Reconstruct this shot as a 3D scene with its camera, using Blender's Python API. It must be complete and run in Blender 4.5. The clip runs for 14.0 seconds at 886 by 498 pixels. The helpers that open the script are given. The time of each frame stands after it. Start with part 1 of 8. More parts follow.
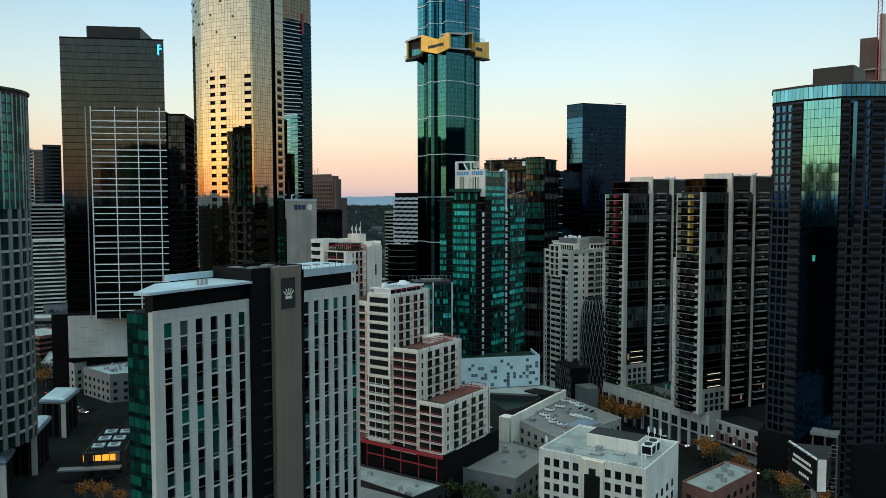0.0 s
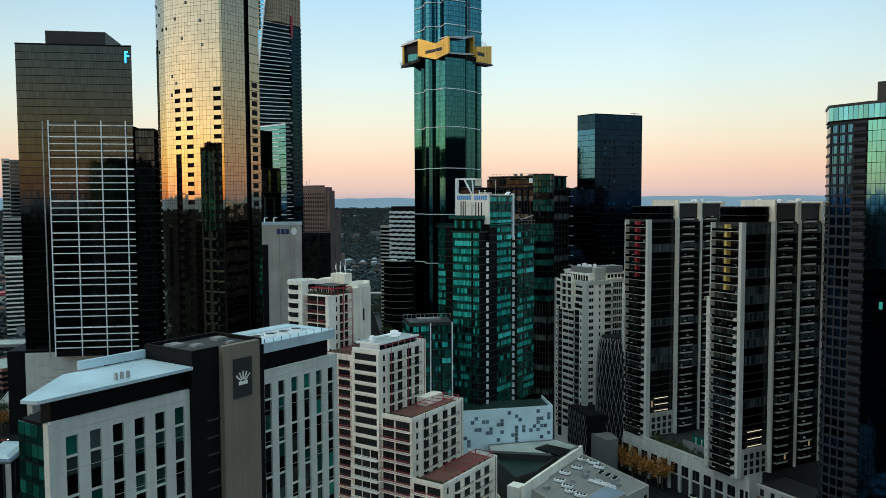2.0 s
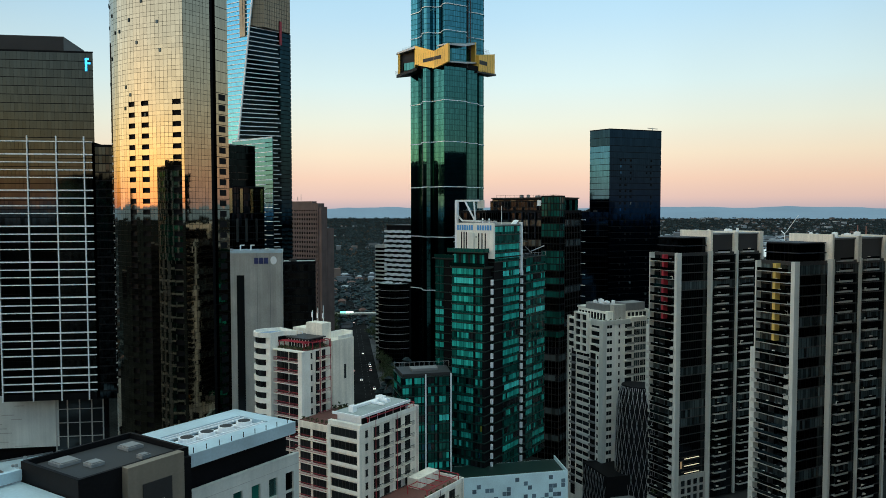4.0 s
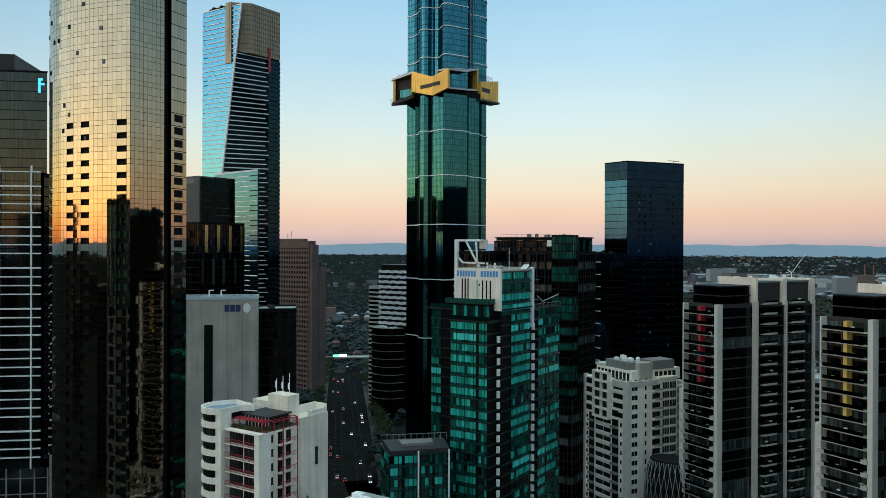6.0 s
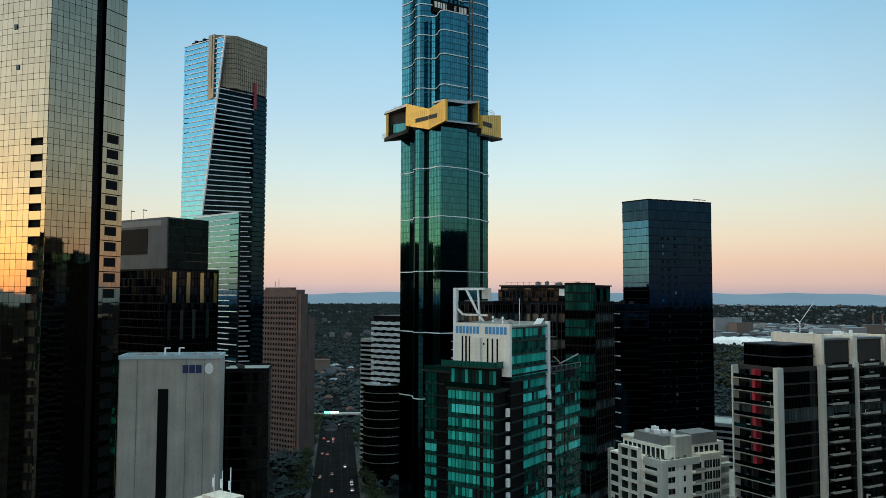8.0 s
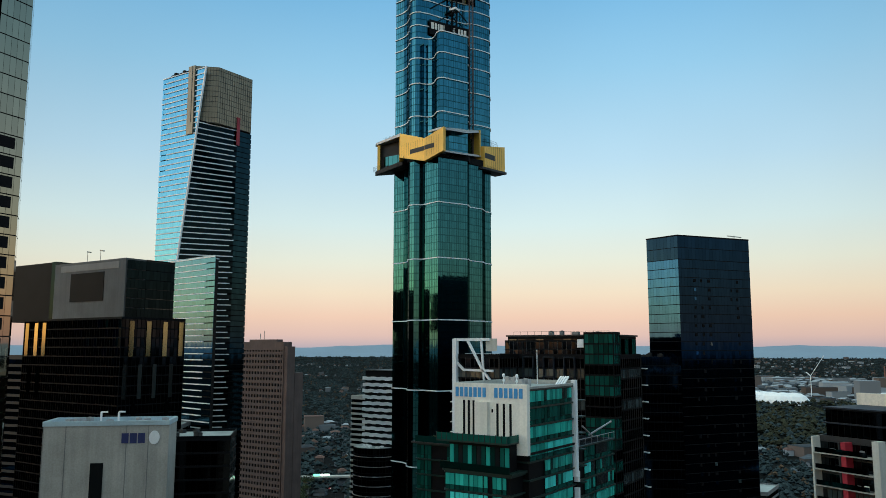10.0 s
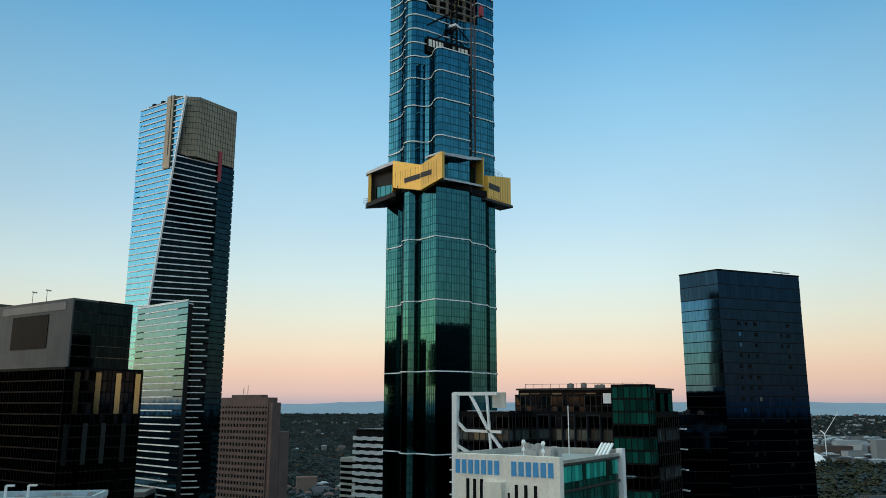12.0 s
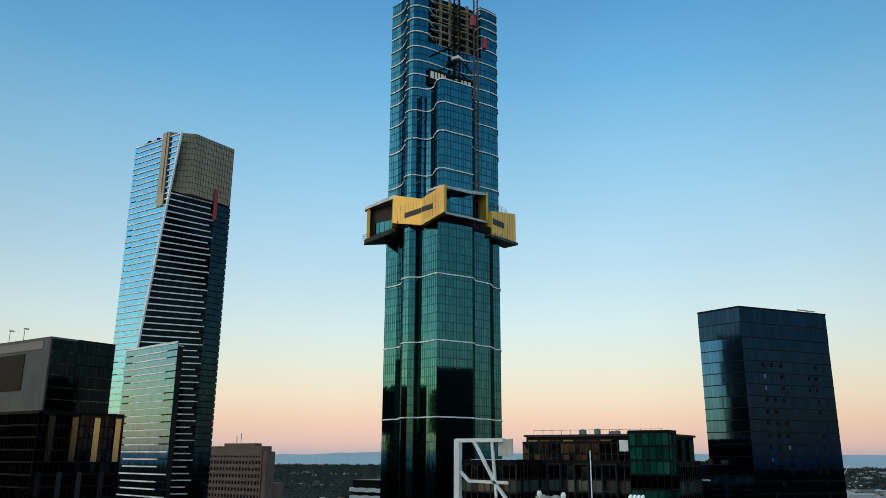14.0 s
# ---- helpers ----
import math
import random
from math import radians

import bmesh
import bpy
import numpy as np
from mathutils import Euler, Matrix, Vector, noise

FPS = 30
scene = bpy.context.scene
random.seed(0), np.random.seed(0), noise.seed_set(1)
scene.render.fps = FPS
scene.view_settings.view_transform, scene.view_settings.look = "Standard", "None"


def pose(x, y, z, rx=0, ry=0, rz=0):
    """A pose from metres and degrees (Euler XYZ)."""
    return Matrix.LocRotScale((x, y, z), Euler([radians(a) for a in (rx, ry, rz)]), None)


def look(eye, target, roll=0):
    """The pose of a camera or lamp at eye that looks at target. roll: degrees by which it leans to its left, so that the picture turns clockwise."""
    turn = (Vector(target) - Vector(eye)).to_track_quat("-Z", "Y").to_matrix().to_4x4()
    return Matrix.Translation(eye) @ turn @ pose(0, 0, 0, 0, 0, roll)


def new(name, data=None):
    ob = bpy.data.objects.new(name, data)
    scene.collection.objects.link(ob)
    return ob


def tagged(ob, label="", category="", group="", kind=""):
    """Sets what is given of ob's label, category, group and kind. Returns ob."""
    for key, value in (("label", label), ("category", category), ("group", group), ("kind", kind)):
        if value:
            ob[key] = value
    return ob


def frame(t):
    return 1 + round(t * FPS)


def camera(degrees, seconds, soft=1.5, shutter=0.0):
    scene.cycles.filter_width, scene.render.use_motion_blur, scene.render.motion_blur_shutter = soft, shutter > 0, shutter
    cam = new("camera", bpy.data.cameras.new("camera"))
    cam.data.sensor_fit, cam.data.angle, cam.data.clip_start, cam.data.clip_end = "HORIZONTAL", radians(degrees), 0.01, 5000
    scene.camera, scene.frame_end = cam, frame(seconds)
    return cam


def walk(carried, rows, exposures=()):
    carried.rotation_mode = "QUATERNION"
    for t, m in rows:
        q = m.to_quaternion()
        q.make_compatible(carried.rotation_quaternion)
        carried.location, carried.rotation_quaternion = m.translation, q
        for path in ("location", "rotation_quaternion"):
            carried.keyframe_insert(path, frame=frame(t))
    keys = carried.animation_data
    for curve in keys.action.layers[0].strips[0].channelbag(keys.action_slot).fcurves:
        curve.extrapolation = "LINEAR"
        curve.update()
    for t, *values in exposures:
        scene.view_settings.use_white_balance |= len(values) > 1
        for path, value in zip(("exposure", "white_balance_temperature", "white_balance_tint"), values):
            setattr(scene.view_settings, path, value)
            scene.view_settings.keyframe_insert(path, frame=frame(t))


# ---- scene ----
cam = camera(59.3, 14.0, soft=0.45)
METRES, EYE, TILT, LEAN, TURN = 270.0, 102.0, 0.0, 0.0, 33.8
ROWS = [
    (0.0, 0.0, 0.0, 0.0, -0.0, -3.53, 0.06),
    (0.5, 0.0001, 0.04, 0.01, -0.03, -3.51, 0.08),
    (1.0, 0.0007, 0.0793, 0.0203, -0.02, -3.5, 0.13),
    (1.5, 0.0012, 0.1188, 0.0306, -0.02, -3.5, 0.21),
    (2.0, 0.0019, 0.1583, 0.0407, -0.01, -3.49, 0.21),
    (4.5, 0.0051, 0.3536, 0.0707, -0.04, -2.36, -0.08),
    (5.0, 0.0057, 0.3921, 0.0723, -0.04, -1.71, -0.12),
    (5.5, 0.0063, 0.4308, 0.0735, -0.05, -0.96, -0.19),
    (6.0, 0.007, 0.4696, 0.0747, -0.05, -0.15, -0.22),
    (6.5, 0.0077, 0.5088, 0.0752, -0.06, 0.72, -0.25),
    (7.0, 0.0087, 0.5475, 0.0756, -0.05, 1.61, -0.26),
    (7.5, 0.0096, 0.5864, 0.0759, -0.07, 2.51, -0.23),
    (8.0, 0.0104, 0.6251, 0.0758, -0.1, 3.44, -0.18),
    (10.5, 0.0141, 0.8221, 0.0741, -0.13, 8.3, -0.09),
    (11.0, 0.0148, 0.8607, 0.0737, -0.13, 9.31, -0.1),
    (11.5, 0.0157, 0.899, 0.0737, -0.12, 10.34, -0.13),
    (12.0, 0.0165, 0.9353, 0.0741, -0.1, 11.36, -0.12),
    (12.5, 0.0171, 0.9632, 0.0742, -0.08, 12.34, -0.18),
    (13.0, 0.0177, 0.9815, 0.0736, -0.03, 13.29, -0.22),
    (13.5, 0.0173, 0.9898, 0.0727, -0.01, 14.14, -0.25),
    (14.0, 0.0169, 0.9914, 0.0712, 0.01, 14.92, -0.3),
]
walk(cam, [(t, pose(0, 0, EYE, TILT, LEAN, TURN) @ pose(METRES * x, METRES * y, METRES * z, 90 + pitch, roll, yaw)) for t, x, y, z, yaw, pitch, roll in ROWS], exposures=[(0.0, 0.15), (4.0, 0.1), (7.5, 0.0), (14.0, 0.0)])

# ---- world, sun and exposure ----
SUN_AZ = radians(232.0)          # the sun has just gone down behind the camera, to its left
SUN_DIR = Vector((math.cos(SUN_AZ), math.sin(SUN_AZ), math.tan(radians(10.0)))).normalized()


def srgb(r, g, b, k=1.0):
    return tuple(k * (((c / 255 + 0.055) / 1.055) ** 2.4 if c > 10 else c / 255 / 12.92) for c in (r, g, b)) + (1.0,)


def make_world():
    world = bpy.data.worlds.new("dusk_sky")
    scene.world = world
    world.use_nodes = True
    n, l = world.node_tree.nodes, world.node_tree.links
    n.clear()
    out, bg = n.new("ShaderNodeOutputWorld"), n.new("ShaderNodeBackground")
    tc, sep = n.new("ShaderNodeTexCoord"), n.new("ShaderNodeSeparateXYZ")
    norm = n.new("ShaderNodeVectorMath")
    norm.operation = "NORMALIZE"
    l.new(tc.outputs["Generated"], norm.inputs[0])
    l.new(norm.outputs[0], sep.inputs[0])
    asin = n.new("ShaderNodeMath")
    asin.operation = "ARCSINE"
    l.new(sep.outputs["Z"], asin.inputs[0])
    lift = n.new("ShaderNodeMapRange")      # -6..60 degrees of height above the horizon to 0..1
    lift.inputs[1].default_value, lift.inputs[2].default_value = radians(-6), radians(60)
    l.new(asin.outputs[0], lift.inputs[0])

    def ramp(stops):
        r = n.new("ShaderNodeValToRGB")
        els = r.color_ramp.elements
        while len(els) < len(stops):
            els.new(0.5)
        for e, (deg, col) in zip(els, stops):
            e.position, e.color = (deg + 6) / 66, col
        l.new(lift.outputs[0], r.inputs[0])
        return r
    # away from the sun: the pink belt over a blue-grey foot
    cool = ramp([(-6, srgb(80, 95, 112)), (0.0, srgb(180, 170, 180)), (0.9, srgb(218, 188, 180)), (2.3, srgb(234, 200, 180)),
                 (4.0, srgb(236, 218, 194)), (6.2, srgb(226, 228, 212)), (9.0, srgb(208, 228, 228)), (13.5, srgb(180, 214, 232)), (20, srgb(144, 196, 226)),
                 (27, srgb(102, 170, 214)), (36, srgb(60, 128, 186)), (60, srgb(214, 236, 226, 1.9))])
    # towards the sun: the afterglow
    warm = ramp([(-6, srgb(100, 78, 64)), (0.0, srgb(225, 110, 48, 1.2)), (1.3, srgb(255, 160, 58, 2.0)), (3.0, srgb(255, 204, 104, 2.3)),
                 (5.0, srgb(246, 220, 150, 2.2)), (7.5, srgb(226, 222, 188, 1.9)), (12.0, srgb(186, 212, 216, 1.6)), (22, srgb(128, 184, 216, 1.3)),
                 (36, srgb(60, 124, 182)), (60, srgb(214, 236, 226, 1.9))])
    dot = n.new("ShaderNodeVectorMath")
    dot.operation = "DOT_PRODUCT"
    dot.inputs[1].default_value = (math.cos(SUN_AZ), math.sin(SUN_AZ), 0)
    l.new(norm.outputs[0], dot.inputs[0])
    side = n.new("ShaderNodeMapRange")
    side.interpolation_type = "SMOOTHSTEP"
    side.inputs[1].default_value, side.inputs[2].default_value = 0.2, 1.0
    l.new(dot.outputs["Value"], side.inputs[0])
    aim = n.new("ShaderNodeVectorMath")
    aim.operation = "DOT_PRODUCT"
    aim.inputs[1].default_value = (-0.51, 0.86, 0)
    flat, level = n.new("ShaderNodeVectorMath"), n.new("ShaderNodeVectorMath")
    flat.operation, level.operation = "MULTIPLY", "NORMALIZE"
    flat.inputs[1].default_value = (1, 1, 0)
    l.new(norm.outputs[0], flat.inputs[0])
    l.new(flat.outputs[0], level.inputs[0])
    l.new(level.outputs[0], aim.inputs[0])
    fall = n.new("ShaderNodeMapRange")
    fall.inputs[1].default_value, fall.inputs[2].default_value, fall.inputs[3].default_value, fall.inputs[4].default_value = 0.82, 0.98, 0.86, 1.03
    l.new(aim.outputs["Value"], fall.inputs[0])
    deep = n.new("ShaderNodeVectorMath")
    deep.operation = "SCALE"
    l.new(cool.outputs[0], deep.inputs[0])
    l.new(fall.outputs[0], deep.inputs["Scale"])
    mix = n.new("ShaderNodeMix")
    mix.data_type = "RGBA"
    l.new(side.outputs[0], mix.inputs["Factor"])
    l.new(deep.outputs[0], mix.inputs["A"])
    l.new(warm.outputs[0], mix.inputs["B"])
    sky = n.new("ShaderNodeTexSky")
    sky.sky_type, sky.sun_disc = "NISHITA", False
    sky.sun_elevation, sky.sun_rotation = radians(2.0), math.pi / 2 - SUN_AZ
    sky.air_density, sky.dust_density, sky.ozone_density = 1.0, 1.0, 2.0
    # thin uneven high haze
    noise_tex = n.new("ShaderNodeTexNoise")
    noise_tex.inputs["Scale"].default_value, noise_tex.inputs["Detail"].default_value = 2.2, 3.0
    l.new(norm.outputs[0], noise_tex.inputs["Vector"])
    haze = n.new("ShaderNodeMapRange")
    haze.inputs[1].default_value, haze.inputs[2].default_value, haze.inputs[3].default_value, haze.inputs[4].default_value = 0.3, 0.7, 0.95, 1.05
    l.new(noise_tex.outputs[0], haze.inputs[0])
    scale = n.new("ShaderNodeVectorMath")
    scale.operation = "SCALE"
    l.new(mix.outputs["Result"], scale.inputs[0])
    l.new(haze.outputs[0], scale.inputs["Scale"])
    bg2, add = n.new("ShaderNodeBackground"), n.new("ShaderNodeAddShader")
    bg2.inputs["Strength"].default_value = 0.05
    l.new(sky.outputs[0], bg2.inputs["Color"])
    l.new(scale.outputs[0], bg.inputs["Color"])
    bg.inputs["Strength"].default_value = 1.0
    l.new(bg.outputs[0], add.inputs[0])
    l.new(bg2.outputs[0], add.inputs[1])
    l.new(add.outputs[0], out.inputs[0])


make_world()
sun = new("sun", bpy.data.lights.new("sun", "SUN"))
sun.data.energy, sun.data.angle, sun.data.color = 0.75, radians(70), (1.0, 0.93, 0.80)
sun.matrix_world = look((0, 0, 400), Vector((0, 0, 400)) - SUN_DIR)


# ---- materials ----
def material(name, col, rough=0.8, metal=0.0, grain=0.0, stain=0.0, bump=0.0, scale=1.0, vary=0.0, spec=0.5, lit=0.0, warp=0.0, streak=0.0, edge=1.0):
    """A procedural surface: grain and stains at two sizes, piece-to-piece variation, and a share of lit rooms for window glass."""
    m = bpy.data.materials.new(name)
    m.use_nodes = True
    n, l = m.node_tree.nodes, m.node_tree.links
    b = n["Principled BSDF"]
    b.inputs["Roughness"].default_value, b.inputs["Metallic"].default_value = rough, metal
    b.inputs["Specular IOR Level"].default_value = spec
    b.inputs["Specular Tint"].default_value = (edge, edge, edge, 1)
    tc = n.new("ShaderNodeTexCoord")
    value = None

    def mul(a, lo, hi, f0=0.3, f1=0.7):
        mr = n.new("ShaderNodeMapRange")
        mr.inputs[1].default_value, mr.inputs[2].default_value, mr.inputs[3].default_value, mr.inputs[4].default_value = f0, f1, lo, hi
        l.new(a, mr.inputs[0])
        return mr.outputs[0]

    def times(a, c):
        if a is None:
            return c
        mm = n.new("ShaderNodeMath")
        mm.operation = "MULTIPLY"
        l.new(a, mm.inputs[0])
        l.new(c, mm.inputs[1])
        return mm.outputs[0]
    if grain:
        t = n.new("ShaderNodeTexNoise")
        t.inputs["Scale"].default_value, t.inputs["Detail"].default_value = 2.5 * scale, 4
        l.new(tc.outputs["Object"], t.inputs["Vector"])
        value = times(value, mul(t.outputs[0], 1 - grain, 1 + grain))
    if stain:
        t = n.new("ShaderNodeTexNoise")
        t.inputs["Scale"].default_value, t.inputs["Detail"].default_value = 0.12 * scale, 6
        l.new(tc.outputs["Object"], t.inputs["Vector"])
        value = times(value, mul(t.outputs[0], 1 - stain, 1 + 0.4 * stain))
    if streak:
        mp = n.new("ShaderNodeMapping")
        mp.inputs["Scale"].default_value = (0.9 * scale, 0.9 * scale, 0.035 * scale)
        l.new(tc.outputs["Object"], mp.inputs["Vector"])
        t = n.new("ShaderNodeTexNoise")
        t.inputs["Scale"].default_value, t.inputs["Detail"].default_value = 1.0, 5
        l.new(mp.outputs[0], t.inputs["Vector"])
        value = times(value, mul(t.outputs[0], 1 - streak, 1 + 0.3 * streak))
    rnd = None
    if vary or lit or warp:
        g, oi = n.new("ShaderNodeNewGeometry"), n.new("ShaderNodeObjectInfo")
        cmb, wn = n.new("ShaderNodeCombineXYZ"), n.new("ShaderNodeTexWhiteNoise")
        l.new(g.outputs["Random Per Island"], cmb.inputs[0])
        l.new(oi.outputs["Random"], cmb.inputs[1])
        wn.noise_dimensions = "3D"
        l.new(cmb.outputs[0], wn.inputs["Vector"])
        rnd = wn
        if vary:
            value = times(value, mul(wn.outputs["Value"], 1 - vary, 1 + vary, 0, 1))
    if value is None:
        b.inputs["Base Color"].default_value = (*col[:3], 1)
    else:
        sc = n.new("ShaderNodeVectorMath")
        sc.operation = "SCALE"
        sc.inputs[0].default_value = col[:3]
        l.new(value, sc.inputs["Scale"])
        l.new(sc.outputs[0], b.inputs["Base Color"])
    normal = None
    if bump:
        t, bp = n.new("ShaderNodeTexNoise"), n.new("ShaderNodeBump")
        t.inputs["Scale"].default_value, t.inputs["Detail"].default_value = 1.6 * scale, 5
        l.new(tc.outputs["Object"], t.inputs["Vector"])
        bp.inputs["Strength"].default_value, bp.inputs["Distance"].default_value = bump, 0.05
        l.new(t.outputs[0], bp.inputs["Height"])
        normal = bp.outputs[0]
    if warp:                                    # panes are never quite in one plane
        geo = n.new("ShaderNodeNewGeometry")
        sub, sca, add, nrm = (n.new("ShaderNodeVectorMath") for _ in range(4))
        sub.operation, sca.operation, add.operation, nrm.operation = "SUBTRACT", "SCALE", "ADD", "NORMALIZE"
        sub.inputs[1].default_value = (0.5, 0.5, 0.5)
        l.new(rnd.outputs["Color"], sub.inputs[0])
        l.new(sub.outputs[0], sca.inputs[0])
        sca.inputs["Scale"].default_value = warp
        l.new(sca.outputs[0], add.inputs[0])
        l.new(normal if normal else geo.outputs["Normal"], add.inputs[1])
        l.new(add.outputs[0], nrm.inputs[0])
        normal = nrm.outputs[0]
    if normal:
        l.new(normal, b.inputs["Normal"])
    if lit:
        cut = n.new("ShaderNodeMath")
        cut.operation = "GREATER_THAN"
        sepc = n.new("ShaderNodeSeparateColor")
        l.new(rnd.outputs["Color"], sepc.inputs[0])
        l.new(sepc.outputs[1], cut.inputs[0])
        cut.inputs[1].default_value = 1 - lit
        st = n.new("ShaderNodeMath")
        st.operation = "MULTIPLY"
        l.new(cut.outputs[0], st.inputs[0])
        st.inputs[1].default_value = 0.2
        b.inputs["Emission Color"].default_value = (1.0, 0.72, 0.38, 1)
        l.new(st.outputs[0], b.inputs["Emission Strength"])
    return m


def lamp_material(name, col, strength):
    m = bpy.data.materials.new(name)
    m.use_nodes = True
    b = m.node_tree.nodes["Principled BSDF"]
    b.inputs["Base Color"].default_value = (*col[:3], 1)
    b.inputs["Emission Color"].default_value = (*col[:3], 1)
    b.inputs["Emission Strength"].default_value = strength
    return m


def leaf_material(name, c1, c2):
    m = material(name, c1, rough=0.75, grain=0.3, vary=0.45, spec=0.2)
    return m


M = {}
M["asphalt"] = material("asphalt", (0.017, 0.018, 0.019), 1.0, spec=0.0, grain=0.25, stain=0.35, bump=0.2)
M["ground"] = material("city_ground", (0.019, 0.022, 0.022), 1.0, grain=0.35, stain=0.6, scale=0.3, spec=0.0)
M["paving"] = material("paving", (0.04, 0.04, 0.042), 0.85, grain=0.2, stain=0.3)
M["white"] = material("white_render", (0.90, 0.85, 0.76), 0.75, grain=0.06, stain=0.14, streak=0.12)
M["cream"] = material("cream_render", (0.86, 0.77, 0.65), 0.8, grain=0.08, stain=0.2, streak=0.18)
M["offwhite"] = material("pale_precast", (0.58, 0.57, 0.52), 0.7, grain=0.05, stain=0.12, streak=0.12)
M["grey"] = material("grey_concrete", (0.44, 0.42, 0.38), 0.8, grain=0.1, stain=0.2, streak=0.15)
M["midgrey"] = material("mid_grey_panel", (0.2, 0.2, 0.2), 0.6, grain=0.06, stain=0.15, streak=0.1)
M["darkgrey"] = material("dark_grey_panel", (0.032, 0.031, 0.031), 0.5, grain=0.08, stain=0.2, spec=0.25)
M["bronze"] = material("taupe_panel", (0.20, 0.165, 0.125), 0.55, grain=0.06, stain=0.12, streak=0.12)
M["black"] = material("black_metal", (0.008, 0.008, 0.009), 0.55, grain=0.15, stain=0.3, spec=0.06)
M["steel"] = material("galvanised_steel", (0.42, 0.43, 0.44), 0.45, metal=0.6, grain=0.1, stain=0.2)
M["whitesteel"] = material("white_painted_steel", (0.88, 0.89, 0.9), 0.5, grain=0.05, stain=0.1)
M["roof"] = material("roof_membrane", (0.33, 0.37, 0.36), 0.8, grain=0.12, stain=0.35, bump=0.1)
M["roofpale"] = material("pale_metal_roof", (0.50, 0.63, 0.69), 0.45, metal=0.2, grain=0.06, stain=0.25)
M["roofblue"] = material("blue_grey_roof", (0.2, 0.27, 0.36), 0.5, metal=0.2, grain=0.08, stain=0.3)
M["red"] = material("red_painted_steel", (0.36, 0.02, 0.035), 0.55, grain=0.08, stain=0.2)
M["redroof"] = material("red_terrace", (0.15, 0.055, 0.042), 0.85, grain=0.15, stain=0.3)
M["yellowpaint"] = material("yellow_panel", (0.62, 0.42, 0.1), 0.55, grain=0.06, stain=0.15)
M["gold"] = material("gold_cladding", (0.82, 0.46, 0.07), 0.38, metal=0.25, grain=0.05, stain=0.12, vary=0.12)
M["goldglass"] = material("gold_crown_glass", (0.30, 0.23, 0.15), 0.32, metal=0.5, vary=0.25, stain=0.2, warp=0.03)
M["brick"] = material("brown_precast", (0.12, 0.08, 0.072), 0.8, grain=0.12, stain=0.25, streak=0.15)
M["redbrick"] = material("red_brick", (0.25, 0.11, 0.085), 0.85, grain=0.2, stain=0.3)
M["blueletter"] = material("blue_lettering", (0.05, 0.3, 0.62), 0.5, grain=0.05)
M["navyletter"] = material("navy_lettering", (0.02, 0.03, 0.12), 0.5, grain=0.05)
M["foliage"] = leaf_material("dark_foliage", (0.045, 0.06, 0.025), None)
M["autumn"] = leaf_material("autumn_foliage", (0.30, 0.125, 0.03), None)
M["bark"] = material("bark", (0.07, 0.05, 0.04), 0.9, grain=0.3)
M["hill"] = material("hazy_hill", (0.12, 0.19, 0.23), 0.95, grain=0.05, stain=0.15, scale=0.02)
# the hills glow blue by themselves, in place of haze before them
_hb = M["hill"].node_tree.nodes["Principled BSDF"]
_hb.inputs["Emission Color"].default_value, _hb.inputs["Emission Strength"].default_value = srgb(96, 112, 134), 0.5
M["farautumn"] = material("far_rusty_foliage", (0.075, 0.05, 0.032), rough=0.9, grain=0.3, vary=0.4, spec=0.1)
M["citydark"] = material("dark_city_wall", (0.014, 0.013, 0.012), 0.85, grain=0.1, stain=0.3)
# bluish leaf colour: the distance haze is put into it
M["farleaf"] = material("far_haze_blue_foliage", (0.028, 0.043, 0.047), rough=0.9, grain=0.3, vary=0.4, spec=0.1)

# glass: coated facade glazing, told by its tint and by how much it mirrors
M["g_gold"] = material("champagne_glass", (0.33, 0.275, 0.2), 0.03, metal=1.0, vary=0.09, warp=0.005)
M["g_teal"] = material("teal_glass", (0.032, 0.12, 0.13), 0.05, metal=1.0, vary=0.16, warp=0.007, edge=0.5)
M["g_tealhi"] = material("blue_teal_glass", (0.045, 0.17, 0.215), 0.05, metal=1.0, vary=0.16, warp=0.008, edge=0.6)
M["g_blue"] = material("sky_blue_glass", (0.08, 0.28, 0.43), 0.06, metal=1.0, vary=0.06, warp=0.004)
M["g_green"] = material("green_glass", (0.016, 0.15, 0.115), 0.1, metal=0.5, vary=0.6, warp=0.05, edge=0.5)
M["g_greenhi"] = material("pale_green_blinds_behind_glass", (0.07, 0.58, 0.47), 0.14, metal=0.25, vary=0.4, warp=0.05, edge=0.5)
M["g_black"] = material("near_black_glass", (0.012, 0.014, 0.016), 0.06, metal=1.0, vary=0.35, warp=0.02, edge=0.12)
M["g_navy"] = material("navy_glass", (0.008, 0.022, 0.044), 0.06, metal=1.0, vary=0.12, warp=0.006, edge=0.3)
M["g_smoke"] = material("smoke_glass", (0.036, 0.044, 0.048), 0.06, metal=1.0, vary=0.4, warp=0.02, lit=0.0006, edge=0.2)
M["g_grey"] = material("grey_mirror_glass", (0.05, 0.055, 0.053), 0.06, metal=1.0, vary=0.12, warp=0.006)
# lighter copy of the navy glass, with the mirrored sky put into its tint
M["g_navyhi"] = material("sky_bright_navy_glass", (0.022, 0.08, 0.18), 0.06, metal=1.0, vary=0.1, warp=0.006, edge=0.5)
M["g_curtain"] = material("dim_curtained_glass", (0.055, 0.075, 0.078), 0.2, metal=0.3, vary=0.8, warp=0.04)
M["g_amber"] = material("dim_amber_glass", (0.26, 0.24, 0.12), 0.12, metal=1.0, vary=0.3, warp=0.03, edge=0.4)
M["g_greenlow"] = material("deep_green_glass", (0.006, 0.05, 0.042), 0.1, metal=0.6, vary=0.6, warp=0.05, edge=0.4)
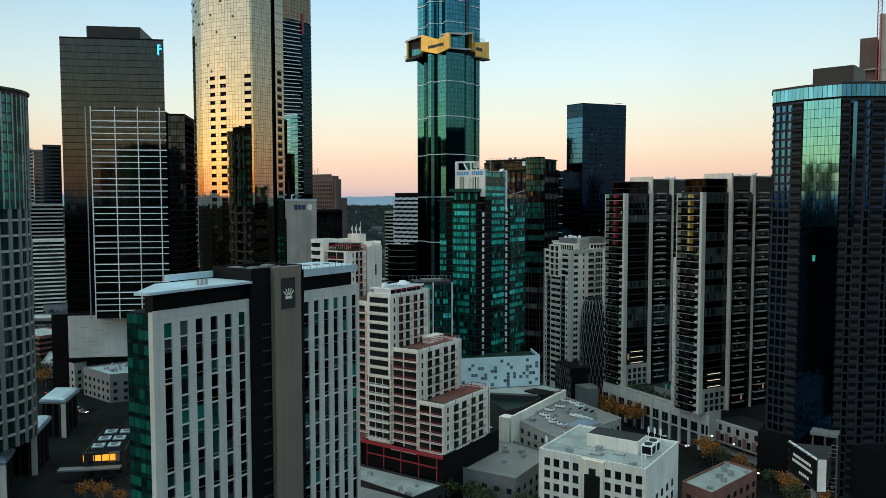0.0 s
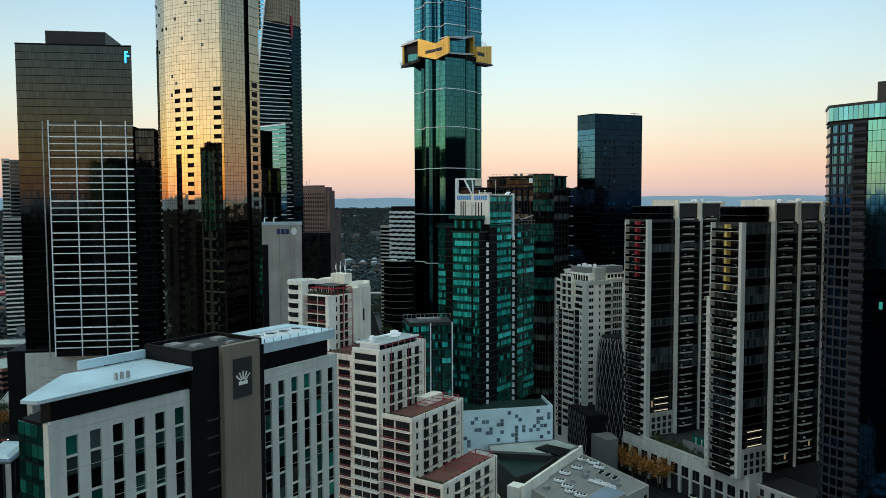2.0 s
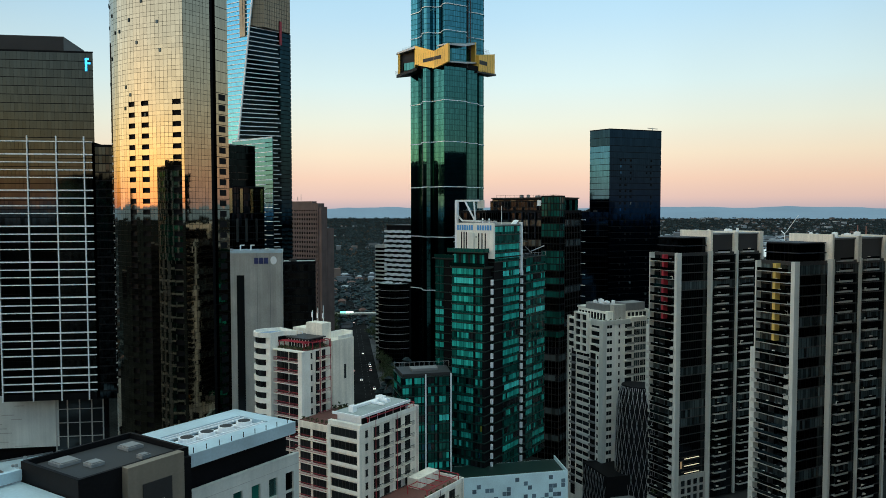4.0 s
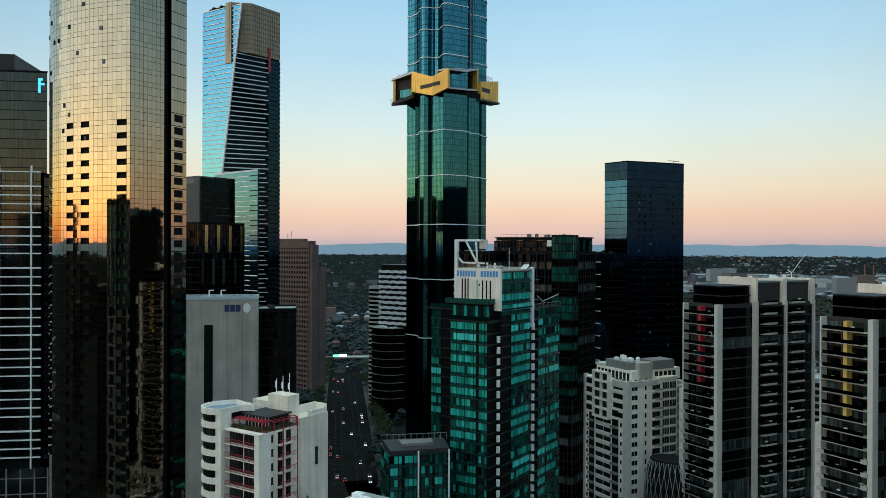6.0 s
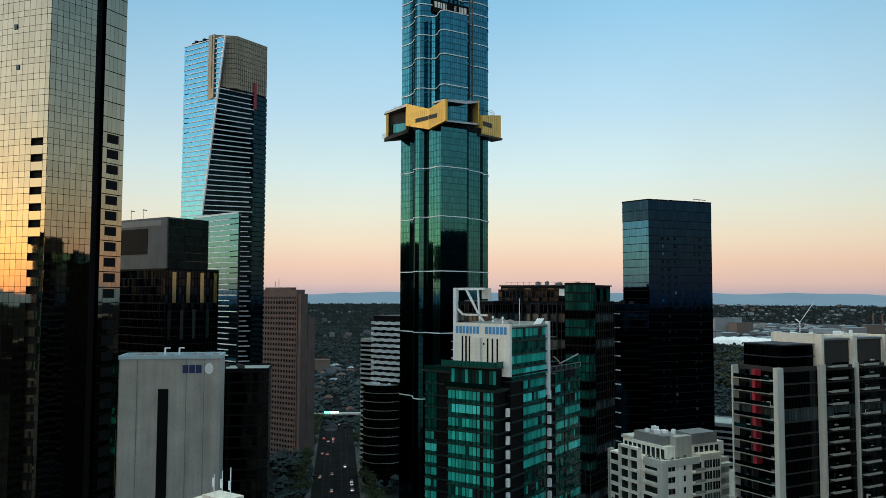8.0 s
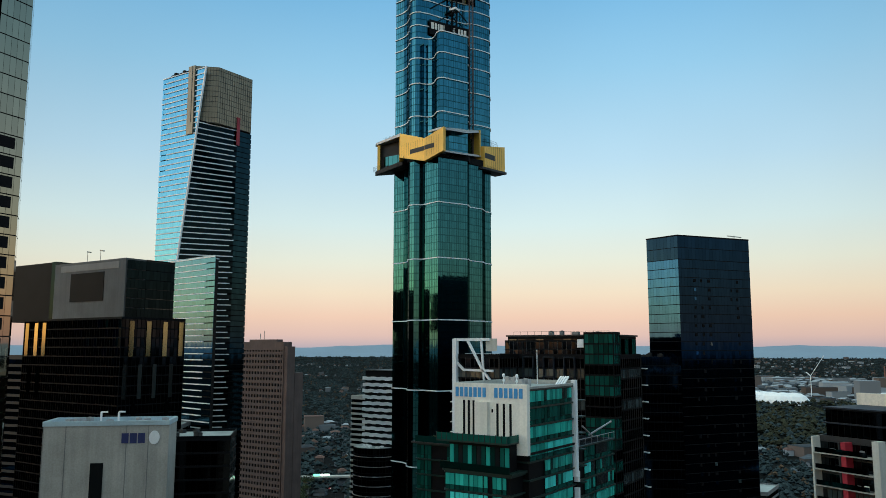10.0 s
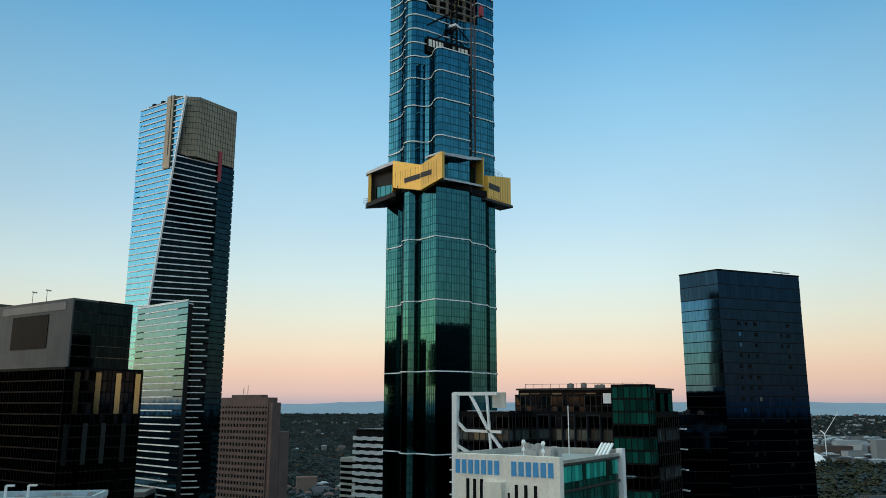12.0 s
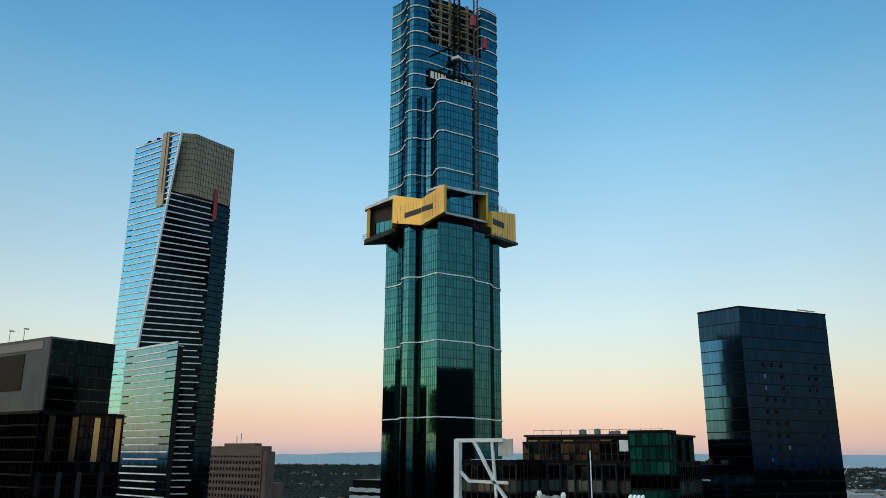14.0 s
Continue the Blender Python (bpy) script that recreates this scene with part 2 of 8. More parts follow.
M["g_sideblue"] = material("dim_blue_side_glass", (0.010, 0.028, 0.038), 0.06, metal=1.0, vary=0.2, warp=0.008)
M["tealband"] = material("teal_spandrel_glass", (0.02, 0.075, 0.082), 0.1, metal=1.0, vary=0.1, edge=0.3)
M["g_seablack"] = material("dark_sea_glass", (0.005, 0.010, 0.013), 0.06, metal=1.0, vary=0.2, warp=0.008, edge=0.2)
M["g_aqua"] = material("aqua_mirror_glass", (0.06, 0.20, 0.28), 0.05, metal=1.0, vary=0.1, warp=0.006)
M["mosaicwhite"] = material("pale_blue_white_panel", (0.66, 0.83, 0.88), 0.6, grain=0.05, stain=0.15)
M["tile"] = material("slate_blue_tile", (0.10, 0.15, 0.19), 0.6, vary=0.4)
M["greenslab"] = material("dark_green_slab_edge", (0.008, 0.026, 0.022), 0.4, grain=0.1, spec=0.3)
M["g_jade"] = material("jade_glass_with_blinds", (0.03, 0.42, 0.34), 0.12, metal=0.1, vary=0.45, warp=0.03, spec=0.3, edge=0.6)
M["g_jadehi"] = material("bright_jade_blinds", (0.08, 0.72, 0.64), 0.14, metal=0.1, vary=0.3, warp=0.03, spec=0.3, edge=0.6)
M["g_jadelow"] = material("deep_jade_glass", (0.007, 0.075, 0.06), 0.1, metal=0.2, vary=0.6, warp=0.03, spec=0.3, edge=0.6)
M["crowngrey"] = material("weathered_grey_concrete", (0.115, 0.115, 0.115), 0.75, grain=0.08, stain=0.2, streak=0.15)
M["striplamp"] = lamp_material("warm_strip_light", (1.0, 0.82, 0.58), 0.55)
M["slate"] = material("slate_grey_panel", (0.022, 0.027, 0.036), 0.6, grain=0.06, stain=0.2, streak=0.1, spec=0.2)
M["farpark"] = material("far_olive_foliage", (0.030, 0.032, 0.020), rough=0.9, grain=0.3, vary=0.5, spec=0.1)
# suburb walls and roofs: muted, mostly bluish colours with distance haze put in
M["farwall"] = material("far_hazed_grey_walls", (0.11, 0.118, 0.125), 0.9, vary=0.6, spec=0.1)
M["farlight"] = material("far_hazed_white_walls", (0.25, 0.265, 0.28), 0.9, vary=0.5, spec=0.1)
M["farwarm"] = material("far_hazed_brick_walls", (0.15, 0.115, 0.10), 0.9, vary=0.5, spec=0.1)
M["farroof"] = material("far_hazed_slate_roofs", (0.055, 0.064, 0.074), 0.8, vary=0.6, spec=0.1)
M["farpale"] = material("far_hazed_pale_roofs", (0.26, 0.29, 0.32), 0.7, vary=0.5, spec=0.1)
M["farred"] = material("far_hazed_tile_roofs", (0.12, 0.07, 0.06), 0.85, vary=0.5, spec=0.1)
M["citypane"] = material("dark_city_windows", (0.006, 0.006, 0.007), 0.7, grain=0.1, spec=0.08)
M["g_lowblue"] = material("deep_sky_glass", (0.03, 0.12, 0.19), 0.06, metal=1.0, vary=0.1, warp=0.006)
M["g_crown"] = material("turquoise_crown_glass", (0.06, 0.20, 0.30), 0.06, metal=1.0, vary=0.25, warp=0.02)
M["g_dark"] = material("dark_window_glass", (0.03, 0.034, 0.036), 0.12, metal=0.5, vary=0.5, warp=0.05, lit=0.0015)
M["g_hotel"] = material("dark_green_window_glass", (0.05, 0.12, 0.11), 0.1, metal=0.8, vary=0.95, warp=0.06)
M["crownlamp"] = lamp_material("amber_sign_light", (1.0, 0.36, 0.03), 1.1)
M["greenlamp"] = lamp_material("green_sign_light", (0.15, 0.9, 0.5), 2.5)
M["whitelamp"] = lamp_material("white_lamp", (0.95, 0.95, 0.9), 3.0)
M["bluelamp"] = lamp_material("blue_sign_light", (0.05, 0.45, 0.9), 1.6)
M["redlamp"] = lamp_material("red_tail_light", (0.9, 0.08, 0.04), 2.0)


# ---- mesh helpers ----
class Shape:
    """Boxes and prisms gathered into one mesh."""

    def __init__(self):
        self.v, self.f = [], []

    def add(self, vs, fs):
        k = len(self.v)
        self.v += [tuple(p) for p in vs]
        self.f += [tuple(i + k for i in f) for f in fs]
        return self

    def box(self, x0, y0, z0, x1, y1, z1):
        return self.add([(x0, y0, z0), (x1, y0, z0), (x1, y1, z0), (x0, y1, z0), (x0, y0, z1), (x1, y0, z1), (x1, y1, z1), (x0, y1, z1)],
                        [(3, 2, 1, 0), (4, 5, 6, 7), (0, 1, 5, 4), (1, 2, 6, 5), (2, 3, 7, 6), (3, 0, 4, 7)])

    def prism(self, poly, z0, z1):
        n = len(poly)
        return self.add([(*p, z0) for p in poly] + [(*p, z1) for p in poly],
                        [tuple(range(n - 1, -1, -1)), tuple(range(n, 2 * n))] + [(i, (i + 1) % n, (i + 1) % n + n, i + n) for i in range(n)])

    def loft(self, low, high, z0, z1):
        n = len(low)
        return self.add([(*p, z0) for p in low] + [(*p, z1) for p in high],
                        [tuple(range(n - 1, -1, -1)), tuple(range(n, 2 * n))] + [(i, (i + 1) % n, (i + 1) % n + n, i + n) for i in range(n)])

    def sections(self, polys, zs):
        """One skin through several outlines."""
        n, m = len(polys[0]), len(polys)
        fs = [tuple(range(n - 1, -1, -1)), tuple(range(n * (m - 1), n * m))]
        for k in range(m - 1):
            fs += [(k * n + i, k * n + (i + 1) % n, (k + 1) * n + (i + 1) % n, (k + 1) * n + i) for i in range(n)]
        return self.add([(*p, z) for poly, z in zip(polys, zs) for p in poly], fs)

    def wall(self, p, q, s0, s1, z0, z1, o0, o1):
        """A box on the wall p-q, from s0 to s1 metres along it, o0 to o1 metres out from it."""
        d = Vector((q[0] - p[0], q[1] - p[1])).normalized()
        nrm = Vector((d.y, -d.x))
        c = [Vector(p) + d * s + nrm * o for s, o in ((s0, o1), (s1, o1), (s1, o0), (s0, o0))]
        return self.prism([(a.x, a.y) for a in c], z0, z1)

    def pane(self, p, q, s0, s1, z0, z1, o0, o1):
        """As wall, with no back, top or foot."""
        d = Vector((q[0] - p[0], q[1] - p[1])).normalized()
        nrm = Vector((d.y, -d.x))
        c = [Vector(p) + d * s + nrm * o for s, o in ((s0, o0), (s0, o1), (s1, o1), (s1, o0))]
        return self.add([(a.x, a.y, z) for z in (z0, z1) for a in c], [(0, 1, 5, 4), (1, 2, 6, 5), (2, 3, 7, 6)])

    def bar(self, a, b, w, h=None):
        a, b = Vector(a), Vector(b)
        h = h or w
        d = (b - a).normalized()
        up = Vector((0, 0, 1)) if abs(d.z) < 0.95 else Vector((1, 0, 0))
        s = d.cross(up).normalized()
        u = s.cross(d).normalized()
        c = [s * w / 2 * i + u * h / 2 * j for i, j in ((-1, -1), (1, -1), (1, 1), (-1, 1))]
        return self.add([a + k for k in c] + [b + k for k in c], [(3, 2, 1, 0), (4, 5, 6, 7), (0, 1, 5, 4), (1, 2, 6, 5), (2, 3, 7, 6), (3, 0, 4, 7)])

    def cyl(self, x, y, z0, z1, r0, r1=None, n=10):
        r1 = r0 if r1 is None else r1
        ring = [(math.cos(2 * math.pi * i / n), math.sin(2 * math.pi * i / n)) for i in range(n)]
        return self.loft([(x + r0 * a, y + r0 * b) for a, b in ring], [(x + r1 * a, y + r1 * b) for a, b in ring], z0, z1)

    def mesh(self, name, mat):
        me = bpy.data.meshes.new(name)
        me.from_pydata(self.v, [], self.f)
        me.materials.append(mat)
        me.update()
        return me


def part(name, shape, mat, parent=None, label="", kind=""):
    ob = new(name, shape.mesh(name, mat) if isinstance(shape, Shape) else shape)
    if parent:
        ob.parent = parent
        ob.matrix_parent_inverse = Matrix.Translation(-parent.location)
    return tagged(ob, label=label, kind=kind)


def thing(name, label, category, at=(0, 0), z=0.0, group="", kind=""):
    ob = new(name)
    ob.empty_display_size = 1.0
    ob.location = (at[0], at[1], z)
    return tagged(ob, label, category, group, kind)


def rect(x0, y0, x1, y1):
    return [(x0, y0), (x1, y0), (x1, y1), (x0, y1)]


def turned(cx, cy, a, w, d):
    """A rectangle from the corner (cx, cy): w along the direction a (degrees), d to its left."""
    u = Vector((math.cos(radians(a)), math.sin(radians(a))))
    v = Vector((-u.y, u.x))
    c = Vector((cx, cy))
    return [tuple(p) for p in (c, c + u * w, c + u * w + v * d, c + v * d)]


def offset(poly, d):
    """The outline moved outwards by d."""
    out, n = [], len(poly)
    for i in range(n):
        p, c, q = Vector(poly[i - 1]), Vector(poly[i]), Vector(poly[(i + 1) % n])
        a, b = (c - p).normalized(), (q - c).normalized()
        na, nb = Vector((a.y, -a.x)), Vector((b.y, -b.x))
        m = na + nb
        k = m.dot(na)
        m = m / k if k > 0.25 else na
        out.append((c.x + m.x * d, c.y + m.y * d))
    return out


def length(p, q):
    return math.hypot(q[0] - p[0], q[1] - p[1])


def pane_row(poly, h, bay, gap=0.12, out=0.0, edges=None, z=0.0):
    """The panes of one storey, each an island of its own."""
    s = Shape()
    n = len(poly)
    for i in range(n):
        if edges is not None and i not in edges:
            continue
        p, q = poly[i], poly[(i + 1) % n]
        L = length(p, q)
        k = max(1, round(L / bay))
        w = L / k
        for j in range(k):
            s.pane(p, q, j * w + gap / 2, (j + 1) * w - gap / 2, z, z + h, out - 0.1, out)
    return s


def mullions(poly, z0, z1, bay, w, out, edges=None, every=1):
    s = Shape()
    n = len(poly)
    for i in range(n):
        if edges is not None and i not in edges:
            continue
        p, q = poly[i], poly[(i + 1) % n]
        L = length(p, q)
        k = max(1, round(L / bay))
        for j in range(0, k + 1, every):
            c = min(max(j * L / k, w / 2), L - w / 2)
            s.wall(p, q, c - w / 2, c + w / 2, z0, z1, -0.2, out)
    return s


def glazing(home, rows, meshname="glazing", single=None, glass="g_dark"):
    """Panes of many storeys. rows: (z, outline, edges, height, bay, gap, out). Storeys within single = (z0, z1, edges) get
    their panes one by one, the rest stays joined."""
    rest, made = Shape(), {}
    for z, poly, edges, h, bay, gap, out in rows:
        alone = single and single[0] <= z < single[1]
        todo = [i for i in (edges if edges is not None else range(len(poly)))]
        if alone:
            for i in [e for e in todo if e in single[2]]:
                p, q = poly[i], poly[(i + 1) % len(poly)]
                k = max(1, round(length(p, q) / bay))
                w = length(p, q) / k
                for j in range(k):
                    key = (p, q, j, h)
                    if key not in made:
                        made[key] = Shape().pane(p, q, j * w + gap / 2, (j + 1) * w - gap / 2, 0, h, out - 0.1, out).mesh("pane", M[glass])
                    part("pane", made[key], None, home).location.z = z
            todo = [e for e in todo if e not in single[2]]
        r = pane_row(poly, h, bay, gap, out, todo, z)
        rest.add(r.v, r.f)
    if rest.f:
        part(meshname, rest, M[glass], home, kind="stuff")


def storeys(home, poly, z0, z1, fh, glass, band, bay=1.6, band_h=0.8, band_out=0.12, gap=0.12, core="black", mull=None, mull_w=0.1, mull_out=0.15,
            roof="roof", parapet=1.0, edges=None, pane_alt=None, single=None, far=False):
    """Body, panes and one spandrel band a storey, mullions, roof: the parts of a glazed block."""
    part("core", Shape().prism(offset(poly, -0.3), z0, z1 - 0.05), M[core], home)
    n = max(1, round((z1 - z0) / fh))
    fh = (z1 - z0) / n
    a, b = [], []
    ring = Shape().prism(offset(poly, band_out), -band_h, 0).mesh("spandrel", M[band])
    rings = Shape()
    for i in range(n):
        (b if pane_alt and random.random() < 0.35 else a).append((z0 + i * fh, poly, edges, fh - band_h, bay, gap, 0.0))
        if far:
            rings.prism(offset(poly, band_out), z0 + (i + 1) * fh - band_h, z0 + (i + 1) * fh)
        else:
            part("spandrel", ring, None, home).location.z = z0 + (i + 1) * fh
    if far:
        part("banding", rings, M[band], home, kind="stuff")
    glazing(home, a, "glazing", single, glass)
    if b:
        glazing(home, b, "glazing", single, pane_alt)
    if mull:
        part("mullion_grid", mullions(poly, z0, z1, bay, mull_w, mull_out, edges), M[mull], home, kind="stuff")
    part("roof", Shape().prism(offset(poly, band_out - 0.25), z1, z1 + 0.12), M[roof], home)
    if parapet:
        s = Shape()
        for i in range(len(poly)):
            p, q = poly[i], poly[(i + 1) % len(poly)]
            s.wall(p, q, -0.1, length(p, q) + 0.1, z1 - 0.1, z1 + parapet, -0.2, band_out + 0.02)
        part("parapet", s, M[band], home)
    return fh


def rooftop_units(home, poly, z, count, seed, mat="steel"):
    """Cooling units, ducts and small masts on a flat roof."""
    rng = random.Random(seed)
    xs, ys = [p[0] for p in poly], [p[1] for p in poly]
    cx, cy = sum(xs) / len(xs), sum(ys) / len(ys)
    for i in range(count):
        a, b = rng.choice(poly), rng.choice(poly)
        t, u = rng.uniform(0.25, 0.85), rng.random()
        x = cx + ((a[0] * u + b[0] * (1 - u)) - cx) * t
        y = cy + ((a[1] * u + b[1] * (1 - u)) - cy) * t
        w, d, h = rng.uniform(0.8, 2.2), rng.uniform(0.8, 1.8), rng.uniform(0.7, 1.5)
        s = Shape().box(x - w / 2, y - d / 2, z, x + w / 2, y + d / 2, z + h)
        s.cyl(x, y, z + h, z + h + 0.15, min(w, d) * 0.36, n=10)
        s.box(x - w / 2 + 0.1, y - d / 2 - 0.04, z + 0.2, x + w / 2 - 0.1, y - d / 2, z + h - 0.2)
        part("rooftop_unit", s, M[mat], home)


def bush(x, y, z, r, parent=None, mat="foliage", seed=None):
    """A clump of small crossed leaf blades."""
    rng = random.Random(seed if seed is not None else int(x * 31 + y * 17))
    s = Shape()
    for _ in range(26):
        d = Vector((rng.gauss(0, 1), rng.gauss(0, 1), rng.gauss(0, 0.8))).normalized() * r * rng.uniform(0.3, 1.0)
        c = Vector((x, y, z + r * 0.8)) + d
        w = r * rng.uniform(0.25, 0.45)
        a = Vector((rng.gauss(0, 1), rng.gauss(0, 1), rng.gauss(0, 1))).normalized() * w
        b = a.cross(Vector((rng.gauss(0, 1), rng.gauss(0, 1), rng.gauss(0, 1)))).normalized() * w * 0.7
        s.add([c - a, c + b, c + a, c - b], [(0, 1, 2, 3)])
    return part("planting", s, M[mat], parent, kind="stuff") if parent else s


# ---- ground, street and distance ----
STREET_A, STREET_B = Vector((-330.0, 412.0)), Vector((-1500.0, 1742.0))
street_u = (STREET_B - STREET_A).normalized()
street_n = Vector((street_u.y, -street_u.x))


def rise(r):
    """Height of the land, r metres from the middle: flat city, then a slow rise to the ranges."""
    return 0.0 if r < 1500 else 92.0 * ((r - 1500) / 3200) ** 1.25


def make_ground():
    s = Shape()
    N, radii = 96, [0, 700, 1500, 1900, 2300, 2700, 3100, 3500, 3900, 4300, 4700, 4850]
    s.v = [(-150 + r * math.cos(2 * math.pi * i / N), 250 + r * math.sin(2 * math.pi * i / N), rise(r)) for r in radii[1:] for i in range(N)] + [(-150, 250, 0)]
    s.f = [(i, (i + 1) % N, len(s.v) - 1) for i in range(N)]
    for k in range(len(radii) - 2):
        s.f += [(k * N + i, (k + 1) * N + i, (k + 1) * N + (i + 1) % N, k * N + (i + 1) % N) for i in range(N)]
    tagged(part("ground", s, M["ground"]), "dark city ground of streets and yards reaching the horizon", "ground", kind="structure")
    road = thing("road", "wide dark asphalt avenue with lane marks running to the horizon", "road", (-500, 605), kind="structure")
    s = Shape()
    p, q = STREET_A - street_u * 60, STREET_B
    c = [p - street_n * 15, q - street_n * 15, q + street_n * 15, p + street_n * 15]
    s.prism([(a.x, a.y) for a in reversed(c)], 0.0, 0.06)
    part("carriageway", s, M["asphalt"], road)
    s = Shape()
    for i in range(46):
        for off in (-8, -4, 4, 8):
            a = STREET_A + street_u * (i * 9.0) + street_n * off
            b = a + street_u * 3.5
            s.bar((a.x, a.y, 0.065), (b.x, b.y, 0.065), 0.25, 0.02)
    part("lane_marks", s, M["paving"], road, kind="stuff")
    s = Shape()
    for sgn in (-1, 1):
        a, b = p + street_n * (sgn * 17.5), q + street_n * (sgn * 17.5)
        s.bar((a.x, a.y, 0.08), (b.x, b.y, 0.08), 5.0, 0.18)
    part("footpath", s, M["paving"], road)
    # the road past the podium and the cross street
    for nm, a, b, w in (("side_road", (-190, 392), (-20, 268), 16), ("side_road", (-330, 420), (-90, 190), 16), ("side_road", (-420, 300), (-150, 30), 18)):
        r = thing(nm, "dark asphalt side street between the buildings", "road", a, kind="structure")
        part("carriageway", Shape().bar((*a, 0.03), (*b, 0.03), w, 0.06), M["asphalt"], r)


def hill(u, v):
    return noise.noise((u * 1.7, v, 0.3)) * 0.5 + noise.noise((u * 5.1, v, 2.0)) * 0.25


def make_hills():
    s = Shape()
    N, a0 = 480, radians(0)
    for ring, (r, base) in enumerate(((4250, 0), (4840, 1))):
        for i in range(N):
            for k in (0, 1):
                a = a0 + 2 * math.pi * (i + k) / N
                d = abs((math.degrees(a) - 85 + 180) % 360 - 180)
                h = 134 + 30 * hill(a * 3, 0.5) + 16 * hill(a * 14, 3.1) + (44 if d < 40 else 22) * max(0.0, hill(a * 1.2 + 5, 1.5) + 0.35)
                if ring == 0:
                    h = rise(4250) - 1
                s.v.append((-150 + r * math.cos(a), 250 + r * math.sin(a), h))
    for i in range(N):
        b, t = 2 * i, 2 * N + 2 * i
        s.f.append((b, b + 1, t + 1, t))
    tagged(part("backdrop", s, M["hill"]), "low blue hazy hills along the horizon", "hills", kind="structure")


make_ground()
make_hills()

# ---- the towers ----


def make_hotel():
    home = thing("hotel", "pale grey slab hotel with a dark spine and taupe lift shaft", "hotel", (-147, 134))
    X, Y0, Y1, ZT = -140.0, 100.5, 167.0, 78.7
    part("core", Shape().prism([(-149.4, Y0 + 0.6), (X - 0.55, Y0 + 0.6), (X - 0.55, Y1 - 0.4), (-154, Y1 - 0.4), (-154, 112.5)], 0, ZT - 0.5), M["black"], home)
    fh = 3.25
    wings = ((101.9, 126.4, 6), (144.0, 166.6, 6))
    rng = random.Random(4)
    for y0, y1, k in wings:
        w = (y1 - y0) / k
        pw = w * 0.5
        for j in range(k + 1):                       # precast piers
            a = y0 + j * w
            part("pier", Shape().box(X - 0.6, max(y0 - 1.2 if j == 0 else a - pw / 2, Y0), 0, X, min(a + pw / 2, y1 + 0.3), ZT), M["offwhite"], home)
        s = Shape().box(X - 0.6, y0, ZT - 2.6, X - 0.003, y1, ZT - 0.003)
        s.box(X - 0.7, y0 - 1.3, ZT, X + 0.06, y1 + 0.35, ZT + 0.25)
        part("cornice", s, M["offwhite"], home)
        course = Shape().box(X, y0 - 1.2, 0, X + 0.03, y1 + 0.3, 0.08).mesh("string_course", M["grey"])
        for i in range(12):
            part("string_course", course, None, home).location.z = ZT - 1.6 - 6.5 * i
        for j in range(k):
            a, b = y0 + j * w + pw / 2, y0 + (j + 1) * w - pw / 2
            z, first = ZT - 2.6, True
            two = 1
            while z > 4:
                n = min(two, 2)
                two = 2 if (first or rng.random() < 0.68) else 1
                first = False
                h = n * fh
                for m in range(n):
                    part("window", Shape().box(X - 0.6, a, z - h + m * fh + 0.12, X - 0.42, b, z - h + (m + 1) * fh - 0.06), M[rng.choice(("g_jadelow", "g_green", "g_hotel", "g_curtain") if j == 1 and y0 < 120 or rng.random() < 0.26 else ("g_black", "g_black", "g_smoke", "g_hotel", "g_dark"))], home)
                z -= h
                part("lintel", Shape().box(X - 0.55, a, z - 0.22, X - 0.06, b, z + 0.1), M["offwhite"], home)
    # glazed end bay
    s = Shape().box(-149.5, Y0 + 0.05, 0, -141.6, Y0 + 0.6, ZT - 1.0)
    part("end_wall", s, M["black"], home)
    for i in range(24):                              # a pane and a low vent light in each of four bays
        for j in range(4):
            x = -149.3 + j * 1.92
            m = rng.choice(("g_jadelow", "g_green", "g_jadelow", "g_greenlow"))
            part("window", Shape().box(x, Y0 - 0.1, 1.9 + i * 3.22, x + 1.74, Y0 + 0.05, 3.9 + i * 3.22), M[m], home)
    vents = Shape()
    for i in range(24):
        for j in range(4):
            vents.box(-149.3 + j * 1.92, Y0 - 0.1, 1.0 + i * 3.22, -147.56 + j * 1.92, Y0 + 0.05, 1.72 + i * 3.22)
    part("vent_lights", vents, M["g_greenlow"], home, kind="stuff")
    part("corner_fin", Shape().box(-141.5, Y0 - 0.35, 0, X + 0.02, Y0 + 1.4, ZT), M["offwhite"], home)
    # spine and lift shaft
    part("spine", Shape().box(-153, 126.6, 0, X + 0.8, 143.6, 85.2), M["black"], home)
    part("lift_shaft", Shape().box(X + 0.6, 132.8, 0, X + 2.1, 141.8, 86.0), M["bronze"], home)
    part("shaft_edge", Shape().box(X + 0.6, 141.8, 0, X + 1.6, 143.4, 84.8), M["black"], home)
    ledge = Shape().box(X + 0.8, 129.6, 0, X + 1.25, 132.6, 0.25).mesh("ledge", M["darkgrey"])
    for i in range(22):
        part("ledge", ledge, None, home).location.z = 4 + i * 3.25
    sign = part("sign_panel", Shape().box(X + 2.1, 135.0, 75.6, X + 2.3, 139.6, 83.2), M["darkgrey"], home, "dark sign panel with a pale emblem")
    s = Shape()
    for i in range(5):                              # emblem: a fan of plain dots and a bar
        for k in range(4):
            a = radians(90 + (i - 2) * 22)
            s.box(X + 2.3, 137.3 + math.cos(a) * (1.0 + 0.42 * k) - 0.16, 78.2 + math.sin(a) * (1.0 + 0.42 * k) - 0.16,
                  X + 2.36, 137.3 + math.cos(a) * (1.0 + 0.42 * k) + 0.16, 78.2 + math.sin(a) * (1.0 + 0.42 * k) + 0.16)
    s.box(X + 2.3, 136.2, 78.0, X + 2.36, 138.4, 78.7)
    part("emblem", s, M["white"], sign)
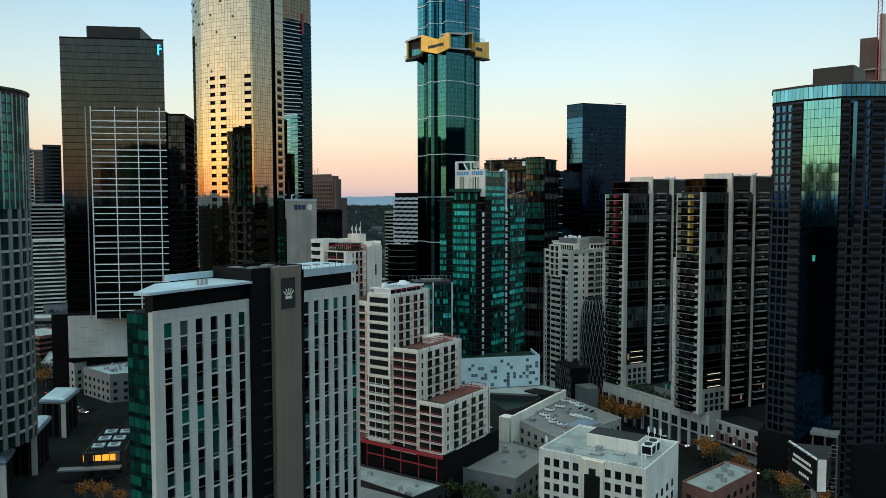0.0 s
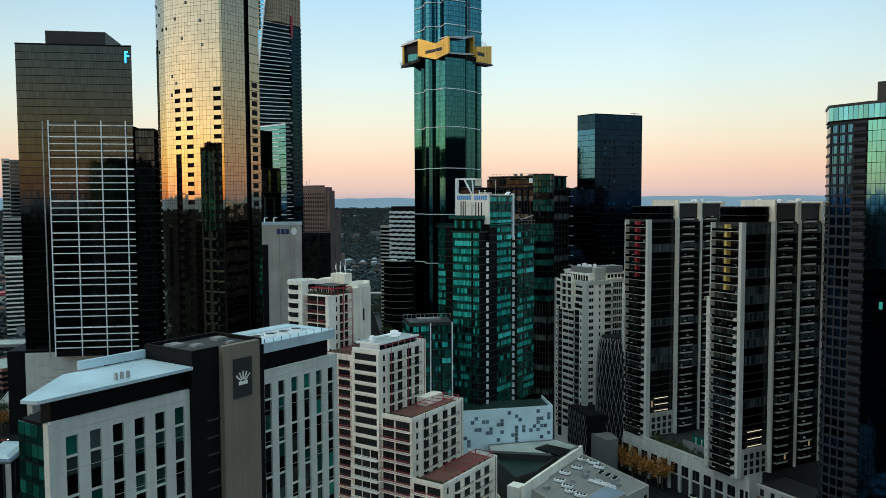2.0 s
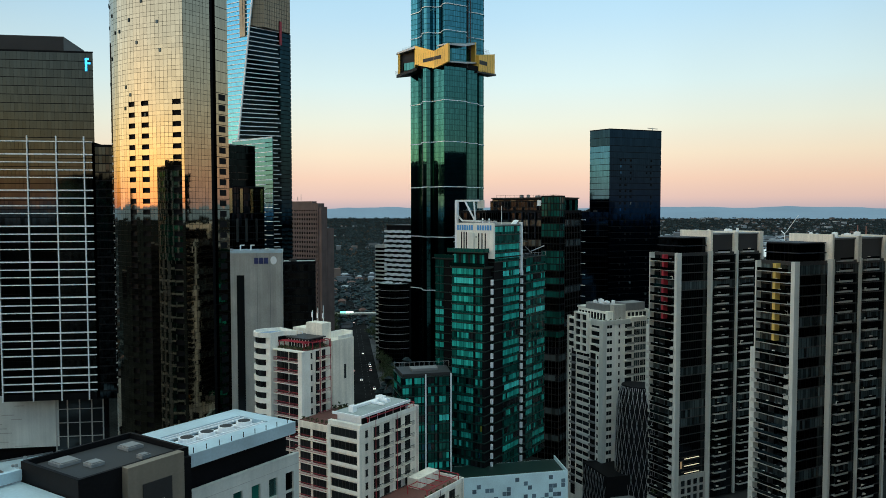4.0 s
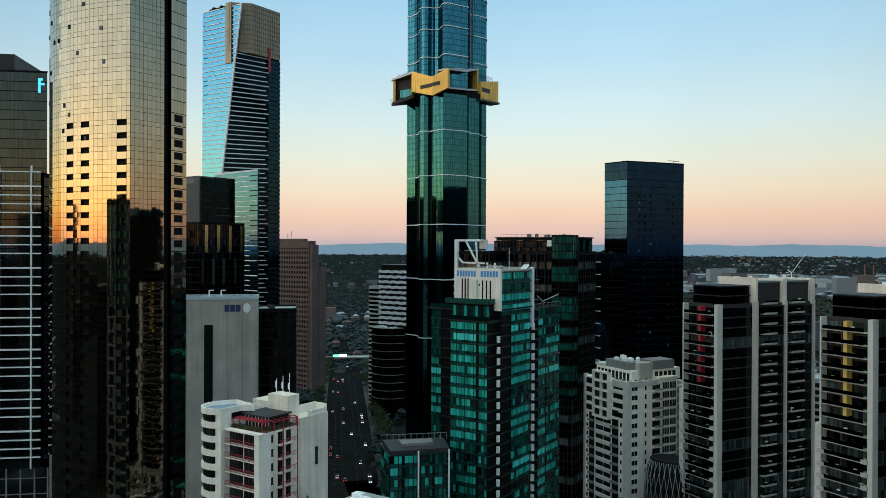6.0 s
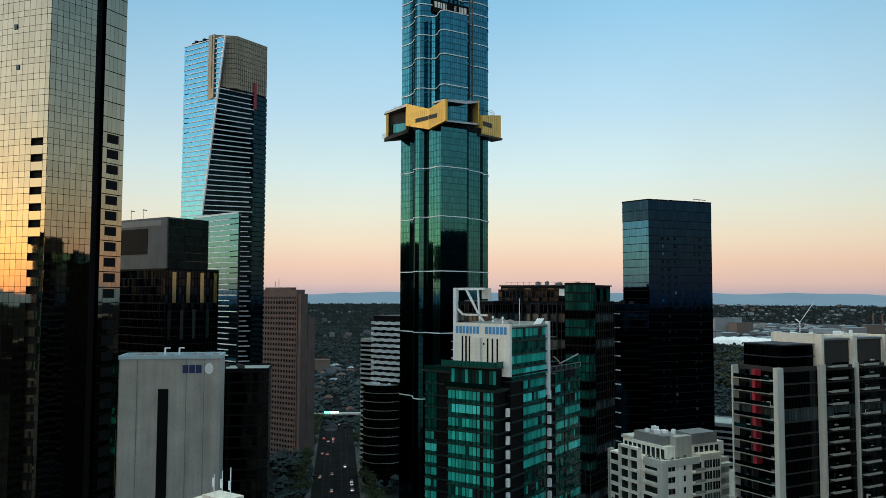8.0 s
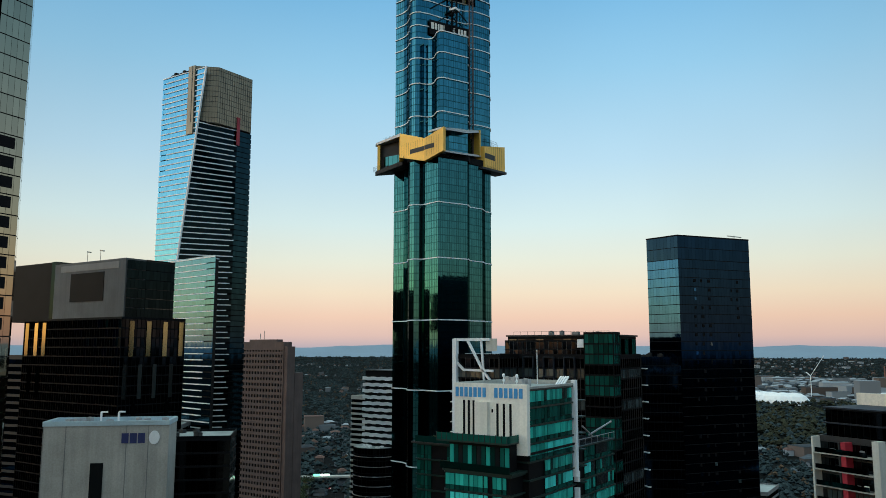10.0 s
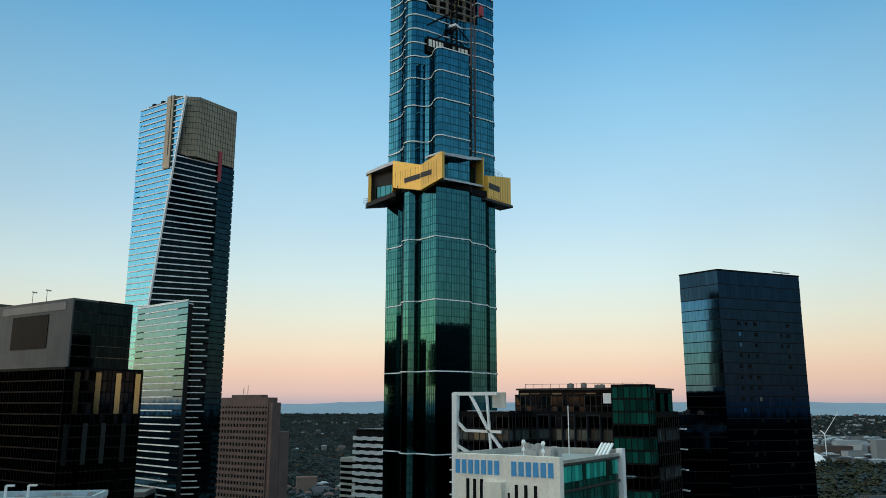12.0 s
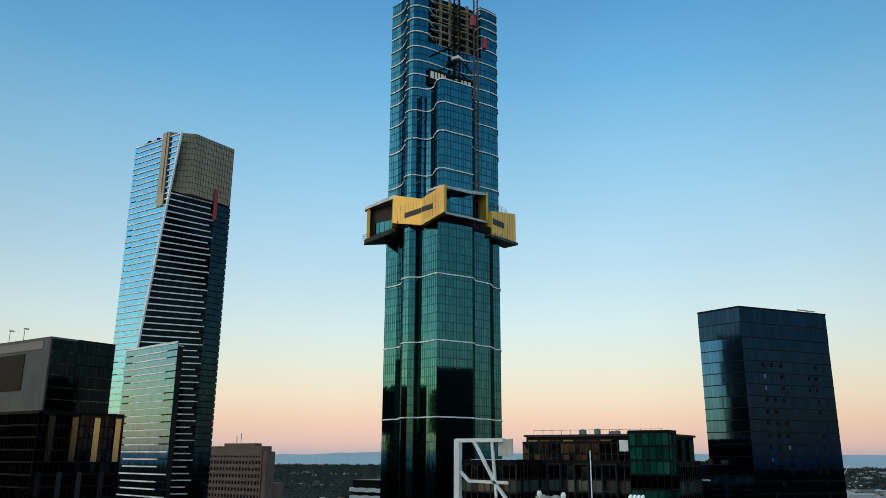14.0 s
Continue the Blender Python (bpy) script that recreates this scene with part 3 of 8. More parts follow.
    # attic and roofs
    part("attic", Shape().prism([(-144.5, Y0 + 1.0), (X - 1.6, Y0 + 1.0), (X - 1.6, 126.5), (-152.0, 126.5), (-152.0, 113.0)], ZT - 0.6, 82.6), M["black"], home)
    part("attic", Shape().box(-152.5, 143.7, ZT - 0.6, X - 1.6, Y1 - 1.5, 82.6), M["black"], home)
    part("roof_slab", Shape().prism([(-141.0, 96.6), (-138.2, 97.6), (-138.6, 126.4), (-153.0, 126.4), (-152.6, 110.0)], 82.7, 83.25), M["roofpale"], home)
    part("roof_slab", Shape().box(-154.6, 143.7, 82.6, -139.6, 165.8, 83.4), M["roofpale"], home)
    s = Shape()
    for x0, y0, x1, y1 in ((-154.6, 143.7, -139.6, 147.0), (-154.6, 163.2, -139.6, 165.8), (-154.6, 147.0, -150.6, 163.2), (-143.4, 147.0, -139.6, 163.2)):
        s.box(x0, y0, 83.4, x1, y1, 84.6)
    part("roof_rim", s, M["roofpale"], home)
    part("well_floor", Shape().box(-150.6, 147.0, 83.4, -143.4, 163.2, 83.5), M["darkgrey"], home)
    for i in range(4):                              # big round fans in the roof well
        for x in (-147.0,):
            y = 149.4 + i * 3.9
            fan = part("cooling_fan", Shape().box(x - 1.6, y - 1.4, 83.5, x + 1.6, y + 1.4, 84.0).cyl(x, y, 84.0, 84.7, 1.35, 1.3, 16), M["whitesteel"], home)
            part("fan_grille", Shape().cyl(x, y, 84.7, 84.76, 1.05, 1.05, 16), M["darkgrey"], fan)
    for x in (-150.2, -149.2, -144.6, -143.9):
        part("pipe", Shape().bar((x, 147.2, 84.4), (x, 163, 84.4), 0.22), M["whitesteel"], home)
    for k in range(9):
        part("roof_post", Shape().bar((-139.9, 145 + k * 2.4, 84.6), (-139.9, 145 + k * 2.4, 85.4), 0.09), M["black"], home)
    for i in range(3):
        part("roof_vent", Shape().cyl(-140.2 + 0.1 * i, 112.0 + i * 1.1, 83.5, 84.7, 0.4, 0.3, 8), M["steel"], home)
    part("roof_deck", Shape().box(-152, 127.4, 85.2, X - 0.2, 142.8, 85.3), M["darkgrey"], home)
    for x, y, w in ((-150.5, 129.0, 3.0), (-146.0, 131.4, 2.0), (-143.0, 137.6, 1.4), (-149.0, 138.6, 2.6)):
        part("roof_hatch", Shape().box(x, y, 85.3, x + w, y + w, 85.75).box(x + 0.2, y + 0.2, 85.75, x + w - 0.2, y + w - 0.2, 85.9), M["midgrey"], home)
    part("roof_kerb", Shape().box(-153.2, 113.0, 83.5, -152.4, 126.4, 85.0), M["roofpale"], home)
    s = Shape()
    for a in ((-153, 126.6, -139.2, 127.1), (-153, 143.1, -139.2, 143.6), (-153, 127.1, -152.5, 143.1), (-139.7, 127.1, -139.2, 143.1)):
        s.box(a[0], a[1], 85.2, a[2], a[3], 86.0)
    part("parapet", s, M["black"], home)
    # lower wing at the far end
    part("low_wing", Shape().box(-154, 167.2, 0, -133, 184, 12), M["black"], home)
    part("low_roof", Shape().box(-154.5, 167.0, 12, -132.5, 184.5, 12.5), M["midgrey"], home)


def balcony_bay(home, x0, x1, y, zs, rail="red", out=1.4, slab="white"):
    """Balconies on a wall that faces -y, one a storey."""
    s1 = Shape().box(x0, y - out, -0.2, x1, y, 0.0).mesh("balcony_slab", M[slab])
    r = Shape().box(x0, y - out, 0.95, x1, y - out + 0.06, 1.05)
    r.box(x0, y - out, 0.12, x1, y - out + 0.04, 0.2)
    k = max(3, int((x1 - x0) / 0.35))
    for i in range(k + 1):
        a = x0 + (x1 - x0 - 0.04) * i / k
        r.box(a, y - out, 0.0, a + 0.04, y - out + 0.04, 1.0)
    r1 = r.mesh("railing", M[rail])
    for z in zs:
        b = part("balcony_slab", s1, None, home)
        b.location.z = z
        c = part("railing", r1, None, home)
        c.location.z = z


def balcony_bay_x(home, y0, y1, x, zs, rail="red", out=1.3, slab="white"):
    s1 = Shape().box(x, y0, -0.2, x + out, y1, 0.0).mesh("balcony_slab", M[slab])
    r = Shape().box(x + out - 0.06, y0, 0.95, x + out, y1, 1.05)
    k = max(3, int((y1 - y0) / 0.35))
    for i in range(k + 1):
        a = y0 + (y1 - y0 - 0.04) * i / k
        r.box(x + out - 0.04, a, 0.0, x + out, a + 0.04, 1.0)
    r1 = r.mesh("railing", M[rail])
    for z in zs:
        b = part("balcony_slab", s1, None, home)
        b.location.z = z
        c = part("railing", r1, None, home)
        c.location.z = z


def windows_x(home, x, cols, zs, h, glass="g_dark", frame="darkgrey"):
    """Windows with a frame in a wall that faces +x; cols: (y0, y1)."""
    for y0, y1 in cols:
        me = Shape().box(x - 0.1, y0, 0, x + 0.02, y1, h).mesh("window", M[glass])
        fr = Shape().box(x, y0 - 0.1, -0.12, x + 0.09, y1 + 0.1, 0).box(x, y0 - 0.1, h, x + 0.07, y1 + 0.1, h + 0.08).box(x, (y0 + y1) / 2 - 0.04, 0, x + 0.05, (y0 + y1) / 2 + 0.04, h)
        fs = Shape()
        for z in zs:
            part("window", me, None, home).location.z = z
            fs.add([(a, b, c + z) for a, b, c in fr.v], fr.f)
        part("window_frames", fs, M[frame], home, kind="stuff")


def windows_y(home, y, cols, zs, h, glass="g_dark", frame="darkgrey"):
    for x0, x1 in cols:
        me = Shape().box(x0, y - 0.02, 0, x1, y + 0.1, h).mesh("window", M[glass])
        fr = Shape().box(x0 - 0.1, y - 0.09, -0.12, x1 + 0.1, y, 0).box(x0 - 0.1, y - 0.07, h, x1 + 0.1, y, h + 0.08)
        k = max(1, round((x1 - x0) / 1.2))
        for i in range(1, k):
            a = x0 + (x1 - x0) * i / k
            fr.box(a - 0.04, y - 0.05, 0, a + 0.04, y, h)
        fs = Shape()
        for z in zs:
            part("window", me, None, home).location.z = z
            fs.add([(a, b, c + z) for a, b, c in fr.v], fr.f)
        part("window_frames", fs, M[frame], home, kind="stuff")


def pergola(home, x0, y0, x1, y1, z):
    """Roof pavilion with red beams."""
    for i in range(5):
        b = y0 + (y1 - y0) * i / 4
        part("red_beam", Shape().box(x0 - 0.4, b - 0.06, z + 2.0, x1 + 1.0, b + 0.06, z + 2.18), M["red"], home)
    for a in (x0 - 0.5, x1 + 1.1):
        part("red_beam", Shape().box(a - 0.08, y0 - 0.3, z + 1.84, a + 0.08, y1 + 0.3, z + 2.0), M["red"], home)
        for b in (y0, y1):
            part("red_post", Shape().box(a - 0.08, b - 0.08, z, a + 0.08, b + 0.08, z + 1.84), M["red"], home)


def make_stepped_flats():
    """The stepped white block of flats with red steelwork."""
    home = thing("apartment_block", "white stepped apartment block with red balcony steelwork", "apartments", (-165, 222))
    Y, fh = 209.5, 3.12
    steps = ((-172.0, -162.0, 69.2, 233.0), (-162.0, -151.0, 51.0, 237.5), (-151.0, -140.6, 34.0, 240.5))
    base = 18.0
    part("podium", Shape().box(-176, 211, 0, -140.0, 246, base), M["black"], home)
    part("red_band", Shape().box(-192, 208.4, base - 1.0, -140.0, 209.2, base), M["red"], home)
    for i in range(5):
        part("red_post", Shape().box(-172 + i * 7.4, 208.5, 3, -171.75 + i * 7.4, 208.8, base - 1.0), M["red"], home)
    part("red_band", Shape().box(-172, 208.4, base - 4.4, -142.0, 208.9, base - 4.1), M["red"], home)
    part("podium_back", Shape().box(-192, 209.6, 0, -176, 246, base), M["darkgrey"], home)
    # the recessed wing beside the hotel
    part("wing", Shape().box(-188.8, Y + 7.0, base, -172, 233, 66.0), M["cream"], home)
    part("wing_terrace", Shape().box(-188.5, Y + 7.3, 66.0, -172.2, 232.8, 66.1), M["redroof"], home)
    zs = [base + 0.3 + fh * i for i in range(15)]
    windows_y(home, Y + 7.0, [(-188.0, -184.4), (-183.6, -179), (-178, -173)], zs, 2.2)
    balcony_bay(home, -188.6, -172.6, Y + 7.0, zs)
    part("podium_roof", Shape().box(-191.8, Y + 0.2, base, -172.4, Y + 6.9, base + 0.1), M["redroof"], home)
    for k in range(12):
        bush(-187.6 + 1.25 * k, 229.6 + 0.8 * (k % 3), 66.1, 0.9 + 0.3 * (k % 2), home)
    for k in range(9):
        bush(-187.8 + 1.6 * k, Y + 8.0, 66.1, 0.55, home)
    for i, (x0, x1, zt, y1) in enumerate(steps):
        n = round((zt - base) / fh)
        part("tower_wall", Shape().box(x0, Y + (0 if i == 0 else 0.9), base, x1, y1, zt), M["cream"], home)
        part("roof", Shape().box(x0 + 0.3, Y + 1.2, zt, x1 - 0.3, y1 - 0.3, zt + 0.1), M["redroof"], home)
        s = Shape().box(x0, y1 - 0.25, zt, x1, y1, zt + 1.0).box(x1 - 0.25, Y + 1, zt, x1, y1 - 0.25, zt + 1.0)
        s.box(x0, Y + (0 if i == 0 else 0.9), zt, x1, Y + 1.15, zt + 1.0)
        part("parapet", s, M["white"], home)
        zs = [zt - fh * (k + 1) for k in range(n)]
        if i == 0:
            s = Shape()
            top = zs[:9]
            windows_y(home, Y - 0.003, [(x0 + 1.0, x1 - 1.0)], [z + 0.9 for z in top], 1.75)
            sl = Shape().box(x0, Y - 0.25, 0, x1, Y, 0.75).box(x0, Y - 0.25, 0.75, x0 + 0.7, Y, 3.12).box(x1 - 0.7, Y - 0.25, 0.75, x1, Y, 3.12)
            me = sl.mesh("white_frame", M["white"])
            for z in top:
                part("white_frame", me, None, home).location.z = z
            low = zs[9:]
            windows_y(home, Y - 0.003, [(x0 + 0.5, x0 + 3.2), (x0 + 3.5, x0 + 6.4), (x0 + 6.7, x1 - 0.5)], [z + 0.3 for z in low], 2.3)
            balcony_bay(home, x0 + 0.1, x1 - 0.1, Y, low, rail="whitesteel")
        else:
            windows_y(home, Y + 0.9, [(x0 + 0.6, x0 + 4.6), (x0 + 5.2, x1 - 0.8)], [z + 0.25 for z in zs], 2.3)
            balcony_bay(home, x0 + 0.1, x1 - 0.1, Y + 0.9, zs, out=1.2)
        ty = Y + (1.5 if i == 0 else 2.5)
        L = y1 - ty
        windows_x(home, x1, [(ty + 0.4, ty + 1.3)], [z + 0.9 for z in zs], 1.5)
        for a in (ty + L * 0.16, ty + L * 0.55):
            windows_x(home, x1, [(a, a + L * 0.1), (a + L * 0.18, a + L * 0.28)], [z + 0.2 for z in zs], 2.3)
            balcony_bay_x(home, a - 0.3, a + L * 0.3, x1, zs, rail="black", out=1.0, slab="cream")
        for a in (ty + L * 0.14, ty + L * 0.52, ty + L * 0.9):
            part("steel_post", Shape().box(x1 + 0.95, a, base, x1 + 1.05, a + 0.1, zt + 1.5), M["red" if i == 0 else "black"], home)
    # roof pavilion
    part("pavilion", Shape().box(-170.6, Y + 2.0, 69.3, -163.4, 229, 71.6), M["black"], home)
    s = Shape()
    for i in range(7):
        s.box(-170.7, Y + 1.95 + i * 3.1, 69.3, -163.3, Y + 2.05 + i * 3.1, 71.7)
    part("pavilion_frame", s, M["whitesteel"], home)
    part("pavilion_roof", Shape().box(-171.4, Y + 1.2, 71.6, -162.8, 230, 71.95), M["roof"], home)
    part("roof_edge", Shape().box(-171.6, Y + 1.0, 71.5, -162.6, Y + 1.3, 72.1), M["whitesteel"], home)
    part("roof_edge", Shape().box(-162.9, Y + 1.3, 71.5, -162.6, 230.2, 72.1), M["whitesteel"], home)
    part("duct", Shape().bar((-169.0, 214.0, 72.3), (-169.0, 226.0, 72.3), 0.7, 0.6).bar((-169.0, 222.0, 72.3), (-164.6, 222.0, 72.3), 0.6, 0.5), M["whitesteel"], home)
    pergola(home, -166, 212.5, -163.2, 231, 69.3)
    pergola(home, -157, 222, -152.8, 236, 51.1)
    pergola(home, -147, 222, -142.6, 239, 34.1)
    for k in range(16):                              # pots and hedges along the terraces
        bush(-161.2 + 0.62 * k, 211.9 + 0.3 * (k % 3), 51.1, 0.55, home)
        bush(-150.2 + 0.58 * k, 211.9 + 0.3 * (k % 2), 34.1, 0.6, home)
    for k in range(8):
        bush(-152.0, 214 + 2.6 * k, 51.1, 0.6, home)
        bush(-141.6, 214 + 3.0 * k, 34.1, 0.6, home)
    part("terrace_room", Shape().box(-160.5, 226, 51.1, -157.2, 235, 53.6), M["cream"], home)
    rooftop_units(home, rect(-170, 212, -164, 228), 71.95, 5, 12, "whitesteel")


def make_curved_flats():
    """The taller sister block with the rounded white corner."""
    home = thing("apartment_block", "white apartment block with rounded corner bay and red railings", "apartments", (-197, 229))
    X, Y, ZT, ZB, fh = -189.2, 218.6, 83.3, 86.3, 2.97
    n = 28
    part("tower_wall", Shape().box(-206, Y + 0.9, 0, X, 239, ZT), M["cream"], home)
    part("blind_wall", Shape().box(-196, 230.3, 0, X + 0.2, 239.2, ZT + 1.4), M["cream"], home)
    cx, cy, r = -203.0, Y + 2.4, 4.6
    arc = [(cx + r * math.cos(radians(a)), cy + r * math.sin(radians(a))) for a in range(150, 291, 14)]
    poly = arc + [(-199.7, Y - 1.0), (-199.7, Y + 4), (-197.2, Y + 6), (-205, Y + 8)]
    part("bay_core", Shape().prism(offset(poly, -0.5), 0, ZB), M["black"], home)
    ring = Shape().prism(poly, 0, 1.3).mesh("white_band", M["white"])
    bay = offset(poly, -0.35)
    zb = [ZB - fh * (k + 1) for k in range(n)]
    zs = [ZT - fh * (k + 1) for k in range(n - 1)]
    for z in zb:
        part("white_band", ring, None, home).location.z = z + 0.05
    glazing(home, [(z + 1.36, bay, range(len(arc) - 1), 1.6, 1.3, 0.1, 0.0) for z in zb], single=(66, 90, range(len(arc) - 1)), glass="g_dark")
    part("corner_pier", Shape().box(-202.0, Y - 1.25, 0, -199.5, Y + 1.6, ZB), M["white"], home)
    part("corner_roof", Shape().prism(offset(poly, 0.1), ZB, ZB + 0.4), M["white"], home)
    part("roof_skin", Shape().prism(offset(poly, -0.6), ZB + 0.4, ZB + 0.5), M["roofblue"], home)
    s = Shape()
    for k in range(len(poly)):
        p, q = offset(poly, 0.1)[k], offset(poly, 0.1)[(k + 1) % len(poly)]
        s.wall(p, q, 0, length(p, q), ZB + 0.4, ZB + 1.3, -0.35, 0)
    part("rim", s, M["white"], home)
    windows_y(home, Y + 0.9, [(-199.2, -195.0), (-194.7, -190.7)], [z + 0.15 for z in zs], 2.35)
    balcony_bay(home, -199.4, -190.3, Y + 0.9, zs, out=1.2)
    part("white_pier", Shape().box(-190.4, Y - 0.3, 0, X + 0.15, Y + 3.0, ZT), M["white"], home)
    part("terrace_slab", Shape().box(-199.4, Y - 0.4, ZT - 0.25, X + 0.3, Y + 1.4, ZT + 0.1), M["white"], home)
    windows_x(home, X, [(Y + 3.3, Y + 3.9)], [z + 0.8 for z in zs], 1.4)
    windows_x(home, X, [(Y + 5.2, Y + 6.6), (Y + 7.6, Y + 9.0)], [z + 0.15 for z in zs], 2.3)
    balcony_bay_x(home, Y + 4.8, Y + 9.8, X, zs, rail="red", out=1.1, slab="cream")
    for a in (Y + 5.6, Y + 9.8):
        part("red_post", Shape().box(X + 1.1, a, 0, X + 1.25, a + 0.15, ZT + 2.4), M["red"], home)
    part("slit_window", Shape().box(X + 0.2, 235, 73.5, X + 0.3, 235.8, 77.5), M["g_dark"], home)
    part("roof_deck", Shape().box(-205, Y + 1.2, ZT, X - 0.2, 230.2, ZT + 0.12), M["redroof"], home)
    part("lift_room", Shape().box(-197.6, 229.0, ZT, -191.6, 232.6, 89.4), M["cream"], home)
    part("roof_room", Shape().box(-204, 230.4, ZT, -197.8, 236, ZT + 4.0), M["cream"], home)
    s = Shape().box(-193, 233, ZT + 1.4, -192.7, 239, ZT + 3.2).box(-192.7, 238.7, ZT + 1.4, X, 239, ZT + 3.2).box(X - 0.3, 233, ZT + 1.4, X, 238.7, ZT + 2.4)
    part("roof_parapet", s, M["white"], home)
    part("pavilion", Shape().box(-198.2, Y + 4.4, ZT + 0.12, -191.0, Y + 10.2, ZT + 2.5), M["g_dark"], home)
    part("pavilion_roof", Shape().box(-198.8, Y + 3.8, ZT + 2.5, -190.6, Y + 10.8, ZT + 2.8), M["darkgrey"], home)
    for k in range(8):
        part("pavilion_post", Shape().box(-198.3 + k * 1.03, Y + 4.3, ZT + 0.12, -198.18 + k * 1.03, Y + 4.42, ZT + 2.5), M["whitesteel"], home)
    pergola(home, -198.6, Y + 1.7, -191.2, Y + 3.6, ZT)
    pergola(home, -190.6, Y + 4.0, -190.2, Y + 10.6, ZT)
    for k in range(10):
        bush(-198.6 + 0.9 * k, Y + 1.5, ZT + 0.1, 0.65, home)
    for k in range(8):
        bush(X - 0.7, Y + 2.4 + 1.0 * k, ZT + 0.1, 0.65, home)
    for x in (-196.6, -194.6, -192.6):
        part("antenna", Shape().bar((x, 230.6, 89.4), (x, 230.6, 92.4 + (x + 197) * 0.4), 0.12).box(x - 0.2, 230.3, 90.6, x + 0.2, 230.5, 92.0), M["whitesteel"], home)
    rail = Shape().bar((-204, 228.6, ZT + 3.4), (-198.5, 228.6, ZT + 3.4), 0.12).bar((-204, 228.6, ZT + 2.2), (-198.5, 228.6, ZT + 2.2), 0.1)
    for k in range(5):
        rail.bar((-204 + k * 1.35, 228.6, ZT), (-204 + k * 1.35, 228.6, ZT + 3.4), 0.12)
    part("roof_rail", rail, M["whitesteel"], home)
    rooftop_units(home, rect(-204.5, 221, -199, 229), ZT + 2.0, 3, 22, "whitesteel")


make_hotel()
make_stepped_flats()
make_curved_flats()


def letters(home, name, p, u, z, widths, h, mat, gap, thick=0.12, up=None):
    """A line of plain bars of the size of a word's letters, along u from p."""
    s = Shape()
    q = Vector(p)
    u = Vector(u).normalized()
    if len(widths) > 1:                             # one mesh a letter
        for w in widths:
            if w > 0:
                letters(home, name, q, u, z, [w], h, mat, gap, thick)
            q = q + u * (abs(w) + gap)
        return None
    nrm = Vector((u.y, -u.x))
    for w in widths:
        if w > 0:
            a, b = q, q + u * w
            c = [a + nrm * thick, b + nrm * thick, b, a]
            s.prism([(k.x, k.y) for k in c], z, z + h)
        q = q + u * (abs(w) + gap)
    return part(name, s, mat, home)


def make_green_tower():
    home = thing("apartment_tower", "green glass apartment tower with white crown and balconies", "tower", (-186, 315))
    fh = 3.12

    def block(poly, z0, z1):
        part("core", Shape().prism(offset(poly, -0.3), z0, z1), M["black"], home)
        n = round((z1 - z0) / fh)
        f = (z1 - z0) / n
        ring = Shape().prism(offset(poly, 0.1), -0.3, 0).mesh("slab_edge", M["greenslab"])
        for i in range(n):
            part("slab_edge", ring, None, home).location.z = z0 + (i + 1) * f
        return n, f

    kinds = ("g_jade", "g_jadehi", "g_dark", "g_jadelow", "g_lowblue")
    rng = random.Random(8)

    def panes(p, q, z0, n, f, groups, hi=0.5, alone=(0, 0), blue=0.0):
        """Panes of one face in groups (from, to, panes); each storey's rooms have their blinds drawn, half drawn or open."""
        made, rest = {}, {m: Shape() for m in kinds}
        for i in range(n):
            z = z0 + i * f + 0.03
            lift = min(1.0, max(0.4, (z - 25) / 55))      # street shade put into the pane choice: fewer bright ones low down
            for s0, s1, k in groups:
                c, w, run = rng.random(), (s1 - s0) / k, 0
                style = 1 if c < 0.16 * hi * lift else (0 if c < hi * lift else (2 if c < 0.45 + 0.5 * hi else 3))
                for j in range(k):
                    if run == 0:
                        r, run = rng.random(), rng.choice((1, 2, 2, 3))
                    run -= 1
                    if style == 2:                          # open room: frames, a few panes lit green
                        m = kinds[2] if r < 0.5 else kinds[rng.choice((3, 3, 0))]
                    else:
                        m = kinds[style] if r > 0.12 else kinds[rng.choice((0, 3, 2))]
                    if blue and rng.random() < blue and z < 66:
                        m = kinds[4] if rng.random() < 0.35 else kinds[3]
                    u = (j % 3 == 2) * 0.16 * w
                    a, b = s0 + j * w + 0.05 + u, s0 + (j + 1) * w - 0.05
                    rest["g_jadelow"].pane(p, q, a, b, z, z + 0.72, -0.12, 0.0)
                    if alone[0] <= z < alone[1]:
                        key = (m, s0, j)
                        if key not in made:
                            made[key] = Shape().pane(p, q, a, b, 0.8, f - 0.42, -0.12, 0.0).mesh("pane", M[m])
                        part("pane", made[key], None, home).location.z = z
                    else:
                        rest[m].pane(p, q, a, b, z + 0.8, z + f - 0.42, -0.12, 0.0)
        for m in kinds:
            if rest[m].f:
                part("glazing", rest[m], M[m], home, kind="stuff")

    # front bay with the bright blinds, and the pale fins at its corner
    A = [(-192.7, 295.6), (-192.2, 295.0), (-179.1, 295.0), (-179.1, 300.0), (-192.7, 300.0)]
    n, f = block(A, 29, 101.0)
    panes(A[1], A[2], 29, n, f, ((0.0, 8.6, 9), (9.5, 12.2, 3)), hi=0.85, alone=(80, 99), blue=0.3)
    fin = Shape().box(-178.7, 298.2, 0.35, -177.9, 298.9, 2.2).mesh("white_fin", M["whitesteel"])
    for i in range(n - 1):
        part("white_fin", fin, None, home).location.z = 29 + i * f
    # middle shaft carrying the crown
    B = [(-193.0, 300.0), (-178.2, 300.0), (-178.2, 319.0), (-193.0, 319.0)]
    n, f = block(B, 29, 115.2)
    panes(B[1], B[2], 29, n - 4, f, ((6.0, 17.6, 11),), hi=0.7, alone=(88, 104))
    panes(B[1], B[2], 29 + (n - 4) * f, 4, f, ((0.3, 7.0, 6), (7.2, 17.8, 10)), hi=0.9)
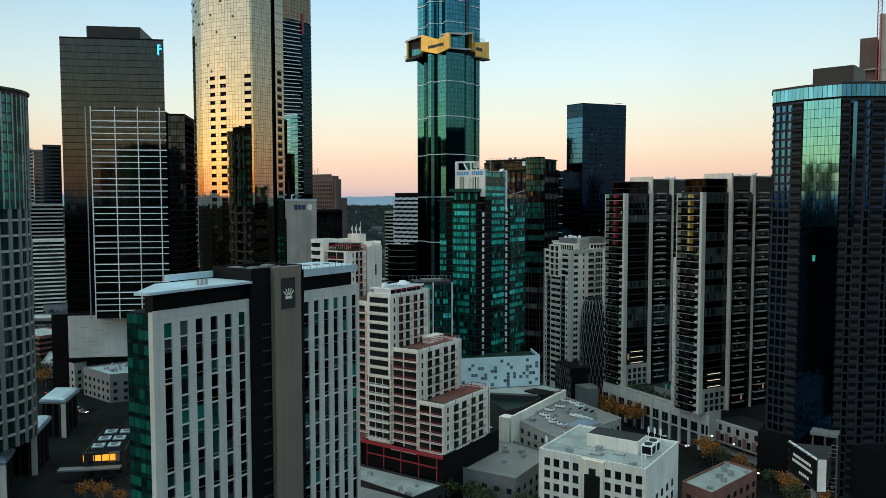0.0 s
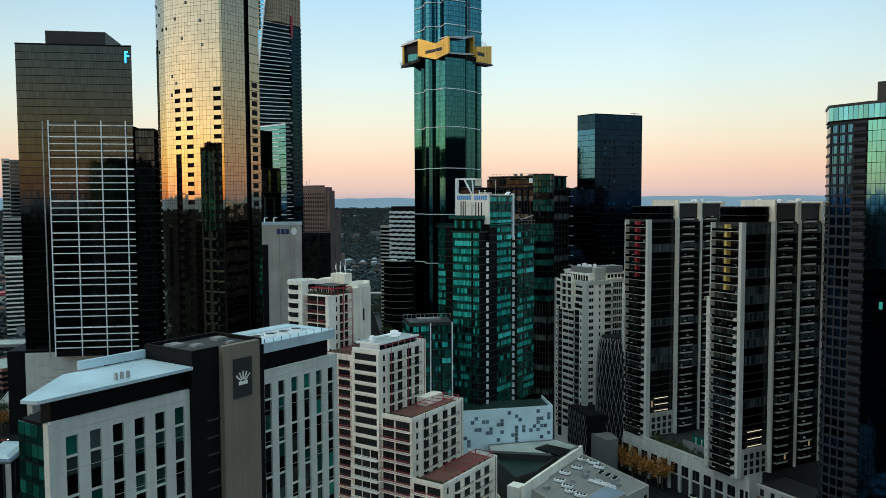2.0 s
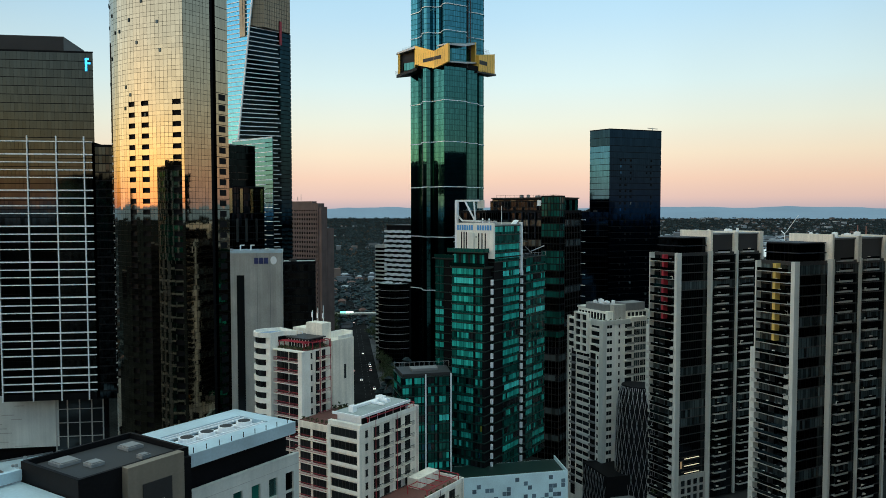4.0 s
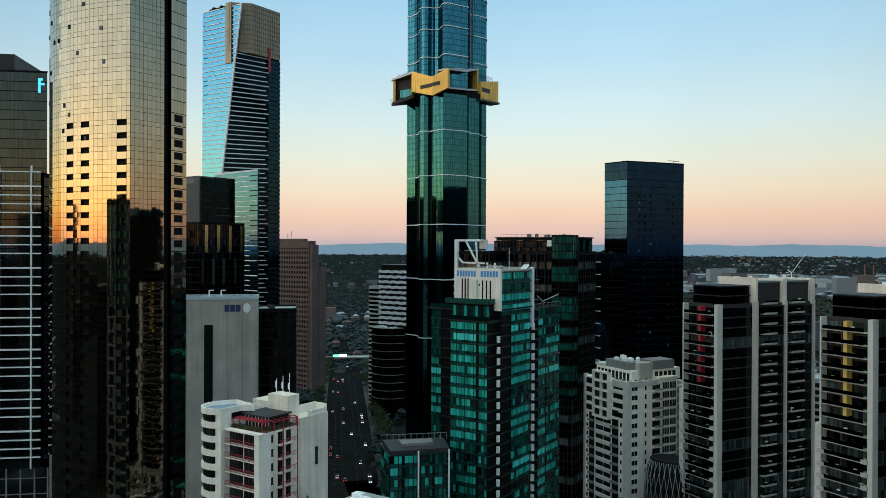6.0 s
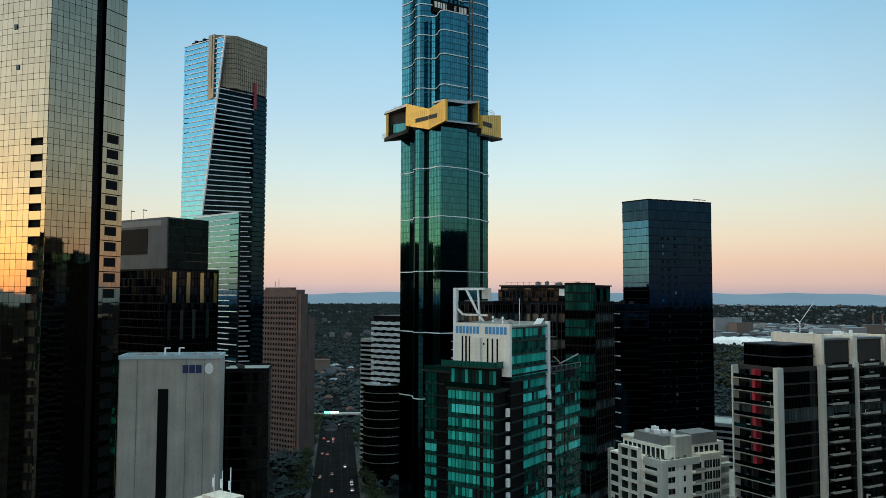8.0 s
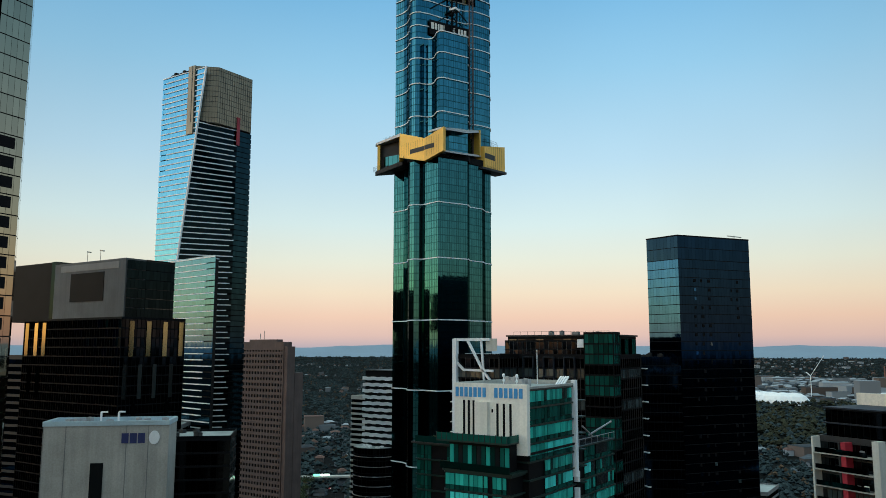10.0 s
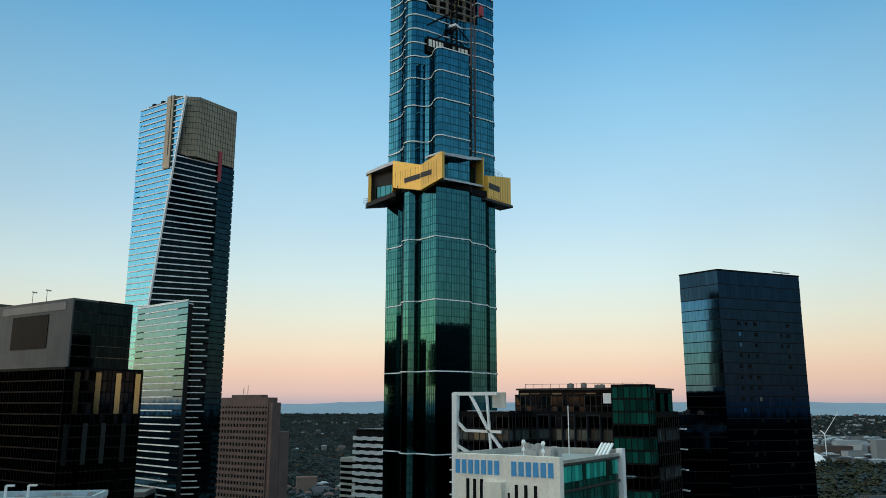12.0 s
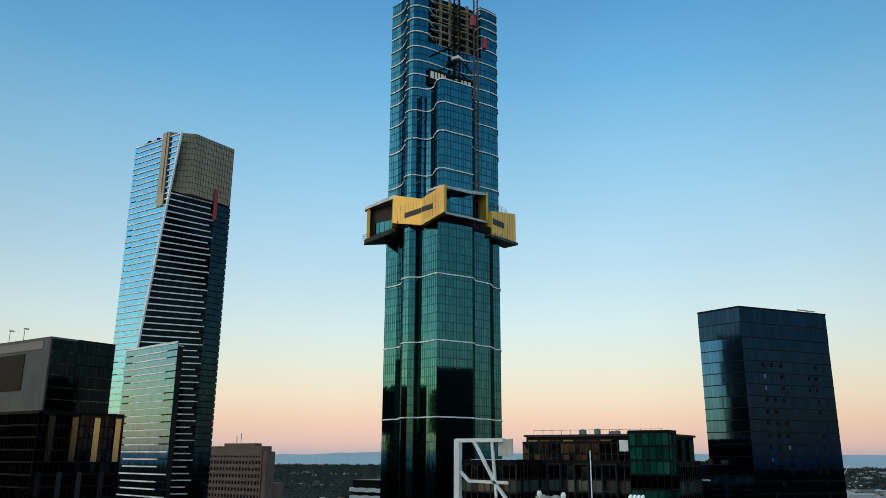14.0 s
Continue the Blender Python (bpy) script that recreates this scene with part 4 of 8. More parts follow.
    part("white_edge", Shape().box(-178.6, 318.3, 98, -177.7, 319.4, 116.2), M["whitesteel"], home)
    fin = Shape().box(-178.5, 318.9, 0.3, -177.6, 319.6, 2.3).mesh("white_fin", M["whitesteel"])
    for i in range(n - 5):
        part("white_fin", fin, None, home).location.z = 29 + i * f
    slabs = Shape()
    for i in range(n):                               # balconies at the edge
        slabs.box(-178.2, 319.6, 29 + i * f, -176.9, 321.4, 29.25 + i * f)
    part("balcony_slabs", slabs, M["greenslab"], home, kind="stuff")
    # rear block, lower
    C = [(-193.0, 319.2), (-177.9, 319.2), (-177.9, 338.0), (-193.0, 338.0)]
    n, f = block(C, 29, 103.5)
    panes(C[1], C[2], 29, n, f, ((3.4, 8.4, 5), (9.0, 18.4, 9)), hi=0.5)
    s = Shape()
    for i in range(7):
        s.box(-177.9, 320 + i * 3, 103.5, -177.8, 320.08 + i * 3, 104.8)
    s.box(-177.95, 319.5, 104.7, -177.8, 338, 104.8).bar((-178, 322, 107.2), (-178, 327, 104.8), 0.25).bar((-178, 325, 105.2), (-178, 337, 107.0), 0.25)
    part("terrace_rail", s, M["steel"], home)
    # left wing, dark
    D = [(-215.0, 318.0), (-193.2, 318.0), (-193.2, 334.0), (-215.0, 334.0)]
    n, f = block(D, 29, 102.0)
    panes(D[0], D[1], 29, n, f, ((0.2, 4.0, 4), (8.0, 20.5, 12)), hi=0.3)
    # stepped terraces with planting
    part("terrace", Shape().prism(offset(A, 0.4), 101.0, 101.4), M["greenslab"], home)
    part("terrace", Shape().prism([(-216, 317.4), (-193.6, 317.4), (-193.6, 333.6), (-216, 333.6)], 102.0, 102.3), M["darkgrey"], home)
    part("glass_balustrade", Shape().wall(A[0], A[2], -0.3, 13.9, 101.4, 102.6, 0.9, 0.98), M["g_greenlow"], home)
    part("glass_balustrade", Shape().wall(D[0], D[1], 0, 21.5, 102.3, 103.6, 0.3, 0.38), M["g_greenlow"], home)
    part("terrace_room", Shape().box(-192.3, 296.4, 101.4, -180.0, 298.8, 106.0), M["black"], home)
    for k in range(13):
        part("pane", Shape().box(-192.1 + k * 0.93, 296.3, 101.6, -191.3 + k * 0.93, 296.4, 105.4), M[kinds[(0, 3, 2, 3)[k % 4]]], home)
    part("terrace", Shape().box(-194.0, 294.8, 106.0, -179.6, 298.86, 106.3), M["greenslab"], home)
    part("glass_balustrade", Shape().box(-194.0, 294.8, 106.3, -179.6, 294.9, 107.5), M["g_green"], home)
    part("glass_balustrade", Shape().box(-179.7, 294.9, 106.3, -179.6, 298.8, 107.5), M["g_green"], home)
    for k in range(14):
        part("baluster", Shape().box(-194.0 + k * 1.1, 294.7, 106.3, -193.93 + k * 1.1, 294.8, 107.6), M["darkgrey"], home)
    for k in range(9):
        bush(-193.6 - 2.2 * k, 318.4 + 0.4 * (k % 3), 102.4, 0.8, home)
    for k in range(4):
        bush(-192 + 3.0 * k, 295.4, 101.5, 0.6, home)
    # crown: the white sign wall
    crown = part("sign_wall", Shape().box(-192.8, 298.9, 104.0, -178.0, 299.98, 116.0), M["white"], home, "white crown wall with blue lettering and slots")
    for k in range(3):
        part("slot", Shape().box(-190.9 + k * 1.0, 298.8, 106.5, -190.5 + k * 1.0, 298.9, 113.0), M["black"], crown)
        part("slot", Shape().box(-184.0 + k * 1.3, 298.8, 106.5, -183.6 + k * 1.3, 298.9, 112.6), M["black"], crown)
    part("sign_box", Shape().box(-188.0, 298.0, 106.2, -185.4, 298.9, 112.8), M["white"], crown)
    part("slot_window", Shape().box(-185.0, 298.84, 111.0, -184.7, 298.9, 111.6), M["black"], crown)
    letters(crown, "lettering", (-192.5, 298.9), (1, 0), 113.6, [0.62] * 7 + [-1.1] + [0.66] * 6, 1.7, M["blueletter"], 0.33)
    part("crown_side", Shape().box(-178.6, 300.0, 104.0, -177.98, 318.6, 104.4), M["black"], home)
    s = Shape().box(-192.8, 300, 115.2, -192.4, 319, 116.1).box(-192.4, 318.5, 115.2, -178.2, 319, 116.1).box(-178.5, 300, 115.2, -178.1, 318.5, 115.6)
    part("crown_parapet", s, M["grey"], home)
    part("crown_roof", Shape().box(-192.3, 300.2, 115.2, -178.6, 318.4, 115.3), M["roof"], home)
    rooftop_units(home, rect(-191, 302, -180, 317), 115.3, 5, 31)
    for x, y in ((-186.5, 306.0), (-182.4, 303.5)):
        s = Shape().bar((x, y, 115.2), (x, y, 117.4), 0.1).cyl(x, y, 117.0, 117.3, 0.2, 0.3, 10).cyl(x, y, 117.3, 117.6, 0.3, 0.16, 10).cyl(x, y, 116.1, 116.35, 0.16, 0.26, 8).cyl(x, y, 116.35, 116.6, 0.26, 0.14, 8)
        part("antenna", s, M["whitesteel"], home)
    part("antenna", Shape().bar((-184.6, 316, 115.2), (-184.6, 316, 122.0), 0.1), M["whitesteel"], home)
    s = Shape()
    for i in range(4):
        s.bar((-180.6 + i * 0.5, 316, 115.3), (-180.6 + i * 0.5, 318.4, 116.8), 0.3)
    part("ducts", s, M["whitesteel"], home)
    # low corner wing
    E = [(-198.0, 273.5), (-186.4, 286.4), (-195.0, 296.5), (-208.5, 283.0)]
    n, f = block(E, 18, 65.6)
    panes(E[0], E[1], 18, n, f, ((0.4, 3.6, 3), (4.4, 7.8, 3), (9.0, 12.2, 3), (12.8, 16.2, 3)), hi=0.55, blue=0.25)
    panes(E[1], E[2], 18, n, f, ((0.5, 12.5, 12),), hi=0.2)
    panes(E[3], E[0], 18, n, f, ((0.5, 6.0, 5), (7.0, 13.5, 6)), hi=0.4)
    part("roof_deck", Shape().prism(offset(E, -0.6), 65.6, 66.6), M["darkgrey"], home)
    part("roof_frame", Shape().prism(offset(E, -4.5), 66.6, 67.4), M["midgrey"], home)
    s = Shape()
    for k in range(12):
        a = Vector(E[3]).lerp(Vector(E[2]), k / 11) + Vector((1.5, -1.5))
        s.bar((a.x, a.y, 66.6), (a.x, a.y, 68.4), 0.12)
    s.bar((E[3][0] + 1.5, E[3][1] - 1.5, 68.3), (E[2][0] + 1.5, E[2][1] - 1.5, 68.3), 0.12)
    part("roof_rail", s, M["steel"], home)
    part("white_fin", Shape().wall(E[0], E[1], 8.0, 8.4, 18, 66.4, 0, 0.4), M["whitesteel"], home)
    part("white_fin", Shape().wall(E[0], E[1], 16.6, 17.0, 18, 66.4, 0, 0.4), M["whitesteel"], home)
    # mosaic podium
    P = [(-191.0, 266.4), (-153.3, 305.8), (-164.0, 318.0), (-201.0, 279.0)]
    pod = thing("podium", "white podium wall with scattered dark square tiles", "podium", (-175, 290))
    part("podium_wall", Shape().prism(P, 0, 32.8), M["mosaicwhite"], pod)
    part("podium_roof", Shape().prism(offset(P, -0.4), 32.8, 32.9), M["greenslab"], pod)
    rng = random.Random(3)
    p, q = P[0], P[1]
    L = length(p, q)
    tile = 1.45
    for j in range(int(L / tile)):
        for i in range(9):
            r = rng.random()
            if r < (0.07, 0.1, 0.14, 0.16, 0.2, 0.3, 0.34, 0.2, 0.05)[i]:
                part("mosaic_tile", Shape().wall(p, q, j * tile + 0.05, (j + 1) * tile - 0.05, 20 + i * tile + 0.05, 20 + (i + 1) * tile - 0.05, 0, 0.06),
                     M["tile"], pod)
    s = Shape()
    for a, b in ((P[0], P[1]), (P[1], P[2])):
        s.wall(a, b, 0, length(a, b), 32.8, 34.2, -0.3, 0)
    part("podium_parapet", s, M["mosaicwhite"], pod)


def make_framed_block():
    """The dark block behind, with the white steel frame on its corner."""
    home = thing("apartment_block", "black glass apartment block with white diagonal frame and roof terraces", "apartments", (-225, 425))
    poly = [(-254.0, 395.0), (-238.0, 395.0), (-238.0, 408.0), (-205.0, 408.0), (-205.0, 432.0), (-254.0, 432.0)]
    storeys(home, poly, 0, 119.5, 3.2, "g_black", "black", bay=1.8, band_h=0.5, mull="darkgrey", mull_w=0.12, pane_alt="g_curtain")
    part("penthouse", Shape().box(-243, 410, 119.5, -206, 431, 126.2), M["black"], home)
    for i in range(11):
        part("pane", Shape().box(-242.4 + i * 3.3, 409.9, 120.4, -239.6 + i * 3.3, 410, 125.4), M["g_black" if i % 3 else "g_dark"], home)
    for i in range(6):
        part("pane", Shape().box(-206, 410.8 + i * 3.3, 120.4, -205.9, 413.6 + i * 3.3, 125.4), M["g_green" if i % 2 else "g_smoke"], home)
    storeys(home, rect(-243, 408.2, -214.2, 431), 119.5, 124.8, 2.6, "g_black", "black", bay=1.6, band_h=0.4, mull="darkgrey", mull_w=0.16, parapet=0.2, pane_alt="g_dark")
    storeys(home, rect(-214, 406.6, -204.4, 412), 60, 127.2, 3.2, "g_jadelow", "black", bay=1.6, band_h=0.5, mull="black", parapet=0.2, pane_alt="g_smoke")
    part("penthouse_roof", Shape().box(-243.5, 409.5, 126.2, -205.5, 431.5, 126.7), M["darkgrey"], home)
    rooftop_units(home, rect(-240, 412, -208, 430), 126.7, 9, 17, "midgrey")
    s = Shape()
    for k in range(14):
        s.bar((-241 + k * 2.6, 410.5, 126.7), (-241 + k * 2.6, 410.5, 127.9), 0.08)
    s.bar((-241, 410.5, 127.8), (-207, 410.5, 127.8), 0.08)
    part("roof_rail", s, M["darkgrey"], home)
    # white diagonal frame
    f = Shape()
    zt, y = 125.4, 394.3
    x0, x1 = -254.4, -240.0
    f.bar((x0 + 0.4, y, 96), (x0 + 0.4, y, zt), 1.5).bar((x0, y, 30), (x0, y, 96), 0.8)
    f.bar((x0, y, zt - 0.3), (x1 - 1.0, y, zt - 0.3), 0.9)
    f.bar((-249.6, y, zt), (-243.6, y, 115.4), 0.7).bar((-243.6, y, 115.4), (-239.6, y, 110.6), 0.7)
    f.bar((-244.2, y, zt), (-242.8, y, 108.6), 0.6).bar((-242.8, y, 108.6), (-242.2, y, 98.0), 0.6)
    f.bar((x0, y, 118.6), (-250.8, y, 115.4), 0.7).bar((-250.8, y, 115.4), (-239.8, y, 115.2), 0.7)
    f.bar((x0, y, 111.8), (-249.0, y, 109.4), 0.7).bar((-249.0, y, 109.4), (-240.2, y, 102.4), 0.7)
    f.bar((-250.0, y, 102.0), (-239.8, y, 106.0), 0.7).bar((x0, y, 102.0), (-241.0, y, 101.6), 0.7)
    part("white_frame", f, M["whitesteel"], home, "white painted steel diagonal frame")
    s = Shape()
    for i in range(26):
        s.box(-256.2, 394.6, 28 + i * 3.2, -254.6, 396.5, 28.3 + i * 3.2)
    part("slab_edges", s, M["whitesteel"], home, kind="stuff")
    part("white_panel", Shape().box(-242.6, 394.6, 121.4, -238.6, 394.9, 125.4), M["offwhite"], home)
    for x in (-236.0, -228.6, -221.4):
        part("balcony_frame", Shape().box(x, 406.9, 107, x + 0.25, 408, 119.4).box(x + 3.6, 406.9, 107, x + 3.85, 408, 119.4).box(x, 406.9, 119.4, x + 3.85, 408, 119.7).box(x, 406.9, 113.2, x + 3.85, 407.2, 113.5), M["slate"], home)
    part("white_panel", Shape().box(-216.8, 407.6, 122.6, -214.6, 407.9, 125.2), M["whitesteel"], home)
    for k in range(4):
        part("planter", Shape().box(-252 + k * 3.4, 397, 119.6, -250 + k * 3.4, 399, 120.6), M["whitesteel"], home)


def make_wavy_block():
    home = thing("apartment_block", "dark block with white wavy balcony bands", "apartments", (-408, 560))
    part("core", Shape().box(-422.2, 553.8, 0, -388, 576, 108.8), M["black"], home)
    for i in range(11):
        z = 66.0 + i * 3.72
        s = Shape()
        for j in range(71):                          # front and back of the band, waving in height and depth
            x = -423.4 + j * 0.5
            w = math.sin((x + 2.6 * i) * 0.9)
            d = 552.5 - 0.35 * max(-0.4, min(0.4, w))
            lo, hi = z + 0.3 * max(-0.5, min(0.5, w)), z + 1.9 + 0.3 * max(-0.5, min(0.5, math.sin((x + 2.6 * i) * 0.9 + 0.5)))
            s.v += [(x, d, lo), (x, d, hi), (x, 554, hi), (x, 554, lo)]
            if j:
                k = 4 * j
                s.f += [(k - 4, k, k + 1, k - 3), (k - 3, k + 1, k + 2, k - 2), (k, k - 4, k - 1, k + 3)]
        s.f += [(0, 1, 2, 3), (283, 282, 281, 280)]
        part("wavy_band", s, M["whitesteel"], home)
    part("roof", Shape().box(-422.4, 553.4, 108.8, -388, 576, 109.2), M["darkgrey"], home)
    low = thing("office_block", "low curved dark glass block with pale floor lines", "office", (-412, 545))
    cx, cy = -414.5, 556.0
    poly = [(cx + 14 * math.cos(radians(a)), cy + 14 * math.sin(radians(a))) for a in range(180, 361, 15)]
    poly += [(cx + 24, 556.2), (cx + 24, 566), (cx - 14, 566)]
    storeys(low, poly, 0, 64.0, 3.5, "g_black", "black", bay=2.0, band_h=0.4, mull="black", parapet=0)
    s = Shape().prism(offset(poly, 0.35), 0, 0.35)
    me = s.mesh("floor_line", M["steel"])
    for i in range(9):
        part("floor_line", me, None, low).location.z = 14 + i * 5.6
    rooftop_units(low, rect(-425, 545, -404, 552), 64.1, 9, 5, "whitesteel")
    pale = thing("apartment_block", "slim pale blue-grey block with balconies", "apartments", (-433, 565))
    storeys(pale, rect(-438, 560, -427, 580), 0, 92, 3.2, "g_grey", "offwhite", bay=2.4, band_h=1.3, band_out=0.4)


def supertall_outline(k):
    """0: faceted lower tower, 1: rounded upper tower, 2: the shaft above the front bay."""
    back = [(-294.4, 487.4), (-298.0, 489.6), (-326.0, 490.0), (-331.0, 474.0)]
    if k == 0:
        return [(-328.6, 458.2), (-322.0, 457.0), (-318.6, 455.4), (-316.4, 453.2), (-314.8, 453.6), (-314.2, 449.8), (-312.4, 448.2), (-309.6, 447.7), (-307.7, 448.9),
                (-306.9, 450.2), (-302.2, 449.0), (-296.8, 447.3), (-290.6, 461.0), (-292.6, 465.6), (-290.6, 473.4), (-292.8, 479.6), (-291.9, 483.2)] + back
    left = [(-328.4, 458.4), (-325.8, 458.0), (-323.0, 457.4), (-320.4, 456.2), (-318.2, 454.6), (-316.4, 452.8), (-315.2, 453.2), (-314.8, 451.0), (-313.6, 449.4),
            (-312.0, 448.6), (-310.0, 448.6), (-308.4, 449.6), (-307.4, 451.4)]
    right = [(-294.8, 475.0), (-293.0, 479.6), (-292.2, 483.4)] + back
    if k == 1:
        return left + [(-306.2, 452.9), (-304.4, 453.4), (-302.4, 452.6), (-300.4, 450.6), (-298.6, 449.0), (-296.8, 448.3), (-295.4, 449.2), (-294.4, 451.8),
                       (-292.4, 456.2), (-290.4, 461.0), (-293.6, 463.0), (-296.4, 472.6)] + right
    return left + [(-306.2, 453.4), (-305.0, 456.6), (-303.6, 460.6), (-301.4, 466.0), (-298.6, 471.6), (-296.6, 472.8)] + right


def make_supertall():
    home = thing("skyscraper", "very tall teal glass tower under construction with gold starburst collar", "skyscraper", (-312, 470))
    lo, hi, top = (supertall_outline(k) for k in range(3))
    storeys(home, lo, 0, 205.0, 3.15, "g_teal", "tealband", bay=1.15, band_h=0.42, band_out=0.02, gap=0.07, mull="tealband", mull_w=0.1, mull_out=0.07, parapet=0, single=(199, 205, (9, 10, 11)))
    storeys(home, hi, 205.0, 260.3, 3.07, "g_tealhi", "tealband", bay=1.15, band_h=0.4, band_out=0.02, gap=0.06, mull="tealband", mull_w=0.07, mull_out=0.06, parapet=0, far=True)
    storeys(home, top, 260.3, 281.6, 3.05, "g_tealhi", "tealband", bay=1.15, band_h=0.4, band_out=0.02, gap=0.06, mull="tealband", mull_w=0.07, mull_out=0.06, parapet=0, far=True)
    # the top: the skin still wraps the left and the right of an open core
    left = top[:14] + [(-307.5, 458.0), (-308.0, 488.0), (-326.0, 489.6), (-331.0, 474.0)]
    right = [(-297.0, 475.4)] + top[19:25] + [(-300.0, 487.0)]
    for poly, zt in ((left, 307.0), (right, 304.0)):
        storeys(home, poly, 281.6, zt, 3.05, "g_tealhi", "tealband", bay=1.15, band_h=0.4, band_out=0.02, gap=0.06, mull="tealband", mull_w=0.07, mull_out=0.06, parapet=0.4, far=True)
    for poly, zs in ((lo, (73.2, 104.8, 134.2, 160.4, 184.2)), (hi, (224.1, 239.1, 250.8, 260.3)), (top, (266.3, 272.3, 278.5)), (left, (285.0, 290.9, 296.6, 302.0)), (right, (285.0, 290.9, 295.0, 299.0, 303.4))):
        rim = Shape()
        for i in range(len(poly)):
            rim.wall(poly[i], poly[(i + 1) % len(poly)], -0.12, length(poly[i], poly[(i + 1) % len(poly)]) + 0.12, -0.22, 0.22, -0.1, 0.38)
        me = rim.mesh("white_line", M["whitesteel"])
        for z in zs:
            part("white_line", me, None, home).location.z = z
    # unfinished floors between the two, with columns, formwork and props
    part("open_core", Shape().prism([(-306.6, 458.6), (-303.8, 463.0), (-300.6, 469.6), (-298.6, 474.6), (-300.4, 486.6), (-307.4, 487.4)], 281.6, 304.0), M["black"], home, "dark unfinished core behind scaffolding")
    for i in range(7):
        z = 281.8 + i * 3.2
        part("floor_slab", Shape().prism([(-306.6, 455.4), (-303.4, 460.8), (-301.2, 466.2), (-298.2, 472.0), (-297.4, 475.6), (-300.4, 486.8), (-306.9, 487.6)], z, z + 0.35), M["grey"], home)
        for k, (x, y) in enumerate(((-304.6, 459.6), (-302.6, 463.6), (-301.0, 467.6), (-299.2, 471.4))):
            part("column", Shape().box(x - 0.5, y - 0.5, z + 0.35, x + 0.5, y + 0.5, z + 3.2), M["bronze"], home)
    props = Shape()
    for i in range(6):
        for k in range(9):
            a = Vector((-305.2, 457.6)).lerp(Vector((-298.6, 472.2)), k / 8)
            if (i * 5 + k * 3) % 4 == 0:
                props.bar((a.x, a.y, 282.2 + i * 3.2), (a.x, a.y, 285.0 + i * 3.2), 0.12)
    props.bar((-304.6, 457.6, 292.6), (-298.4, 470.4, 292.6), 0.2).bar((-304.6, 457.6, 299.2), (-298.4, 470.4, 299.2), 0.2)
    part("formwork_props", props, M["yellowpaint"], home, kind="stuff")
    # the builder's banner with plain white bars along the curved skin
    for p, q, ws in (((-306.0, 452.9), (-301.6, 463.6), (1.5, 1.1, 0.8, 1.3, 0.4)), ((-301.5, 463.9), (-297.2, 472.6), (1.2, -0.6, 0.9, 1.2, 1.3))):
        ban = part("banner", Shape().wall(p, q, 0, length(p, q), 262.6, 269.4, 0.6, 0.9), M["black"], home, "black banner with white block marks")
        u = (Vector(q) - Vector(p)).normalized()
        a = Vector(p) + u * 0.8 + Vector((u.y, -u.x)) * 0.9
        letters(ban, "marks", (a.x, a.y), u, 265.2, ws, 3.0, M["white"], 0.5)
    # crane mast tied to the shaft, and the hoist with red cabins in the slot
    c = Shape()
    for dx, dy in ((0, 0), (2.0, 0.9), (-0.9, 2.0), (1.1, 2.9)):
        c.bar((-300.4 + dx, 463.2 + dy, 259), (-300.4 + dx, 463.2 + dy, 312), 0.34)
    for i in range(26):
        z = 259 + i * 2
        c.bar((-300.4, 463.2, z), (-298.4, 464.1, z + 2), 0.2).bar((-298.4, 464.1, z), (-299.3, 466.1, z + 2), 0.2).bar((-300.4, 463.2, z + 2), (-301.3, 465.2, z), 0.2)
        c.bar((-300.4, 463.2, z), (-298.4, 464.1, z), 0.18)
    part("crane_mast", c, M["black"], home)
    b = Shape().bar((-300.0, 463.4, 283), (-305.8, 454.0, 275), 0.5).bar((-298.6, 464.4, 276.0), (-306.0, 453.8, 266.6), 0.35).bar((-298.4, 465.0, 276.5), (-296.4, 470.6, 272.0), 0.4)
    part("crane_tie", b, M["black"], home)
    part("tie_collar", Shape().box(-301.2, 462.6, 276.2, -297.8, 466.6, 277.2), M["whitesteel"], home)
    h = Shape()
    for dx, dy in ((0, 0), (1.5, 0.5), (-0.5, 1.5), (1.0, 2.0)):
        h.bar((-294.8 + dx, 469.4 + dy, 205), (-294.8 + dx, 469.4 + dy, 306), 0.24)
    for i in range(60):
        z = 205 + i * 1.68
        h.bar((-294.8, 469.4, z), (-293.3, 469.9, z + 1.68), 0.15).bar((-293.3, 469.9, z), (-293.8, 471.4, z + 1.68), 0.15)
    part("hoist_mast", h, M["brick"], home)
    for z, x, y in ((291.5, -294.6, 466.6), (283.0, -292.4, 472.0)):
        part("hoist_cabin", Shape().box(x, y, z, x + 1.5, y + 1.9, z + 4.4), M["red"], home)
    part("slot_back", Shape().prism([(-297.0, 463.4), (-296.6, 463.2), (-297.0, 472.6), (-298.6, 472.2)], 205, 260), M["black"], home)
    # gold starburst collar: angled open boxes
    col = part("starburst_collar", Shape().prism(offset(lo, 0.6), 203.6, 206.4), M["black"], home, "gold-clad cantilevered boxes round the shaft")

    def prow(name, plan, zt, zb, mat="gold"):
        """plan: outline; zt and zb: heights of the top and the bottom at each corner."""
        n = len(plan)
        s = Shape().add([(*p, z) for p, z in zip(plan, zb)] + [(*p, z) for p, z in zip(plan, zt)],
                        [tuple(range(n - 1, -1, -1)), tuple(range(n, 2 * n))] + [(i, (i + 1) % n, (i + 1) % n + n, i + n) for i in range(n)])
        return part(name, s, M[mat], col)
    # the folded gold wall facing -y
    gold1 = prow("gold_wall", [(-318.0, 448.0), (-302.0, 444.4), (-302.0, 446.6), (-317.6, 449.4)], [217.4, 212.0, 212.0, 217.4], [206.3, 202.0, 202.0, 206.3])
